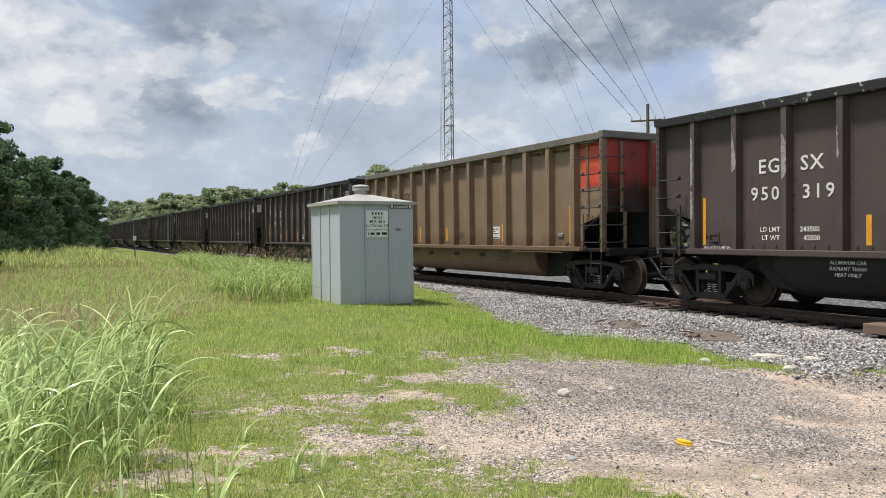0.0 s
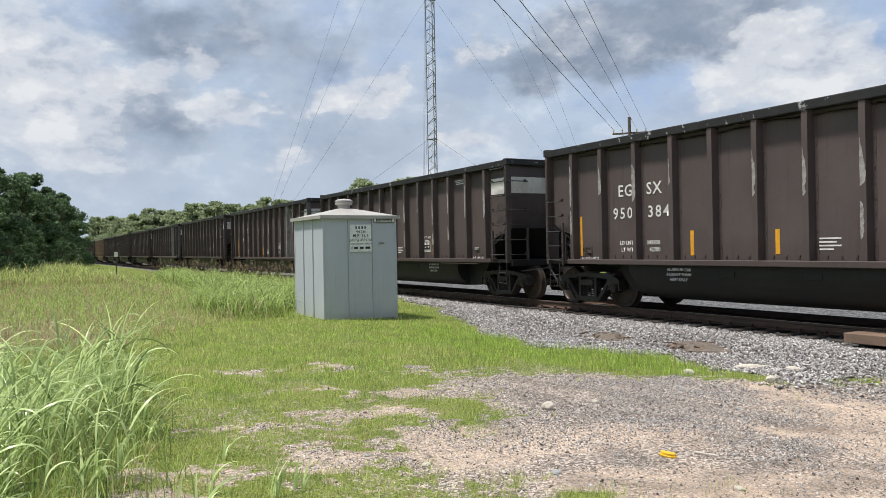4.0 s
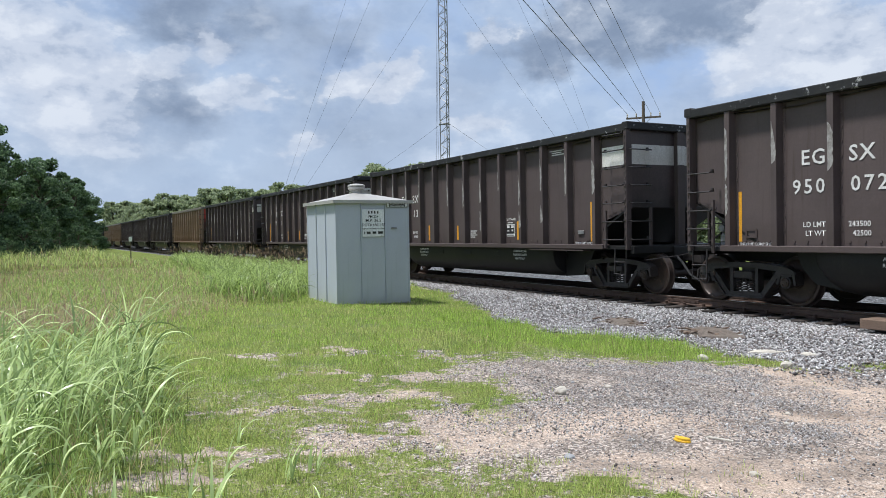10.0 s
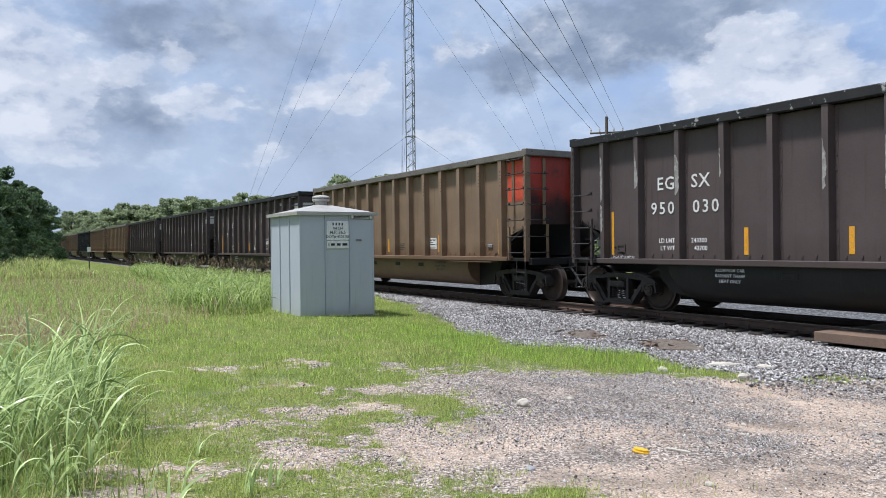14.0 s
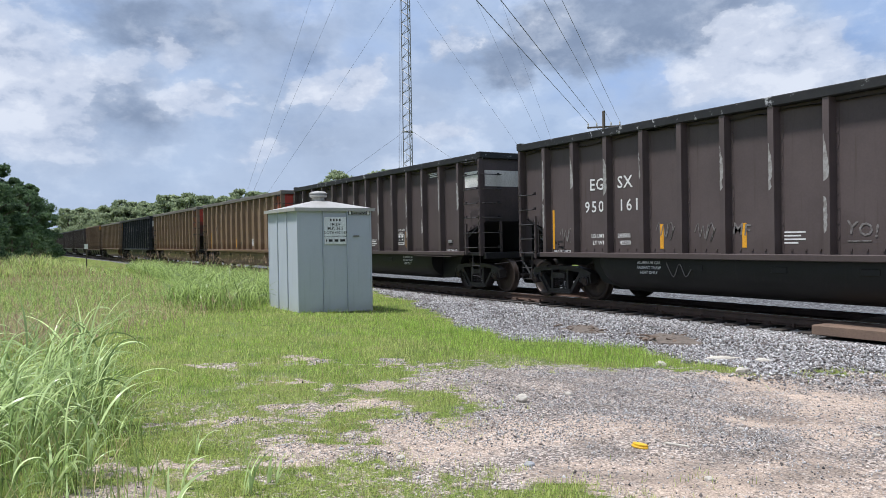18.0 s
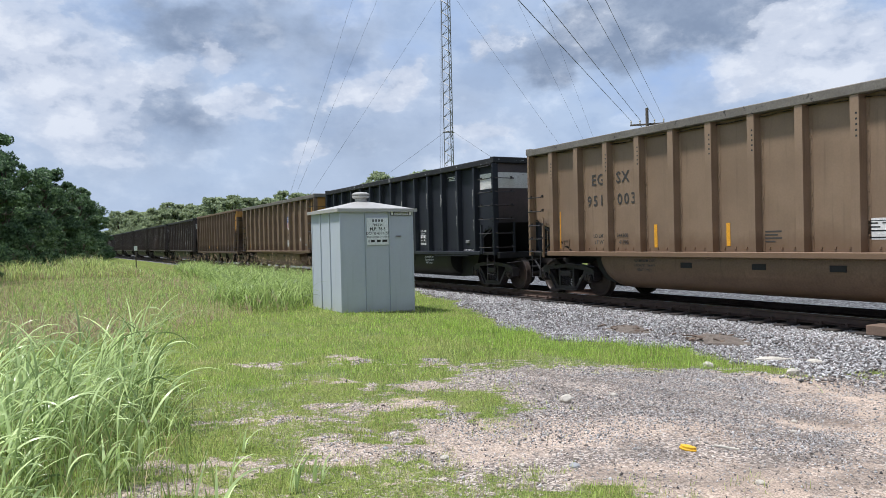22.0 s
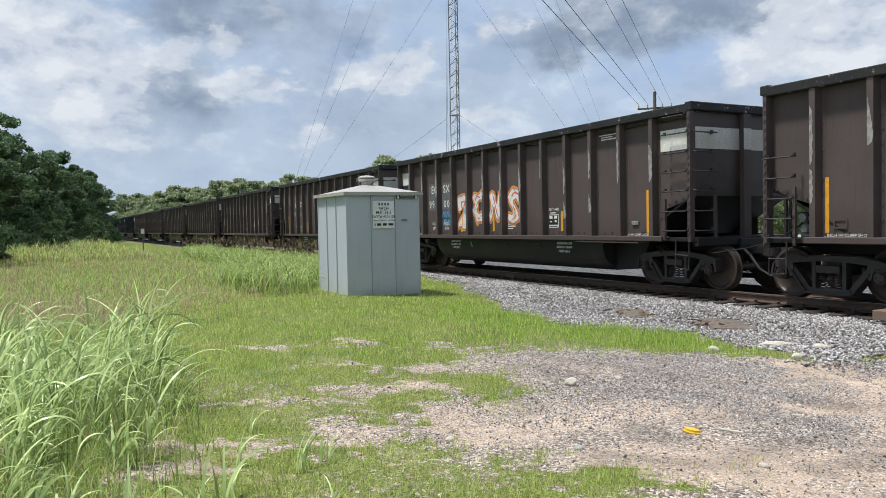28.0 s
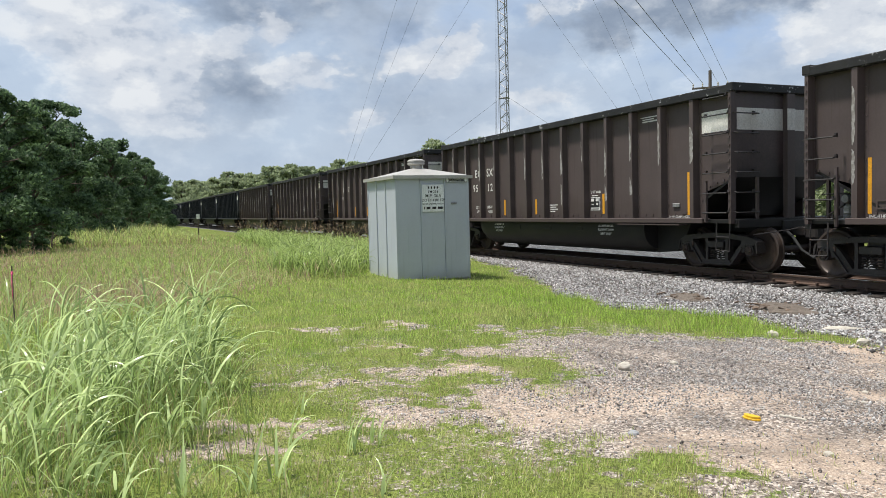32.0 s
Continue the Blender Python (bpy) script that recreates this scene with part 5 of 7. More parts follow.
def hopper_car():
    """A steel coal hopper with sloped ends and four discharge bays."""
    car = thing("coal_hopper", Matrix(), "rusty brown steel coal hopper with a yellow end, loaded with coal", "coal hopper", "cars of the coal train")
    sheet = [(-6.1, 1.05), (6.07, 1.05), (6.07, 2.30), (7.06, 3.30), (7.06, 3.72), (-7.06, 3.72), (-7.06, 3.30), (-6.1, 2.30)]
    near = part("side_sheet", Shape().prism(sheet, "y", -1.46, -1.43), HOPPER, car)
    rows = [(x, -1.46, 1.15) for x in np.arange(-6.0, 6.05, 0.22)] + [(x, -1.46, 2.79) for x in np.arange(-6.5, 6.5, 0.2)]
    tagged(part("rivet", bolt_row(rows, "y"), HOPPER, near), kind="stuff")
    part("far_side_sheet", Shape().prism(sheet, "y", 1.43, 1.46), HOPPER, car)
    xs = [-6.40, -5.72, -4.95, -4.07, -3.12, -2.18, -1.22, -0.25, 0.72, 1.66, 2.60, 3.55, 4.38, 5.20, 5.95]
    me = mesh_of("post", Shape().prism([(-0.06, -SIDE), (0.06, -SIDE), (0.11, -1.46), (-0.11, -1.46)], "z", 1.03, 3.72), HOPPER)
    for x in xs:
        part("post", me, None, car, at=pose(x + 0.06, 0, 0))
    for sgn in (-1, 1):
        y0, y1 = sorted((sgn * SIDE, sgn * 1.42))
        part("top_chord", Shape().box(-7.12, 7.12, y0, y1, 3.72, 3.84, 0.012), HOPPER, car)
        part("side_sill", Shape().box(-7.10, 7.10, y0, y1, 0.92, 1.05, 0.012), HOPPER, car)
    for e in (-1, 1):
        turn = pose(0, 0, 0, 0, 0, 0 if e > 0 else 180)
        part("end_chord", Shape().box(6.99, 7.126, -SIDE - 0.004, SIDE + 0.004, 3.34, 3.70, 0.012), YELLOW_END if e > 0 else HOPPER, car, at=turn)
        part("end_cap", Shape().box(6.97, 7.14, -SIDE - 0.006, SIDE + 0.006, 3.70, 3.85, 0.012), HOPPER, car, at=turn)
        part("slope_sheet", Shape().prism([(7.05, 3.34), (5.45, 1.70), (5.42, 1.74), (7.0, 3.40)], "y", -1.43, 1.43).box(5.40, 5.45, -1.43, 1.43, 1.0, 1.75), HOPPER, car, at=turn)
        for yy in (-0.9, -0.55, 0.55, 0.9):
            part("rib", Shape().prism([(6.95, 3.26), (5.50, 1.74), (5.55, 1.70), (7.03, 3.22)], "y", yy - 0.03, yy + 0.03), HOPPER, car, at=turn)
        part("end_post", Shape().box(7.0, 7.12, -0.13, 0.13, 1.05, 3.72, 0.01), HOPPER, car, at=turn)
        for sgn in (-1, 1):
            part("corner_post", Shape().box(7.0, 7.11, min(sgn * SIDE, sgn * 1.47), max(sgn * SIDE, sgn * 1.47), 1.0, 3.70, 0.008), HOPPER, car, at=turn)
    part("corner_panel", Shape().prism([(6.10, 2.38), (7.0, 3.30), (7.0, 3.70), (6.10, 3.70)], "y", -1.466, -1.458), YELLOW, car)
    f = part("front_side_ladder", Shape().box(6.40, 6.45, -SIDE, -SIDE + 0.05, 1.0, 3.70), HOPPER, car)
    for z in (3.55, 3.1, 2.66, 2.2, 1.75, 1.3):
        side_rung(f, 6.40, 7.02, z)
    f = part("front_end_ladder", Shape().box(7.12, 7.16, -0.95, -0.90, 1.0, 3.72), HOPPER, car)
    for z in (3.1, 2.66, 2.2, 1.75, 1.3):
        end_rung(f, -1.50, -0.92, z, 7.13)
    for x in (-3.4, -1.1, 1.2, 3.5):
        part("discharge_bay", Shape().rings([[(x - 1.0, -1.3, 0.95), (x + 1.0, -1.3, 0.95), (x + 1.0, 1.3, 0.95), (x - 1.0, 1.3, 0.95)],
                                             [(x - 0.40, -1.15, 0.32), (x + 0.34, -1.15, 0.32), (x + 0.34, 1.15, 0.32), (x - 0.40, 1.15, 0.32)]]).box(x - 0.45, x + 0.40, -1.2, 1.2, 0.28, 0.34, 0.01), TUB, car)
    running_gear(car, TUB, HOPPER, True)
    part("coal_load", COALS[1], None, car, "heap of black coal")
    y = -1.464
    for x in (-5.7, -2.9, 0.2, 3.6, 5.5):
        part("stripe", Shape().box(x - 0.22, x + 0.22, y - 0.001, y + 0.003, 1.25 if x < 5 else 1.62, 1.45 if x < 5 else 1.9), STRIPE, car, "yellow reflective stripe")
    shield(car, 2.75, 2.45, 0.66, HOPPER)
    bars([(0, 0.06, 0.40, 0.03), (0, 0.0, 0.40, 0.03), (0, -0.08, 0.40, 0.03)], DARKLETTER, car, 3.9, y, 1.95)
    part("data_panel", Shape().box(3.65, 4.1, y - 0.001, y + 0.003, 1.22, 1.5), LETTER, car)
    part("placard", Shape().box(4.75, 4.92, y - 0.001, y + 0.003, 1.5, 1.72), LETTER, car)
    return car


def far_gondola():
    """A gondola of the train's far end, joined into a few parts; its shaded look is painted in black."""
    car = thing("coal_gondola", Matrix(), "shade-darkened coal gondola with a white end panel, far down the track", "coal gondola", "cars of the coal train")
    s = Shape().prism([(-6.22, 1.12), (6.22, 1.12), (7.06, 1.93), (7.06, 3.66), (-7.06, 3.66), (-7.06, 1.93)], "y", -SHEET, SHEET)
    part("body", s, BLACK, car)
    post = mesh_of("post", Shape().box(0, 0.11, -SIDE, SIDE, 1.1, 3.64), BLACK)
    for x in POSTS:
        part("post", post, None, car, at=pose(x, 0, 0))
    part("rim", Shape().box(-7.1, 7.1, -SIDE, SIDE, 3.63, 3.8, 0.02), RIM, car)
    part("sill", Shape().box(-7.1, 7.1, -SIDE, SIDE, 1.0, 1.12, 0.02), BLACK, car)
    for x in (-7.06, 7.06):
        part("corner_post", Shape().box(x - 0.04, x + 0.04, -SIDE, -SIDE + 0.05, 1.0, 3.7), BLACK, car)
    part("tub", Shape().prism([(-1.46, 1.0), (-1.45, 0.70), (-1.28, 0.42), (-0.92, 0.29), (0.92, 0.29), (1.28, 0.42), (1.45, 0.70), (1.46, 1.0)], "x", -4.3, 4.2), TUB, car)
    for x in (-6.18, 6.18):
        t = part("truck", Shape().box(-1.1, 1.1, -1.1, 1.1, 0.40, 0.8, 0.05), IRON, car, at=pose(x, 0, 0))
        for dx in (-0.925, 0.925):
            part("wheelset", WHEELSET, None, t, at=pose(dx, 0, 0.457))
    corner_panel(car, WHITE, WHITE, 2.91, 3.35)
    part("coal_load", COALS[2], None, car, "heap of black coal")
    return car


# kind of each car in order, and the number painted on it (mark, first half, second half, load and light weight)
TRAIN = [("brown", "950", "319", "243500", "42500"), ("tan", "951", "050", "241400", "41415"), ("brown*", "950", "106", "242800", "43200"),
         ("brown", "950", "384", "243300", "42700"), ("brown", "950", "136", "243500", "42500"), ("brown*", "950", "276", "243300", "42700"),
         ("brown", "950", "367", "243300", "42700"), ("brown*", "950", "072", "243500", "42500"), ("brown", "950", "130", "243600", "42400"),
         ("brown", "950", "158", "243700", "42300"), ("brown", "950", "030", "243300", "42700"), ("tan", "951", "", "", ""),
         ("brown", "950", "187", "243700", "42300"), ("brown", "950", "161", "243500", "42500"), ("brown", "950", "195", "243500", "42500"),
         ("tan", "951", "001", "244400", "41600"), ("tan", "951", "003", "244300", "41700"), ("black", "950", "070", "243600", "42400"),
         ("yellow", "29", "434", "243700", "42300"), ("hopper", "48", "698", "", ""), ("brown", "950", "114", "243500", "42500"),
         ("brown", "999", "006", "243300", "42700"), ("brown", "950", "180", "243700", "42300"), ("brown", "950", "168", "243600", "42400"),
         ("brown", "950", "128", "243500", "42500")] + [("brown", "950", "", "", "")] * 3 + [("far", "", "", "", "")] * 12
MAKERS = dict(brown=brown_gondola, black=black_gondola, tan=tan_gondola, yellow=yellow_end_gondola, hopper=hopper_car, far=far_gondola)
CARS = []


def brush(points, r, y, x0, z0, squash=1.0):
    """A flat painted stroke that follows a smooth line."""
    pts = [Vector(p) for p in points]
    line = []
    for k in range(len(pts) - 1):
        a, b, c, d = pts[max(k - 1, 0)], pts[k], pts[k + 1], pts[min(k + 2, len(pts) - 1)]
        for i in range(6):
            u = i / 6
            line.append(0.5 * (2 * b + (c - a) * u + (2 * a - 5 * b + 4 * c - d) * u * u + (3 * b - a - 3 * c + d) * u ** 3))
    line.append(pts[-1])
    rings = []
    for i, p in enumerate(line):
        d = (line[min(i + 1, len(line) - 1)] - line[max(i - 1, 0)]).normalized()
        n = Vector((-d.y, d.x)) * r * (0.8 + 0.25 * math.sin(i * 0.9 + r * 40))
        a, b = p + n, p - n
        rings.append([(x0 + a.x, y, z0 + a.y), (x0 + b.x, y, z0 + b.y), (x0 + b.x, y + 0.003, z0 + b.y), (x0 + a.x, y + 0.003, z0 + a.y)])
    return Shape().rings(rings)


def rounded(poly):
    """Cuts each corner once."""
    n = len(poly)
    out = []
    for i in range(n):
        (a, b), (c, d) = poly[i], poly[(i + 1) % n]
        out += [(a * 0.82 + c * 0.18, b * 0.82 + d * 0.18), (a * 0.18 + c * 0.82, b * 0.18 + d * 0.82)]
    return out


def grown(poly, r):
    """The outline moved outwards by r (clockwise outlines)."""
    n, out = len(poly), []
    for i in range(n):
        a, b, c = Vector(poly[i - 1]), Vector(poly[i]), Vector(poly[(i + 1) % n])
        u, w = (b - a).normalized(), (c - b).normalized()
        m = Vector((-u.y, u.x)) + Vector((-w.y, w.x))
        m = m.normalized() * r / max(0.5, m.length / 2)
        out.append((b.x + m.x, b.y + m.y))
    return out


def graffiti(car):
    """Spray paint: four broad outlined letter forms, a blue scrawl and two grey patches behind the car's number."""
    y = -SHEET - 0.003
    forms = [([(-0.38, 0.40), (-0.28, 0.54), (0.08, 0.60), (0.40, 0.48), (0.37, 0.28), (0.12, -0.06), (0.40, -0.08), (0.40, -0.60), (0.28, -0.54), (0.02, -0.62), (-0.12, -0.50), (-0.37, -0.60), (-0.30, -0.34),
               (-0.04, -0.08), (0.04, 0.10), (-0.28, -0.02)], -2.52, 1.85, [[(-0.10, 0.30), (0.14, 0.32), (-0.02, 0.08), (-0.10, 0.30)], [(0.0, 0.0), (-0.05, -0.42)]]),
             ([(-0.40, 0.34), (-0.25, 0.50), (0.0, 0.42), (0.22, 0.58), (0.40, 0.40), (0.36, 0.16), (0.12, 0.26), (-0.06, 0.16), (0.02, 0.04), (-0.10, -0.10), (0.05, -0.20), (0.30, -0.10), (0.36, -0.52), (0.04, -0.46),
               (-0.10, -0.58), (-0.20, -0.30), (-0.42, -0.08), (-0.20, 0.08)], -1.56, 1.96, [[(-0.20, 0.22), (-0.06, 0.34), (0.10, 0.30)], [(-0.04, -0.30), (0.08, -0.34)]]),
             ([(-0.38, 0.38), (-0.20, 0.50), (-0.05, 0.40), (0.05, 0.05), (0.12, 0.40), (0.38, 0.56), (0.36, 0.18), (0.26, -0.28), (0.10, -0.50), (-0.02, -0.34), (-0.10, 0.02), (-0.16, -0.28), (-0.34, -0.54),
               (-0.40, -0.26), (-0.26, 0.02)], -0.56, 1.96, [[(-0.12, 0.30), (0.02, -0.10), (0.10, -0.28)], [(0.22, 0.36), (0.20, 0.0)]]),
             ([(-0.38, 0.30), (-0.10, 0.58), (0.14, 0.50), (0.38, 0.44), (0.40, 0.14), (0.20, 0.05), (0.06, 0.22), (-0.08, 0.12), (0.18, -0.18), (0.24, -0.42), (-0.12, -0.58), (-0.38, -0.44), (-0.34, -0.20),
               (-0.12, -0.26), (-0.08, -0.14), (-0.28, 0.10)], 0.44, 1.95, [[(-0.14, 0.28), (0.02, 0.38), (0.22, 0.30)], [(-0.06, -0.02), (0.06, -0.26), (-0.16, -0.40)]])]
    for form, x, z, cores in forms:
        form = rounded(form)
        put = lambda poly: [(x + a, z + b * 0.92) for a, b in poly]
        part("spray_halo", Shape().prism(put(grown(form, 0.055)), "y", y - 0.001, y + 0.002), SPRAYGOLD, car, "golden spray paint halo")
        part("spray_outline", Shape().prism(put(grown(form, 0.012)), "y", y - 0.004, y), PALEPINK, car, "red spray paint outline")
        part("spray_fill", Shape().prism(put(grown(form, -0.028)), "y", y - 0.007, y - 0.002), WHITE, car, "white spray paint")
        for k, core in enumerate(cores):
            part("spray_core", brush(core, 0.030, y - 0.011, x, z), PALEPINK if k == 0 else SPRAYORANGE, car)
        # short blue dashes that follow the inside of the outline
        edge = grown(form, -0.085)
        for k in range(2, len(edge) - 1, 6):
            a, b = Vector(edge[k]), Vector(edge[k + 1])
            if (b - a).length > 0.06:
                part("spray_dash", brush([a.lerp(b, 0.1), a.lerp(b, 0.5), a.lerp(b, 0.9)], 0.017, y - 0.011, x, z), SKYBLUE, car, "blue spray dash")
    for x0, x1, z0, z1 in ((-4.90, -4.14, 1.94, 2.84), (-3.95, -3.24, 1.94, 2.84)):
        part("number_patch", Shape().box(x0, x1, y - 0.001, y + 0.002, z0, z1), GREYSTEEL, car, "worn grey patch under the number")
    for row, (x0, z, n) in enumerate(((-3.86, 1.80, 5), (-3.80, 1.52, 4))):
        for k in range(n):
            turn = (-1) ** k
            part("spray_scrawl", brush([(-0.05, -0.10 * turn), (-0.01, 0.10), (0.03, -0.02), (0.05, 0.11 * turn), (0.07, -0.10)], 0.019, y - 0.003 - 0.002 * (k % 2), x0 + 0.135 * k, z), SKYBLUE, car, "blue spray paint")
    part("spray_blot", brush([(-0.06, 0.06), (-0.04, -0.02), (0.03, -0.07)], 0.035, -1.487, -1.92, 0.85), SPRAYGREEN, car, "green spray paint")
    part("corner_patch", Shape().box(-7.0, -6.24, y - 0.001, y + 0.002, 1.96, 2.91), BLACK, car, "black repainted corner")


def tags(car):
    """Faint chalk scrawls low on the panels."""
    y = -SHEET - 0.008
    loops = [[(-0.22, 0.02), (-0.14, 0.18), (-0.10, -0.08), (-0.02, 0.14), (0.02, -0.10), (0.10, 0.16)], [(0.04, -0.12), (0.16, 0.18), (0.22, 0.02), (0.14, -0.16), (0.26, 0.10)]]
    for x, z in ((-5.52, 1.50), (-2.55, 1.56), (-1.58, 1.52)):
        for k, line in enumerate(loops):
            part("chalk_scrawl", brush(line, 0.011, y - 0.002 * k, x, z), CHALK, car, "faint chalk scrawl")
    part("chalk_scrawl", brush([(-0.28, 0.14), (-0.1, -0.13), (0.05, 0.12), (0.2, -0.12), (0.34, 0.03)], 0.011, -1.482, -2.2, 0.80), CHALK, car, "faint chalk scrawl")
    for text, x, z in (("MF", -0.76, 1.56), ("YO!", 1.42, 1.52)):
        lettering(text, 0.29, CHALK, car, x, y, z, 1.1, pose(0, 0, 0, 0, 8, 0), "chalk_scrawl")
    part("chalk_line", Shape().box(1.18, 1.56, y - 0.001, y + 0.002, 1.335, 1.352), CHALK, car)


def build_train():
    first = {}
    LIGHTPOST = GREYPOST = None
    for k, (kind, n1, n2, ld, lt) in enumerate(TRAIN):
        base = kind.rstrip("*")
        if base not in first:
            first[base] = MAKERS[base]()
            car = first[base]
        else:
            car = copy_thing(first[base], Matrix())
        CARS.append([car, k, base, n1, n2, ld, lt, kind.endswith("*")])
    for car, k, base, n1, n2, ld, lt, pale in CARS:
        if base == "far":
            continue
        ink = LETTER if base in ("brown", "black") else DARKLETTER
        up = 0.18 if base in ("tan", "yellow") else 0.0
        y = -SHEET - 0.010 if base != "hopper" else -1.465
        if base in ("brown", "black", "tan"):
            lettering("EG", 0.36, ink, car, -4.47, y, 2.62 + up, 1.12)
            lettering("SX", 0.36, ink, car, -3.62, y, 2.62 + up, 1.12)
        elif base in ("yellow", "hopper"):
            bars([(-0.12, 0, 0.15, 0.24), (0.12, 0, 0.15, 0.24)], ink, car, -4.45 if base == "yellow" else -5.2, y, 2.75, "owner_mark")
        if n1:
            x1, x2 = {"hopper": (-5.2, -4.45), "yellow": (-4.40, -3.66)}.get(base, (-4.56, -3.50))
            lettering(n1, 0.345, ink, car, x1, y, 2.13 + up, 1.28)
            if n2:
                lettering(n2, 0.345, ink, car, x2, y, 2.13 + up, 1.28)
        if ld:
            lettering(ld, 0.125, ink, car, -3.66, y, 1.49)
            lettering(lt, 0.125, ink, car, -3.62, y, 1.34)
        loads = [o for o in car.children if o.name.startswith("coal_load")]
        for o in loads:
            o.data = COALS[k % 3]
            o.matrix_basis = pose(0, 0, random.Random(k).uniform(-0.10, 0.10), 0, 0, 180 * (k % 2))
        if pale:
            for o in car.children:
                if o.name.startswith("corner_post") and o.matrix_basis.to_euler().z == 0 and min(v.co.y for v in o.data.vertices) < -1.5:
                    if GREYPOST is None:
                        GREYPOST = [o.data.copy(), o.children[0].data.copy()]
                        for me in GREYPOST:
                            me.materials[0] = GREYSTEEL
                    o.data, o.children[0].data = GREYPOST
                    o["label"] = "worn grey corner post"
                if o.name.startswith("post") and abs(o.location.x - POSTS[10] - 0.055) < 0.02:
                    if LIGHTPOST is None:
                        LIGHTPOST = [o.data.copy(), o.children[0].data.copy()]
                        for me in LIGHTPOST:
                            me.materials[0] = BARE
                    o.data = LIGHTPOST[0]
                    o["label"] = "bare grey replacement post"
                    for c in o.children:
                        if c.name.startswith("flange"):
                            c.data = LIGHTPOST[1]
        if n2 == "161":
            tags(car)
        if n1 == "999":
            car["label"] = "dark brown coal gondola with white end panels and spray-painted letters"
            graffiti(car)
            corner_panel(car, WHITE, WHITE, 2.91, 3.35, 6.12, (-1,))


build_train()

# place of the leading car's front corner along the track, by seconds
RUN = [(0, 2.43), (1, 13.56), (2, 24.71), (3, 35.86), (4, 47.08), (5, 58.40), (6, 69.78), (7, 81.03), (8, 92.32), (9, 103.66), (10, 115.03), (11, 126.39),
       (12, 137.74), (13, 149.13), (14, 160.56), (15, 172.00), (16, 183.46), (17, 194.95), (18, 206.50), (19, 218.02), (20, 229.66), (21, 241.24),
       (22, 252.92), (23, 264.63), (24, 276.36), (25, 288.18), (26, 300.07), (27, 312.02), (28, 323.90), (29, 335.48), (30, 347.33), (31, 359.30), (32, 371.31)]


def motions():
    ts, ss = np.array(RUN).T
    # smooth rate between the seconds
    slope = np.gradient(ss, ts)

    def run(t):
        i = int(min(max(math.floor(t), 0), 31))
        u = t - ts[i]
        h = [2 * u**3 - 3 * u**2 + 1, u**3 - 2 * u**2 + u, -2 * u**3 + 3 * u**2, u**3 - u**2]
        return h[0] * ss[i] + h[1] * slope[i] + h[2] * ss[i + 1] + h[3] * slope[i + 1]
    for car, k, *_ in CARS:
        x = lambda t: run(t) - PITCH * k - HALF - 0.02
        walk(car, [(t / 2, pose(x(t / 2), TRACK_Y, RAIL_Z)) for t in range(65)])
        # wheels roll while the car is in the near stretch
        frames = [n for n in range(0, 961) if -60 < x(n / 30) < 9]
        if not frames or k > 27:
            continue
        t0 = frames[0] / 30
        for o in car.children_recursive:
            if o.name.startswith("wheelset"):
                at = o.location.copy()
                rows = [] if frames[0] == 0 else [(0, pose(*at))]
                rows += [(n / 30, pose(*at, 0, math.degrees((x(n / 30) - x(t0)) / 0.457) % 360, 0)) for n in frames]
                if frames[-1] < 960:
                    rows.append((32.0, rows[-1][1]))
                walk(o, rows)

# ---- shed ----


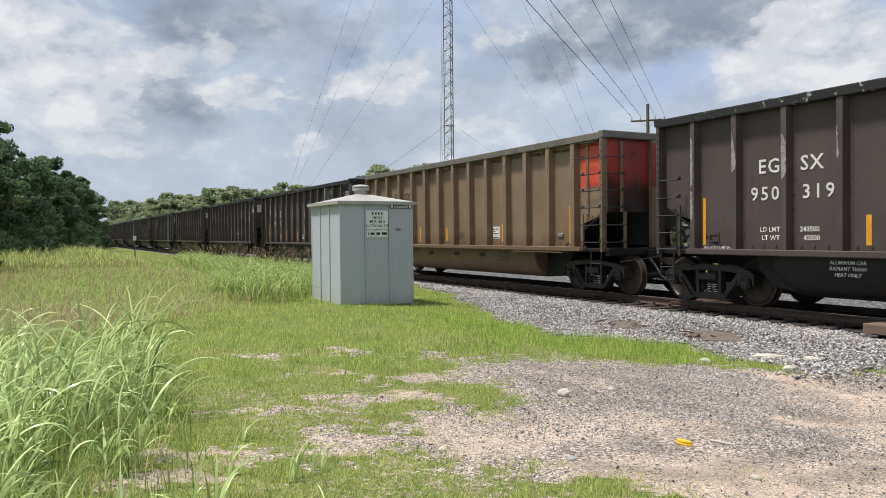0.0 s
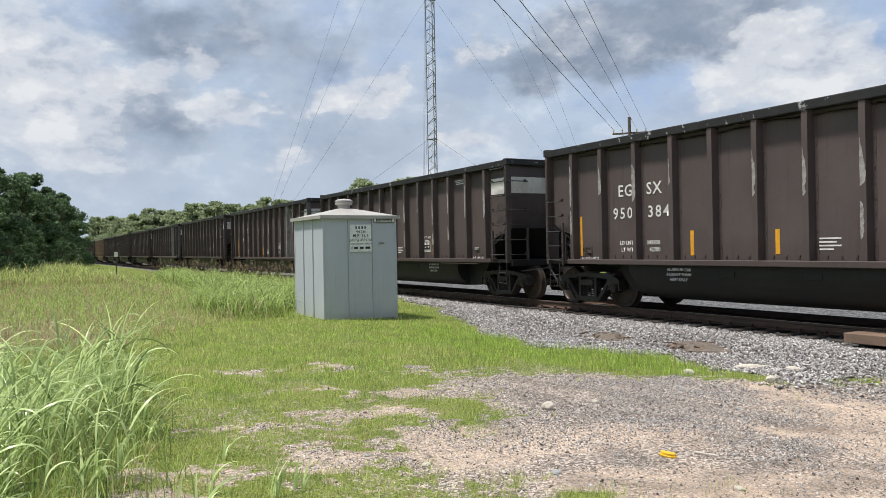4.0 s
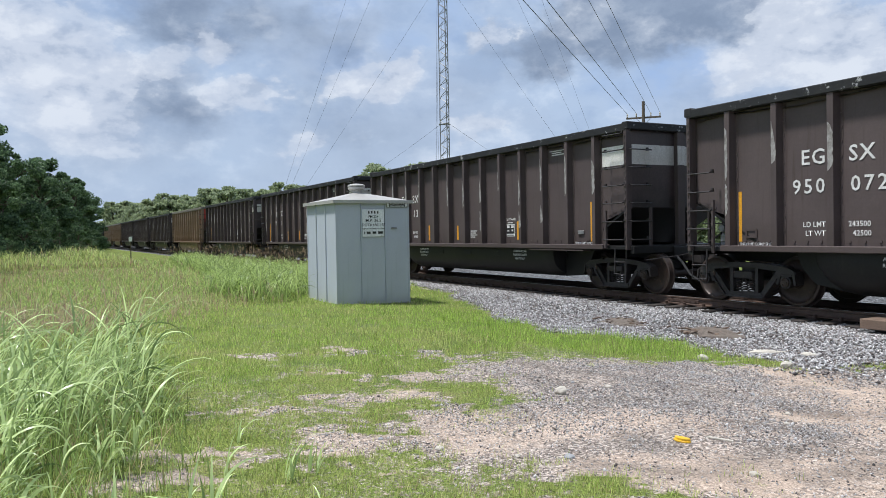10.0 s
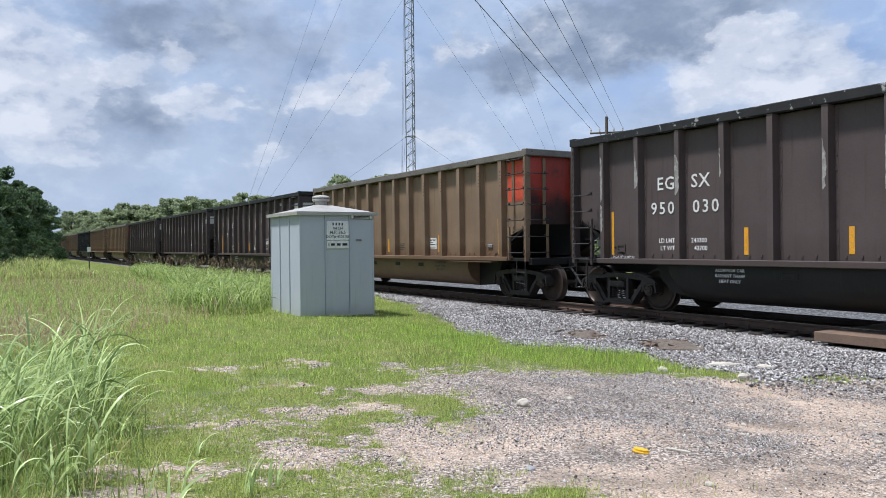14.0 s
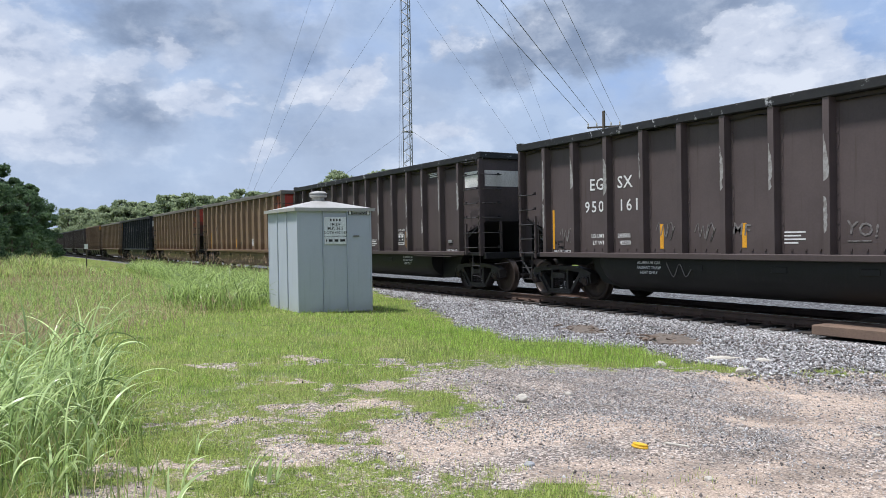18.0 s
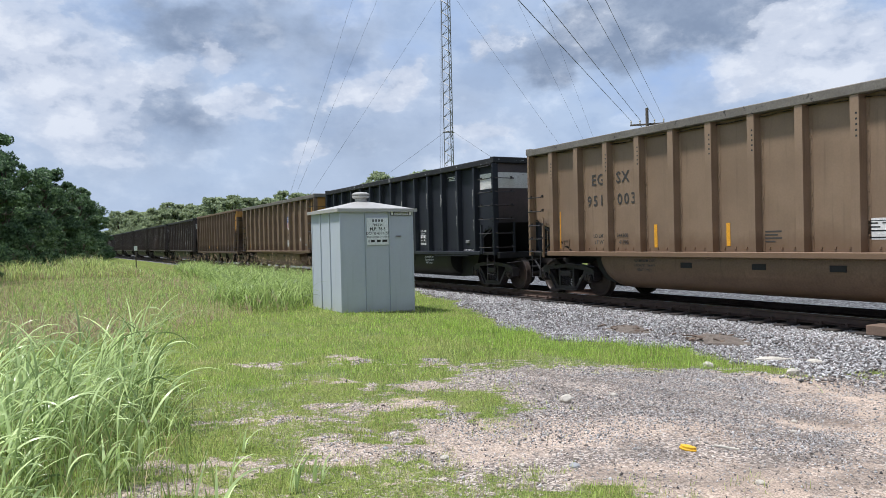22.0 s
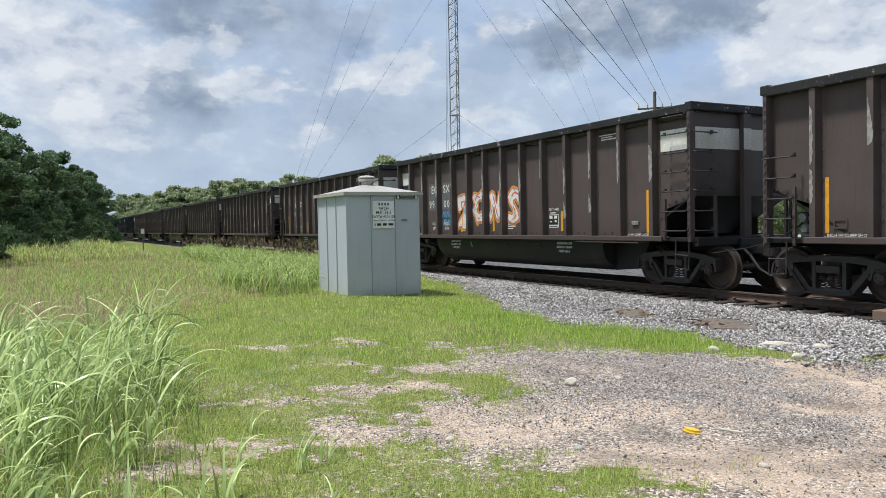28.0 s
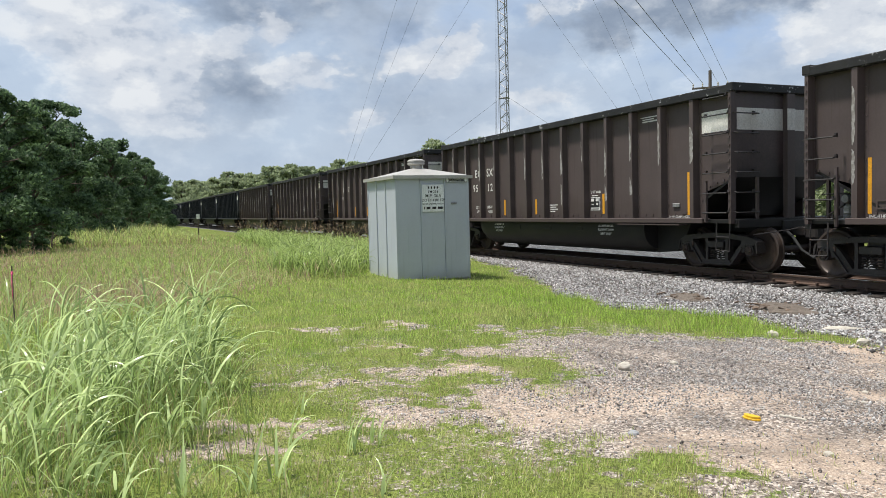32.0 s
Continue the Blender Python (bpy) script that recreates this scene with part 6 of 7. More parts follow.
def build_shed():
    w, h = 1.93, 2.56
    sh = thing("equipment_shed", pose(-17.05, 6.32, float(ground_z(-17.0, 7.0)) - 0.03, 0, 0, 1.5), "grey painted sheet metal equipment shed with a hipped roof and vent", "shed")
    # the origin is the corner seen first; walls run to -x and to +y
    part("body", Shape().box(-w + 0.02, -0.02, 0.02, w - 0.02, 0.0, h - 0.02), SHED, sh)
    me_x = mesh_of("wall_panel", Shape().box(0.0, w / 3 - 0.024, -0.012, 0.02, 0.02, h, 0.005), SHED)
    rib_x = mesh_of("rib", Shape().box(-0.014, 0.014, -0.042, 0.0, 0.02, h, 0.004), SHED)
    for k in range(3):
        for yy, flip in ((0.0, 0), (w, 180)):
            part("wall_panel", me_x, None, sh, at=pose(-w + k * w / 3 + 0.006, yy, 0) if not flip else pose(-w + (k + 1) * w / 3 - 0.006, yy, 0, 0, 0, 180))
        for xx, rz in ((0.0, 90), (-w, -90)):
            part("wall_panel", me_x, None, sh, at=pose(xx, k * w / 3 + 0.006, 0, 0, 0, 90) if rz > 0 else pose(xx, (k + 1) * w / 3 - 0.006, 0, 0, 0, -90))
    for k in (1, 2):
        part("rib", rib_x, None, sh, at=pose(-w + k * w / 3, 0, 0))
        part("rib", rib_x, None, sh, at=pose(0, k * w / 3, 0, 0, 0, 90))
    for x, y in ((0, 0), (0, w), (-w, 0), (-w, w)):
        part("corner_angle", Shape().box(x - 0.025, x + 0.025, y - 0.025, y + 0.025, 0.0, h, 0.006), SHED, sh)
    part("base_angle", Shape().box(-w - 0.02, 0.02, -0.02, w + 0.02, -0.12, 0.03, 0.005), BARE, sh)
    o, zt = 0.09, h + 0.23
    roof = Shape()
    ring = lambda m, z: [(-w - m, -m, z), (m, -m, z), (m, w + m, z), (-w - m, w + m, z)]
    c = w / 2
    roof.rings([ring(o, h - 0.06), ring(o, h + 0.0), [(-c - 0.14, c - 0.14, zt), (-c + 0.14, c - 0.14, zt), (-c + 0.14, c + 0.14, zt), (-c - 0.14, c + 0.14, zt)]])
    part("roof", roof, ROOF, sh, "galvanised hipped roof")
    part("eave_trim", Shape().box(-w - o - 0.01, o + 0.01, -o - 0.012, -o, h - 0.07, h + 0.01).box(o, o + 0.012, -o - 0.01, w + o + 0.01, h - 0.07, h + 0.01), ROOF, sh)
    v = part("roof_vent", Shape().lathe_z([(0.15, zt - 0.03), (0.15, zt + 0.09), (0.20, zt + 0.09), (0.22, zt + 0.11), (0.22, zt + 0.15), (0.19, zt + 0.16), (0.225, zt + 0.17), (0.225, zt + 0.20), (0.16, zt + 0.235), (0.03, zt + 0.25)], 28, -c, c), ROOF, sh, "round turbine vent", True)
    part("vent_box", Shape().box(-c - 0.95, -c - 0.62, c - 0.2, c + 0.1, h + 0.02, h + 0.17, 0.01), ROOF, sh)
    # sign on the face towards the crossing (its normal is +x)
    face = pose(0, 0, 0, 0, 0, 90)
    x = 0.046
    y0, y1, z0, z1 = w / 3 + 0.025, 2 * w / 3 - 0.035, 1.68, 2.345
    sg = part("sign", Shape().box(x - 0.012, x, y0, y1, z0, z1, 0.004), SIGN, sh, "white sign with black lettering")
    yc = (y0 + y1) / 2
    bars([(-0.12, 0, 0.038, 0.062), (-0.04, 0, 0.038, 0.062), (0.04, 0, 0.038, 0.062), (0.12, 0, 0.038, 0.062)], INK, sg, 0, 0, 0, "company_mark").matrix_basis = pose(x + 0.002, yc, 2.272) @ face
    for txt, size, z in (("FM 234", 0.088, 2.165), ("M.P. 36.5", 0.115, 2.068), ("DOT# 430115F", 0.096, 1.962)):
        lettering(txt, size, INK, sg, x + 0.002, yc, z, 1.0, face)
    lettering("GRADE CROSSING HOTLINE", 0.050, INK, sg, x + 0.002, yc, 1.872, 0.92, face)
    bars([(-0.24, 0, 0.022, 0.058), (-0.135, 0, 0.10, 0.058), (0.02, 0, 0.10, 0.058), (0.185, 0, 0.13, 0.058)], INK, sg, 0, 0, 0, "number_bar").matrix_basis = pose(x + 0.002, yc, 1.775) @ face
    pl = part("name_plate", Shape().box(x - 0.012, x, 2 * w / 3 + 0.03, w - 0.03, 2.40, 2.50, 0.003), INK, sh, "small dark plate")
    s = Shape()
    for k in range(3):
        s.box(x, x + 0.002, 2 * w / 3 + 0.12, w - 0.12, 2.415 + 0.03 * k, 2.425 + 0.03 * k)
    s.box(x, x + 0.002, 2 * w / 3 + 0.04, 2 * w / 3 + 0.10, 2.41, 2.49).box(x, x + 0.002, w - 0.10, w - 0.04, 2.41, 2.49)
    part("plate_writing", s, SIGN, pl)
    part("hasp", Shape().box(x - 0.02, x + 0.006, 1.45, 1.60, 1.86, 1.90, 0.005), BARE, sh)


build_shed()

# ---- tower, poles and wires ----


def wire(name, a, b, r, label, sag=0.0, group="", cat="wire", n=14):
    a, b = Vector(a), Vector(b)
    pts = []
    for k in range(n + 1):
        u = k / n
        p = a.lerp(b, u)
        p.z -= sag * 4 * u * (1 - u)
        pts.append(p[:])
    return tagged(part(name, Shape().tube(pts, r, 5), WIRE), label, cat, group)


TX, TY = -70.1, 38.5


def build_tower():
    top, base = 58.0, -0.2
    t = thing("radio_mast", pose(TX, TY, base, 0, 0, 17), "tall grey lattice radio mast held by guy wires", "radio mast")
    r = 0.56
    corners = [(r * math.cos(radians(90 + 120 * k)), r * math.sin(radians(90 + 120 * k))) for k in range(3)]
    for x, y in corners:
        part("leg", Shape().tube([(x, y, 0), (x, y, top)], 0.045, 6), TOWER, t)
    h = 0.62
    for k in range(3):
        (x0, y0), (x1, y1) = corners[k], corners[(k + 1) % 3]
        s = Shape()
        z, flip = 0.0, k % 2
        while z < top - h:
            a, b = ((x0, y0), (x1, y1)) if flip else ((x1, y1), (x0, y0))
            s.tube([(*a, z), (*b, z + h)], 0.030, 4)
            z, flip = z + h, 1 - flip
        tagged(part("lacing", s, TOWER, t), kind="stuff")
    for z in (13.3, 28.2, 43.0, 55.0):
        s = Shape()
        for k in range(3):
            s.tube([(corners[k][0] * 1.25, corners[k][1] * 1.25, z), (corners[(k + 1) % 3][0] * 1.25, corners[(k + 1) % 3][1] * 1.25, z)], 0.05, 5)
        part("guy_ring", s, TOWER, t)
    u = math.atan2(-TY, -TX)
    for k, off in enumerate((0.02, 2.0944, -2.0944)):
        ax, ay = TX + 26 * math.cos(u + off), TY + 26 * math.sin(u + off)
        if k == 0:
            ax, ay = ax - 0.7, ay - 1.2
        tagged(part("guy_anchor", Shape().box(ax - 0.4, ax + 0.4, ay - 0.4, ay + 0.4, -0.4, 0.4, 0.05), PALE), "concrete guy anchor block", "anchor", "guy anchors")
        for z in (13.1, 28.0, 42.8, 54.8):
            wire("guy_wire", (TX + 0.6 * math.cos(u + off), TY + 0.6 * math.sin(u + off), z), (ax, ay, 0.3), 0.012 if z < 20 else 0.010, "thin steel guy wire of the mast", 0.25, "guy wires of the mast")


build_tower()


def utility_pole(x, y, z0, h, turn, arm=2.5):
    p = thing("utility_pole", pose(x, y, z0, 0, 0, turn), "weathered wooden utility pole with one crossarm", "utility pole", "utility poles")
    part("pole", Shape().tube([(0, 0, -0.5), (0, 0, h * 0.5), (0, 0, h)], 0.16, 10, 0.11), POLE, p, smooth=True)
    part("crossarm", Shape().box(-arm / 2, arm / 2, 0.10, 0.20, h - 1.25, h - 1.12, 0.01), POLE, p)
    part("brace", Shape().tube([(-0.55, 0.16, h - 1.2), (0, 0.13, h - 1.75)], 0.015, 4).tube([(0.55, 0.16, h - 1.2), (0, 0.13, h - 1.75)], 0.015, 4), TOWER, p)
    for k in (-1, -0.45, 0.45, 1):
        part("insulator", Shape().lathe_z([(0.03, h - 1.12), (0.06, h - 1.05), (0.04, h - 0.98), (0.06, h - 0.92), (0.03, h - 0.84)], 10, k * (arm / 2 - 0.08), 0.15), PALE, p)
    return p


def build_wires():
    px, py, zb = -42.0, 39.8, -0.25
    utility_pole(px, py, zb, 11.3, 43.0)
    a = radians(43.0)
    eye = Vector((0, 0, 1.6))
    ends = []
    for off, way in ((-1.17, (-0.787, 0.543, 0.293)), (-0.50, (-0.770, 0.567, 0.292)), (0.50, (-0.739, 0.609, 0.289)), (1.17, (-0.725, 0.626, 0.287))):
        p = Vector((px + off * math.cos(a), py + off * math.sin(a), zb + 11.3 - 0.86))
        w = Vector(way)
        q = eye + w * ((9.9 - 1.6) / w.z)
        e = p + (q - p) * 1.95
        ends.append(e)
        wire("power_line", p, e, 0.015 if off < 0 else 0.010, "dark overhead power line above the track", 0.0, "power lines", "power line", 8)
    m = sum(ends, Vector()) / 4
    utility_pole(m.x, m.y, 0.0, m.z + 0.86, 43.0, 3.4)


build_wires()

# ---- trees ----


def leaf_cloud(rs, centres, radii, per, size, flat=0.75):
    """Leaf quads scattered through lumps; more of them near each lump's skin."""
    n = len(centres) * per
    which = np.repeat(np.arange(len(centres)), per)
    d = rs.normal(size=(n, 3))
    d /= np.linalg.norm(d, axis=1, keepdims=True)
    rad = radii[which] * (0.45 + 0.62 * rs.rand(n) ** 0.45)
    c = centres[which] + d * rad[:, None] * np.array([1, 1, flat])
    a = rs.normal(size=(n, 3))
    a /= np.linalg.norm(a, axis=1, keepdims=True)
    b = np.cross(a, d + 0.6 * rs.normal(size=(n, 3)))
    b /= np.linalg.norm(b, axis=1, keepdims=True) + 1e-9
    s = size * rs.uniform(0.55, 1.35, n)[:, None]
    v = np.stack([c - a * s - b * s * 0.15, c + b * s * 0.55, c + a * s, c - b * s * 0.55], 1)
    f = np.arange(n * 4).reshape(-1, 4)
    return v.reshape(-1, 3), f


def tree(name, seed, height, spread, label, leaf, boughs=13, sprays=9, per=190, size=0.12, low=0.16, cat="tree"):
    """A trunk with limbs to heavy boughs; each bough carries sprays of leaves, with gaps of shade between the boughs."""
    rs = np.random.RandomState(seed)
    t = thing(name, Matrix(), label, cat)
    s = Shape()
    lean = rs.uniform(-0.4, 0.4, 2)
    knots = [(0, 0, -0.3), (lean[0] * 0.2, lean[1] * 0.2, height * 0.25), (lean[0] * 0.6, lean[1] * 0.6, height * 0.5), (lean[0], lean[1], height * 0.8)]
    s.tube(knots, height * 0.026, 8, height * 0.008)
    cen, rad = [], []
    a = rs.rand() * 6.283
    for k in range(boughs):
        u = k / (boughs - 1)
        z = height * (low + (0.86 - low) * u ** 0.9)
        prof = math.sin(math.pi * min(1, u * 0.74 + 0.22)) ** 0.6
        r = spread * prof * rs.uniform(0.45, 0.85)
        a += 2.4 + rs.uniform(-0.5, 0.5)
        b = Vector((lean[0] * u + r * math.cos(a), lean[1] * u + r * math.sin(a), z))
        big = height * rs.uniform(0.10, 0.16) * (1.15 - 0.45 * u)
        z0 = min(z * 0.7, height * 0.66)
        s.tube([(lean[0] * z0 / height, lean[1] * z0 / height, z0), (b.x * 0.5, b.y * 0.5, z0 * 0.4 + z * 0.6), b[:]], height * 0.009, 5, 0.02)
        for i in range(sprays):
            d = Vector(rs.normal(size=3)).normalized()
            d.z = abs(d.z) * 0.9 - 0.25
            q = b + Vector((d.x * big * 1.15, d.y * big * 1.15, d.z * big)) * rs.uniform(0.55, 1.1)
            cen.append(q[:])
            rad.append(big * rs.uniform(0.28, 0.52))
            if i % 3 == 0:
                s.tube([b[:], q[:]], height * 0.003, 4, 0.008)
    part("trunk", s, BARK, t, "brown trunk and limbs")
    v, f = leaf_cloud(rs, np.array(cen), np.array(rad), per, size)
    part("crown", big_mesh("crown", v, f, [leaf]), None, t, "uneven crown of green leaves")
    return t


def build_trees():
    rnd = random.Random(21)
    kinds = [tree("tree", s, 9.0, sp, "broad leafy green tree in a row along the railway", LEAF, 17, 12, 150, 0.10, 0.10) for s, sp in ((3, 3.2), (4, 2.7), (5, 3.6))]
    bush = [tree("bush", s, 2.6, 1.7, "dense green bush at the foot of the trees", LEAF, 8, 8, 70, 0.085, 0.12, "bush") for s in (7, 8)]
    far = [tree("tree", s, 11.0, 4.2, "distant green tree in a belt of woods", LEAF_HAZED, 15, 15, 36, 0.25, 0.06) for s in (11, 12, 13)]
    used = set()

    def plant(pool, x, y, scale, k, z=None):
        ob = pool[k % len(pool)]
        m = pose(x, y, float(ground_z(x, y)) - 0.1, 0, 0, rnd.uniform(0, 360)) @ Matrix.Scale(scale, 4)
        if ob.name in used:
            copy_thing(ob, m)
        else:
            used.add(ob.name)
            ob.matrix_world = m
    row = [(-41.5, -5.4, 0.98), (-50, -9, 1.08), (-57, -4.6, 1.08), (-63, -2.2, 1.04), (-70, -5.0, 1.30), (-77, 0.2, 1.02), (-86, -2.5, 1.16), (-93, 1.6, 0.98), (-104, 4.4, 1.04),
           (-46, -14, 1.2), (-60, -13, 1.25), (-76, -9, 1.3), (-96, -6, 1.3), (-116, 4.2, 1.0), (-130, 6.0, 1.0), (-36, -13, 1.0), (-145, 6.5, 1.05), (-33, -9.0, 0.85)]
    for k, (x, y, s) in enumerate(row):
        plant(kinds, x, y, s, k)
    low = [(-44, -2.8, 0.8), (-48, -4.2, 1.1), (-54, -1.8, 0.9), (-60, -0.4, 1.0), (-66, 0.8, 1.1), (-73, 1.8, 1.0), (-80, 3.2, 1.1), (-88, 3.6, 1.2), (-97, 5.6, 1.1), (-105, 7.0, 0.9),
           (-112, 7.4, 1.1), (-122, 7.8, 1.2), (-39, -3.2, 0.7), (-36, -6, 0.9), (-52, -3.2, 1.2), (-70, -0.2, 1.3), (-34, -7.2, 1.0), (-38, -6.2, 1.2), (-42, -4.9, 1.1), (-45, -4.4, 1.2), (-31, -7.8, 0.9)]
    for k, (x, y, s) in enumerate(low):
        plant(bush, x, y, s, k)
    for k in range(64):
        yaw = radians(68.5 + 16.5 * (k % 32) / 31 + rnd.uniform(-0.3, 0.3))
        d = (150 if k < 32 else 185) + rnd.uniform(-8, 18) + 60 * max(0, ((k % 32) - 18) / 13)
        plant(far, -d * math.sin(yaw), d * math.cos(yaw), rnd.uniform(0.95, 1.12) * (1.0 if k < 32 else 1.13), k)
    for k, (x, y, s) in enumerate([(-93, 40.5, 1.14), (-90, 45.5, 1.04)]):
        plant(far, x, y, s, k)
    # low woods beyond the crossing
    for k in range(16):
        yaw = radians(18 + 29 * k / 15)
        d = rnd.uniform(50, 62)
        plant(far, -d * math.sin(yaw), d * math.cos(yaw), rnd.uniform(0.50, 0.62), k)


build_trees()

# ---- grass ----


def blades(rs, x, y, z, length, width, bend, segs, tilt=0.25, mats=1, heading=None, roll=None):
    """Arching blades as strips; returns vertices and quads."""
    n = len(x)
    a = rs.rand(n) * 6.283 if heading is None else heading
    dx, dy = np.cos(a), np.sin(a)
    th = rs.rand(n) * tilt
    px, pz = np.zeros(n), np.zeros(n)
    tw = rs.uniform(-0.7, 0.7, n)
    wx, wy = -dy * np.cos(tw) + dx * np.sin(tw), dx * np.cos(tw) + dy * np.sin(tw)
    rows = []
    for k in range(segs + 1):
        u = k / segs
        w = width * (1 - u ** 1.6) * (0.55 + 0.45 * min(1, u * 4)) + width * 0.04
        c = np.stack([x + dx * px, y + dy * px, z + pz], -1)
        side = np.stack([wx * w / 2, wy * w / 2, np.zeros(n)], -1)
        if roll is not None:
            up = np.stack([-dx * np.cos(th), -dy * np.cos(th), np.sin(th)], -1)
            lie = np.stack([-dy, dx, np.zeros(n)], -1)
            turn = roll * (0.25 + 0.75 * u)
            side = (lie * np.cos(turn)[:, None] + up * np.sin(turn)[:, None]) * np.reshape(np.broadcast_to(w, n), (n, 1)) / 2
        rows += [c - side, c + side]
        step_l = length / segs
        px = px + np.sin(th) * step_l
        pz = pz + np.cos(th) * step_l
        th = th + bend / segs * (0.4 + 1.2 * u)
    v = np.stack(rows, 1)
    m = 2 * (segs + 1)
    q = np.array([(2 * k, 2 * k + 1, 2 * k + 3, 2 * k + 2) for k in range(segs)])
    f = (q[None] + m * np.arange(n)[:, None, None]).reshape(-1, 4)
    return v.reshape(-1, 3), f


def fine_z(x, y):
    return ground_z(x, y) + (soft_noise(x, y, 0.9) - 0.5) * 0.05 + (soft_noise(x, y, 0.22) - 0.5) * 0.022


def fan(rs, n, d0, d1, a0, a1):
    """Places round the lot, denser close by."""
    d = d0 * (d1 / d0) ** rs.rand(n)
    a = np.radians(rs.uniform(a0, a1, n))
    return -d * np.sin(a), d * np.cos(a), d


def build_grass():
    rs = np.random.RandomState(31)
    x, y, d = fan(rs, 620000, 3.0, 30.0, 22, 104)
    g, s = cover(x, y)
    clump = soft_noise(x, y, 0.12) * 0.6 + soft_noise(x, y, 0.5) * 0.4
    thin = step(0.25, 0.75, soft_noise(x + 9, y, 0.35) * 0.55 + soft_noise(x, y + 7, 1.1) * 0.45 + 0.30 * step(7.5, 10.0, -x) + 0.25 * step(6.2, 7.2, y))
    ok = (rs.rand(len(x)) < g * (0.45 + 0.55 * thin) * (0.10 + 1.6 * np.clip(clump - 0.22, 0, 1)) * (0.62 + 0.38 * step(9.0, 6.0, d))) & (y < 11.3)
    x, y, d = x[ok], y[ok], d[ok]
    lush = step(0.9, 0.1, np.abs(signed(BALLAST_EDGE, x, y) - 0.9)) * (x > -14) + step(7.0, 9.0, -x) * 0.6
    lush = np.clip(lush, 0, 1.2) + 0.5 * step(0.3, 1.2, signed(BARE_EDGE, x, y)) * step(4.6, 5.6, y) * (x > -12)
    L = rs.uniform(0.025, 0.080, len(x)) * (1 + 1.1 * lush)
    v, f = blades(rs, x, y, fine_z(x, y) - 0.01, L, 0.0030 + 0.00040 * d, rs.uniform(0.2, 1.6, len(x)), 2, 0.7)
    dry = rs.rand(len(x)) < 0.09 + 0.30 * step(0.45, 0.75, soft_noise(x, y, 0.6)) * step(11.0, 7.0, -x) * (1 - np.clip(lush, 0, 1))
    green = rs.rand(len(x)) < 0.12 + 0.85 * np.clip(lush, 0, 1) * step(0.2, 0.6, soft_noise(x + 2, y + 5, 0.7) + 0.3 * (y > 6.0))
    tagged(new("short_grass", big_mesh("short_grass", v, f, [GRASS, DRYGRASS, LUSH], np.repeat(np.where(dry & ~green, 1, np.where(green, 2, 0)), 2))), "short bright green grass with straw patches", "grass", kind="stuff")
    # weedy field behind, knee high with reddish seed stems
    x, y, d = fan(rs, 150000, 9.0, 60.0, 62, 104)
    g, s = cover(x, y)
    field = step(0.0, 3.5, -x - 12.5 - 0.9 * np.clip(y, -2, 8)) * g
    ok = (rs.rand(len(x)) < field * (0.35 + 0.65 * soft_noise(x, y, 1.1))) & (y < 10.6) & ~((x > -19.4) & (y > 5.2))
    x, y, d = x[ok], y[ok], d[ok]
    L = rs.uniform(0.10, 0.30, len(x)) * (0.7 + 0.7 * soft_noise(x, y, 1.6))
    v, f = blades(rs, x, y, fine_z(x, y), L, 0.0045 + 0.00035 * d, rs.uniform(0.4, 2.2, len(x)), 3, 0.9)
    dry = rs.rand(len(x)) < 0.10 + 0.28 * step(0.45, 0.65, soft_noise(x + 40, y, 3.0)) * (y < 4.5)
    tagged(new("weedy_field", big_mesh("weedy_field", v, f, [GRASS, DRYGRASS, WEED], np.repeat(np.where(dry, 1, np.where(rs.rand(len(x)) < 0.82, 2, 0)), 3))), "knee-high weeds and dry stems in a rough field", "grass", kind="stuff")
    # tall leafy band towards the track
    x, y = rs.uniform(-60, -17.5, 46000), rs.uniform(2.5, 10.4, 46000)
    mid = 3.9 + (-x - 17.5) * 0.13 + (soft_noise(x, y, 2.0) - 0.5) * 1.6
    ok = (y > mid) & ~((x > -19.3) & (y > 5.6)) & (-x > 2.55 * y) & (rs.rand(len(x)) < np.clip(28 / -x, 0, 1)) & (y < 9.9 + (soft_noise(x, y, 1.0) - 0.5))
    x, y = x[ok], y[ok]
    L = rs.uniform(0.40, 0.98, len(x))
    v, f = blades(rs, x, y, fine_z(x, y) + rs.uniform(0, 0.25, len(x)), L, rs.uniform(0.012, 0.026, len(x)) + 0.0003 * -x, rs.uniform(1.4, 3.2, len(x)), 6, 0.6, roll=rs.normal(0, 0.8, len(x)))
    tagged(new("tall_grass_band", big_mesh("tall_grass_band", v, f, [WEED])), "tall arching green grass in front of the ballast", "tall grass", kind="stuff")
    # higher stand of weeds near the foot of the trees
    x, y = rs.uniform(-66, -44, 9000), rs.uniform(-3.4, 5.0, 9000)
    ok = soft_noise(x, y, 3.0) > 0.25
    x, y = x[ok], y[ok]
    heap = step(44.0, 52.0, -x) * step(-3.4, -1.5, y) * (1 - step(3.0, 5.2, y))
    L = rs.uniform(0.35, 0.75, len(x)) + 0.85 * heap * rs.uniform(0.4, 1, len(x))
    v, f = blades(rs, x, y, fine_z(x, y), L, rs.uniform(0.025, 0.045, len(x)), rs.uniform(0.8, 2.6, len(x)), 4, 0.6)
    tagged(new("weed_stand", big_mesh("weed_stand", v, f, [GRASS, WEED, SEED], np.repeat(np.where(rs.rand(len(x)) < 0.12, 2, np.where(rs.rand(len(x)) < 0.5, 1, 0)), 4))), "high yellow-green weeds before the trees", "weeds", kind="stuff")
    # seed stems: a tall dense fringe by the ballast, lower reddish ones over the field
    x, y, d = fan(rs, 13000, 11.0, 62.0, 64, 103)
    fringe = step(7.2, 8.6, y)
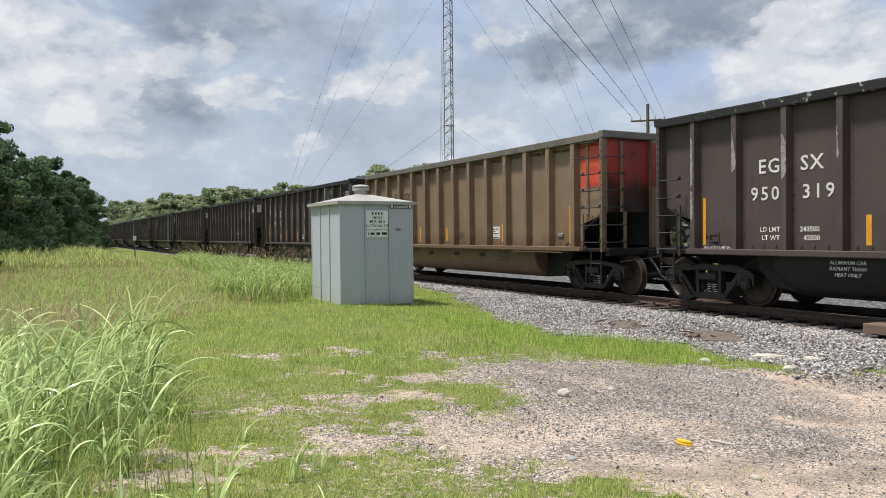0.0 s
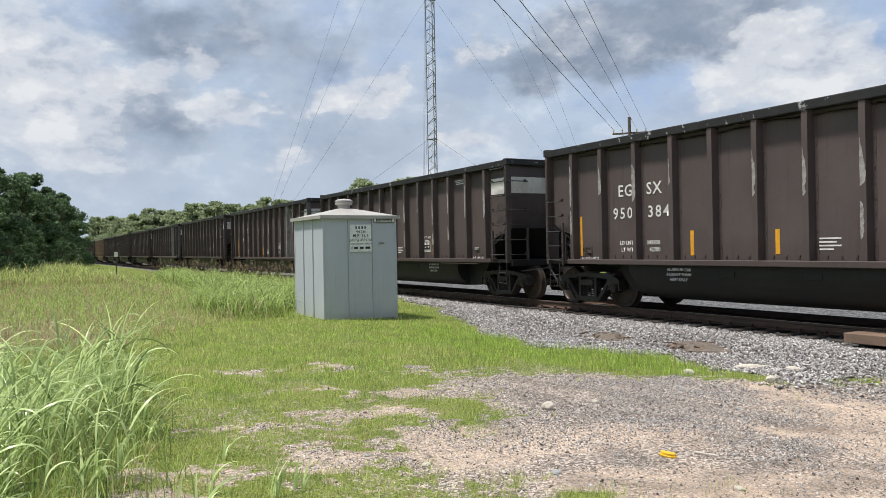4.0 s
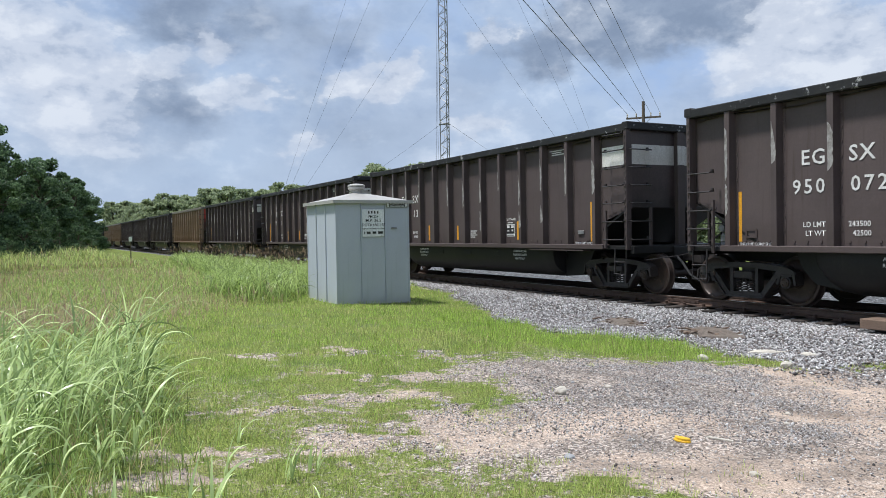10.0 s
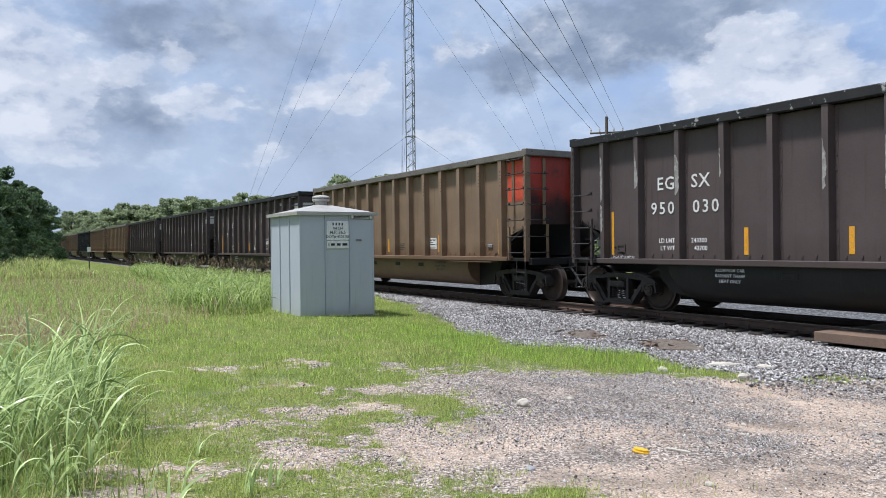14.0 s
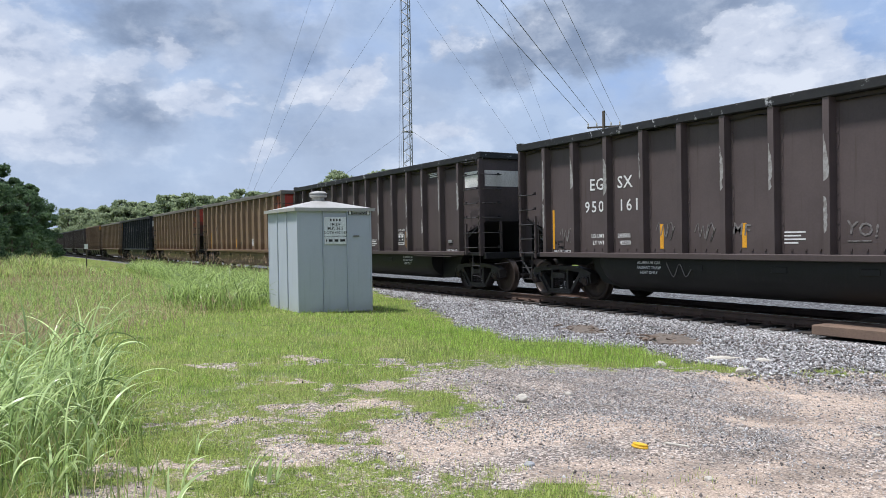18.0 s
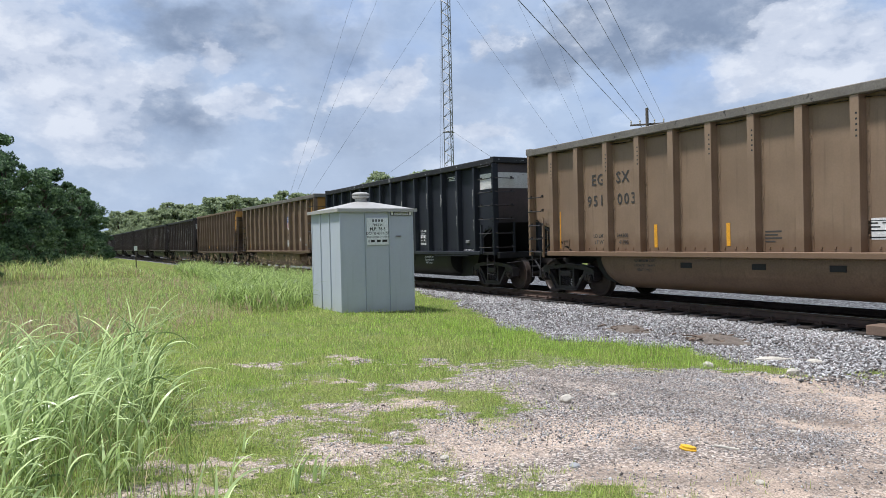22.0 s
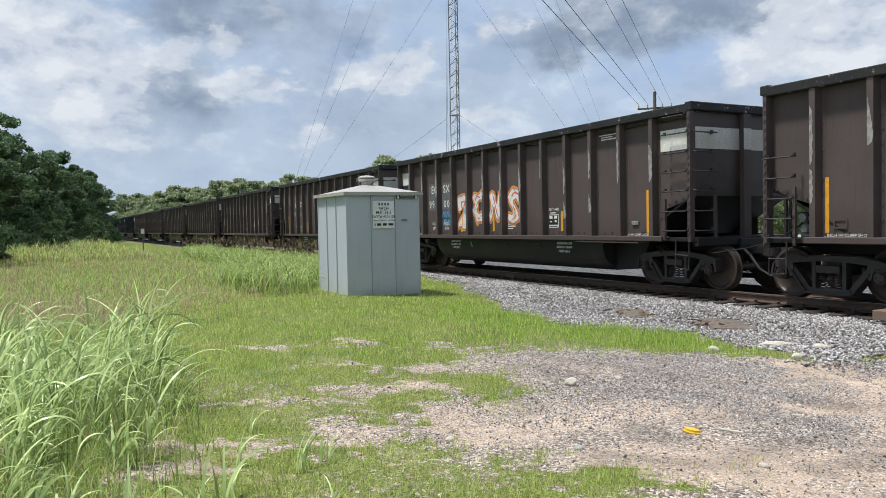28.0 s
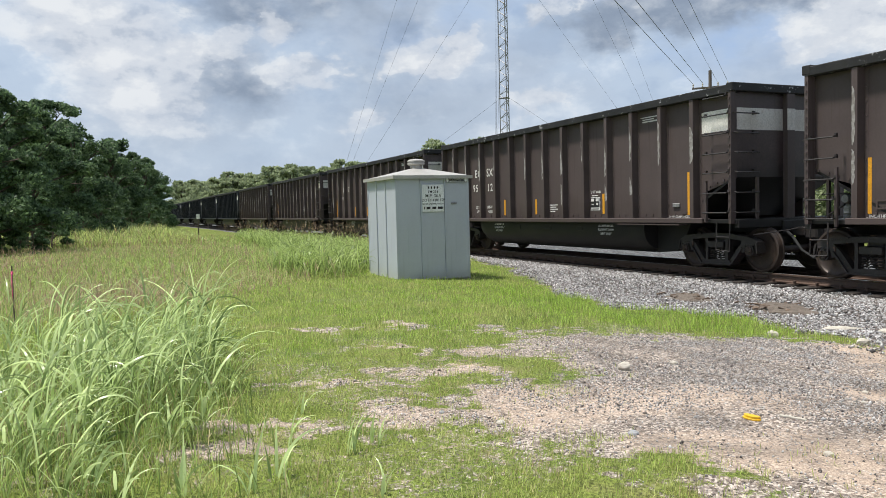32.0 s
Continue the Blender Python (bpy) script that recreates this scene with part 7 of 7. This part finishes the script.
    tuft = step(0.40, 0.62, soft_noise(x + 13, y, 1.8) * 0.6 + soft_noise(x, y + 3, 0.5) * 0.4)
    ok = (-x > 11 + np.clip(y, 0, 9) * 0.9) & (y < 10.6) & (-x > 2.3 * y) & ~((x > -20) & (y > 5.2)) & (rs.rand(len(x)) < 0.10 + 0.75 * tuft * (y < 4.5) + 0.60 * fringe)
    x, y, fringe = x[ok], y[ok], fringe[ok]
    L = rs.uniform(0.28, 0.60, len(x)) + 0.75 * fringe
    v, f = blades(rs, x, y, fine_z(x, y), L, np.where(fringe > 0.5, 0.005, 0.0032), rs.uniform(0.1, 0.9, len(x)), 3, 0.45)
    vs = v.reshape(len(x), 8, 3)[:, -1]
    k = 7
    tx, ty, tz = (np.repeat(vs[:, i], k) for i in range(3))
    v2, f2 = blades(rs, tx, ty, tz - 0.12 + rs.uniform(-0.08, 0.08, len(tx)), rs.uniform(0.06, 0.17, len(tx)), 0.007 + 0.00018 * np.hypot(tx, ty), rs.uniform(0.4, 1.8, len(tx)), 2, 1.5)
    tagged(new("seed_stems", big_mesh("seed_stems", np.concatenate([v, v2]), np.concatenate([f, f2 + len(v)]), [SEED, PANICLE], np.concatenate([np.repeat(fringe < 0.5, 3), np.repeat(fringe < 0.5, 2 * k)]))), "reddish brown seed heads of tall grass", "grass", kind="stuff")


build_grass()


def grass_clump(rs, name, x, y, spread, stems, height, label, width=0.026):
    """A clump of tall grass: each stem carries several long leaves that arch over, most of them downwind."""
    stems = int(stems * 1.3)
    cx, cy = x + rs.normal(0, spread, stems), y + rs.normal(0, spread, stems)
    vs, fs = [], []
    height *= 0.92
    stem_h = height * rs.uniform(0.35, 0.80, stems)
    wind = math.atan2(0.88, 0.47)
    v, f = blades(rs, cx, cy, fine_z(cx, cy) - 0.02, stem_h, np.full(stems, 0.011), rs.uniform(0.1, 0.6, stems), 3, 0.3, heading=wind + rs.normal(0, 0.9, stems))
    vs.append(v), fs.append(f)
    top = v.reshape(stems, 8, 3)
    n0 = len(v)
    for k in range(5):
        u = 0.08 + 0.90 * k / 4
        i = min(2, int(u * 3))
        w = u * 3 - i
        p = (top[:, 2 * i] + top[:, 2 * i + 1]) / 2 * (1 - w) + (top[:, 2 * i + 2] + top[:, 2 * i + 3]) / 2 * w
        L = height * rs.uniform(0.55, 1.0, stems) * (1.0 - 0.30 * abs(u - 0.5))
        head = np.where(rs.rand(stems) < 0.66, wind + rs.normal(0, 0.6, stems), rs.rand(stems) * 6.283)
        v, f = blades(rs, p[:, 0], p[:, 1], p[:, 2], L, width * rs.uniform(0.40, 1.15, stems), rs.uniform(1.0, 2.8, stems), 10, 0.75, heading=head, roll=rs.normal(0, 0.75, stems))
        vs.append(v), fs.append(f + n0)
        n0 += len(v)
    ob = new(name, big_mesh(name, np.concatenate(vs), np.concatenate(fs), [BROAD]))
    return tagged(ob, label, "tall grass", "tall grass clumps", "stuff")


def build_clumps():
    rs = np.random.RandomState(77)
    text = "waist-high arching green grass clump on the lot's edge"
    for x, y, sp, n, h in [(-6.35, 0.20, 0.28, 17, 0.85), (-6.9, -0.25, 0.30, 16, 0.82), (-7.35, 0.40, 0.26, 17, 0.95), (-7.9, -0.1, 0.34, 16, 0.85), (-5.75, -0.35, 0.28, 14, 0.70), (-8.3, 0.55, 0.24, 15, 1.08),
                           (-6.3, -0.85, 0.35, 14, 0.75), (-7.4, -1.0, 0.4, 14, 0.80), (-8.8, -0.8, 0.4, 12, 0.80), (-9.3, 0.2, 0.40, 13, 0.95), (-5.2, -0.55, 0.3, 13, 0.62), (-10.2, -0.9, 0.5, 12, 0.85),
                           (-5.6, 0.25, 0.22, 9, 0.50), (-7.0, 0.75, 0.2, 7, 0.65), (-11.2, -0.4, 0.5, 10, 0.8), (-4.7, -0.15, 0.2, 7, 0.45), (-8.9, 0.9, 0.2, 8, 0.75)]:
        grass_clump(rs, "tall_grass_clump", x, y, sp, n, h, text)
    # finer undergrowth at the clumps' feet
    n = 6500
    x, y = rs.normal(-7.2, 1.5, n), rs.normal(-0.15, 0.55, n)
    v, f = blades(rs, x, y, fine_z(x, y) - 0.01, rs.uniform(0.10, 0.34, n), rs.uniform(0.006, 0.011, n), rs.uniform(0.3, 1.8, n), 3, 0.6)
    tagged(new("undergrowth", big_mesh("undergrowth", v, f, [WEED, DRYGRASS], np.repeat(rs.rand(n) < 0.15, 3))), "ankle-high grass at the feet of the tall clumps", "grass", kind="stuff")
    small = "small tuft of broad green grass leaves on bare dirt"
    wind = math.atan2(0.88, 0.47)
    for x, y, n, h in [(-4.54, 0.86, 5, 0.34), (-4.79, 1.4, 6, 0.34), (-5.05, 1.05, 3, 0.25), (-4.9, 1.6, 4, 0.22), (-4.35, 0.70, 4, 0.30), (-5.9, 1.35, 4, 0.2), (-4.5, 0.35, 6, 0.35), (-4.01, 1.39, 4, 0.2)]:
        px, py = x + rs.normal(0, 0.03, n), y + rs.normal(0, 0.03, n)
        v, f = blades(rs, px, py, fine_z(px, py) - 0.01, h * rs.uniform(0.7, 1.4, n), rs.uniform(0.016, 0.028, n), rs.uniform(0.4, 2.2, n), 9, 0.35, heading=wind + rs.normal(0, 1.2, n), roll=rs.normal(0, 0.8, n))
        tagged(new("grass_tuft", big_mesh("grass_tuft", v, f, [BROAD])), small, "grass", "grass tufts on the lot", "stuff")


build_clumps()

# ---- small things on the lot ----


def pebble(rs, r, flat=0.5):
    bm = bmesh.new()
    bmesh.ops.create_icosphere(bm, subdivisions=2, radius=r)
    for v in bm.verts:
        v.co *= 1 + 0.35 * noise.noise(v.co / r * 1.3 + Vector((rs.rand() * 0.1 + r * 300, 0, 0)))
        v.co.z *= flat
    bm.verts.index_update()
    s = Shape().add([v.co[:] for v in bm.verts], [[q.index for q in f.verts] for f in bm.faces])
    bm.free()
    return s


def build_clutter():
    rs = np.random.RandomState(3)

    def on(x, y, up=0.0):
        return float(fine_z(np.array(x), np.array(y))) + up
    x, y = -5.93, 4.48
    tagged(part("white_rock", pebble(rs, 0.062, 0.75), PALE, at=pose(x, y, on(x, y, 0.03))), "pale rock lying on the gravel", "rock")
    x, y = -4.07, 4.18
    lid = thing("yellow_lid", pose(x, y, on(x, y, 0.010), 0, 4, 20) @ Matrix.Scale(0.62, 4), "crushed yellow plastic lid on the dirt", "litter")
    part("top", Shape().rings([[(0.095 * math.cos(a) * (1 + 0.1 * math.sin(3 * a)), 0.05 * math.sin(a), z) for a in [2 * math.pi * k / 20 for k in range(20)]] for z in (-0.012, 0.022, 0.030)]), LID, lid)
    part("rim", Shape().rings([[(r * math.cos(a), r * 0.55 * math.sin(a), z) for a in [2 * math.pi * k / 20 for k in range(20)]] for r, z in ((0.105, -0.014), (0.108, 0.0), (0.098, 0.004))]), LID, lid)
    x, y = -3.95, 4.45
    tagged(part("splinter", Shape().box(-0.09, 0.09, -0.012, 0.012, 0, 0.014, 0.003), PALE, at=pose(x, y, on(x, y), 0, 3, 30)), "pale splinter of wood on gravel", "litter")
    # rotten tie splinters and dirt on the ballast
    for x, y, r in [(-8.85, 9.79, 0.46), (-10.85, 9.68, 0.40)]:
        heap = thing("debris_heap", pose(x, y, on(x, y, -0.035)), "small heap of brown dirt and rotten wood on ballast", "debris", "debris on the ballast")
        s = pebble(rs, 1.0, 1.0)
        s.v = [(p[0] * r * 1.5, p[1] * r * 0.8, p[2] * 0.14 + 0.02 * noise.noise(Vector(p) * 5)) for p in s.v]
        part("dirt", s, DIRT, heap, "brown dirt")
        for k in range(16):
            a, d = rs.rand() * 6.283, rs.uniform(0.1, 1.05)
            part("clod", pebble(rs, rs.uniform(0.030, 0.075), 0.7), DIRT if k % 3 else ROTTEN, heap, at=pose(d * r * 1.45 * math.cos(a), d * r * 0.8 * math.sin(a), 0.045 + 0.07 * (1 - d * d), 0, 0, rs.uniform(0, 180)))
        for k in range(20):
            px, py = rs.normal(0, r * 0.6), rs.normal(0, r * 0.4)
            ln = rs.uniform(0.03, 0.13)
            part("splinter", Shape().box(-ln, ln, -0.018, 0.018, -0.012, 0.012, 0.004), ROTTEN, heap, at=pose(px, py, rs.uniform(0.05, 0.13), rs.uniform(-20, 20), rs.uniform(-18, 18), rs.uniform(0, 180)))
    for x, y, a, b, rz in [(-6.96, 8.75, 0.27, 0.09, 55), (-6.45, 8.95, 0.12, 0.07, 20), (-6.05, 7.98, 0.09, 0.05, 70), (-7.15, 7.75, 0.09, 0.05, 10)]:
        s = pebble(rs, 1.0, 1.0)
        s.v = [(p[0] * a, p[1] * b, p[2] * 0.05) for p in s.v]
        tagged(part("concrete_chunk", s, PALE, at=pose(x, y, on(x, y, 0.02), 0, 0, rz)), "broken pale concrete chunk beside the ballast", "rubble", "rubble by the track")
    for k in range(26):
        x, y = rs.uniform(-9.0, -3.2), rs.uniform(2.2, 7.6)
        g, s = cover(np.array([x]), np.array([y]))
        if g[0] > 0.4:
            continue
        tagged(part("loose_stone", pebble(rs, rs.uniform(0.018, 0.04), 0.6), PALE if k % 3 else STONE, at=pose(x, y, on(x, y, 0.008))), "loose pale stone on the gravel lot", "stone", "loose stones")
    # survey stake
    x, y = -12.24, -1.28
    st = thing("survey_stake", pose(x, y, on(x, y, -0.1)), "wooden survey stake with pink flagging tape", "stake")
    part("lath", Shape().box(-0.022, 0.022, -0.008, 0.008, 0, 1.05, 0.003), POLE, st)
    part("flagging", Shape().box(-0.030, 0.030, -0.014, 0.014, 0.92, 0.97, 0.003).prism([(0.0, 0.97), (0.07, 0.94), (0.11, 0.80), (0.10, 0.66), (0.06, 0.58), (0.05, 0.72), (0.03, 0.86)], "y", -0.004, 0.004), PINK, st)
    # small post far along the line
    x, y = -66.0, 6.8
    mp = thing("milepost", pose(x, y, on(x, y, -0.1), 0, 0, 78), "small white board on a grey post beside the track", "signpost")
    part("post", Shape().box(-0.04, 0.04, -0.04, 0.04, 0, 1.9, 0.005), POLE, mp)
    part("board", Shape().box(-0.13, 0.13, -0.07, -0.04, 1.55, 1.93, 0.005), SIGN, mp)


build_clutter()


def build_pickup():
    """A parked white pickup beyond the track, seen through the gaps between cars."""
    c = thing("pickup_truck", pose(-20.5, 29.5, float(ground_z(-20.5, 29.5)), 0, 0, 20), "white pickup truck parked beyond the track", "pickup truck")
    side = [(-2.7, 0.50), (-2.7, 1.05), (-0.6, 1.08), (-0.45, 1.75), (0.75, 1.75), (1.35, 1.15), (2.6, 1.05), (2.7, 0.85), (2.7, 0.5)]
    part("body", Shape().prism(side, "y", -0.95, 0.95), CARPAINT, c)
    part("window", Shape().prism([(-0.40, 1.15), (-0.32, 1.66), (0.70, 1.66), (1.15, 1.15)], "y", -0.96, -0.945), GLASS, c)
    part("windscreen", Shape().add([(0.80, -0.82, 1.72), (1.36, -0.86, 1.18), (1.36, 0.86, 1.18), (0.80, 0.82, 1.72), (0.76, -0.82, 1.70), (1.32, -0.86, 1.16), (1.32, 0.86, 1.16), (0.76, 0.82, 1.70)],
                                   [(0, 1, 2, 3), (7, 6, 5, 4), (0, 3, 7, 4), (1, 5, 6, 2)]), GLASS, c)
    part("bumper", Shape().box(2.66, 2.80, -0.93, 0.93, 0.45, 0.65, 0.03), BARE, c)
    for x in (-1.65, 1.75):
        for yy in (-0.86, 0.86):
            w = part("wheel", Shape().lathe_y([(0.22, -0.12), (0.37, -0.12), (0.39, 0), (0.37, 0.12), (0.22, 0.12)], 24), RUBBER, c, at=pose(x, yy, 0.39))
            part("rim", Shape().lathe_y([(0.05, -0.11), (0.22, -0.10), (0.22, 0.10), (0.05, 0.11)], 20), BARE, w)


build_pickup()

motions()
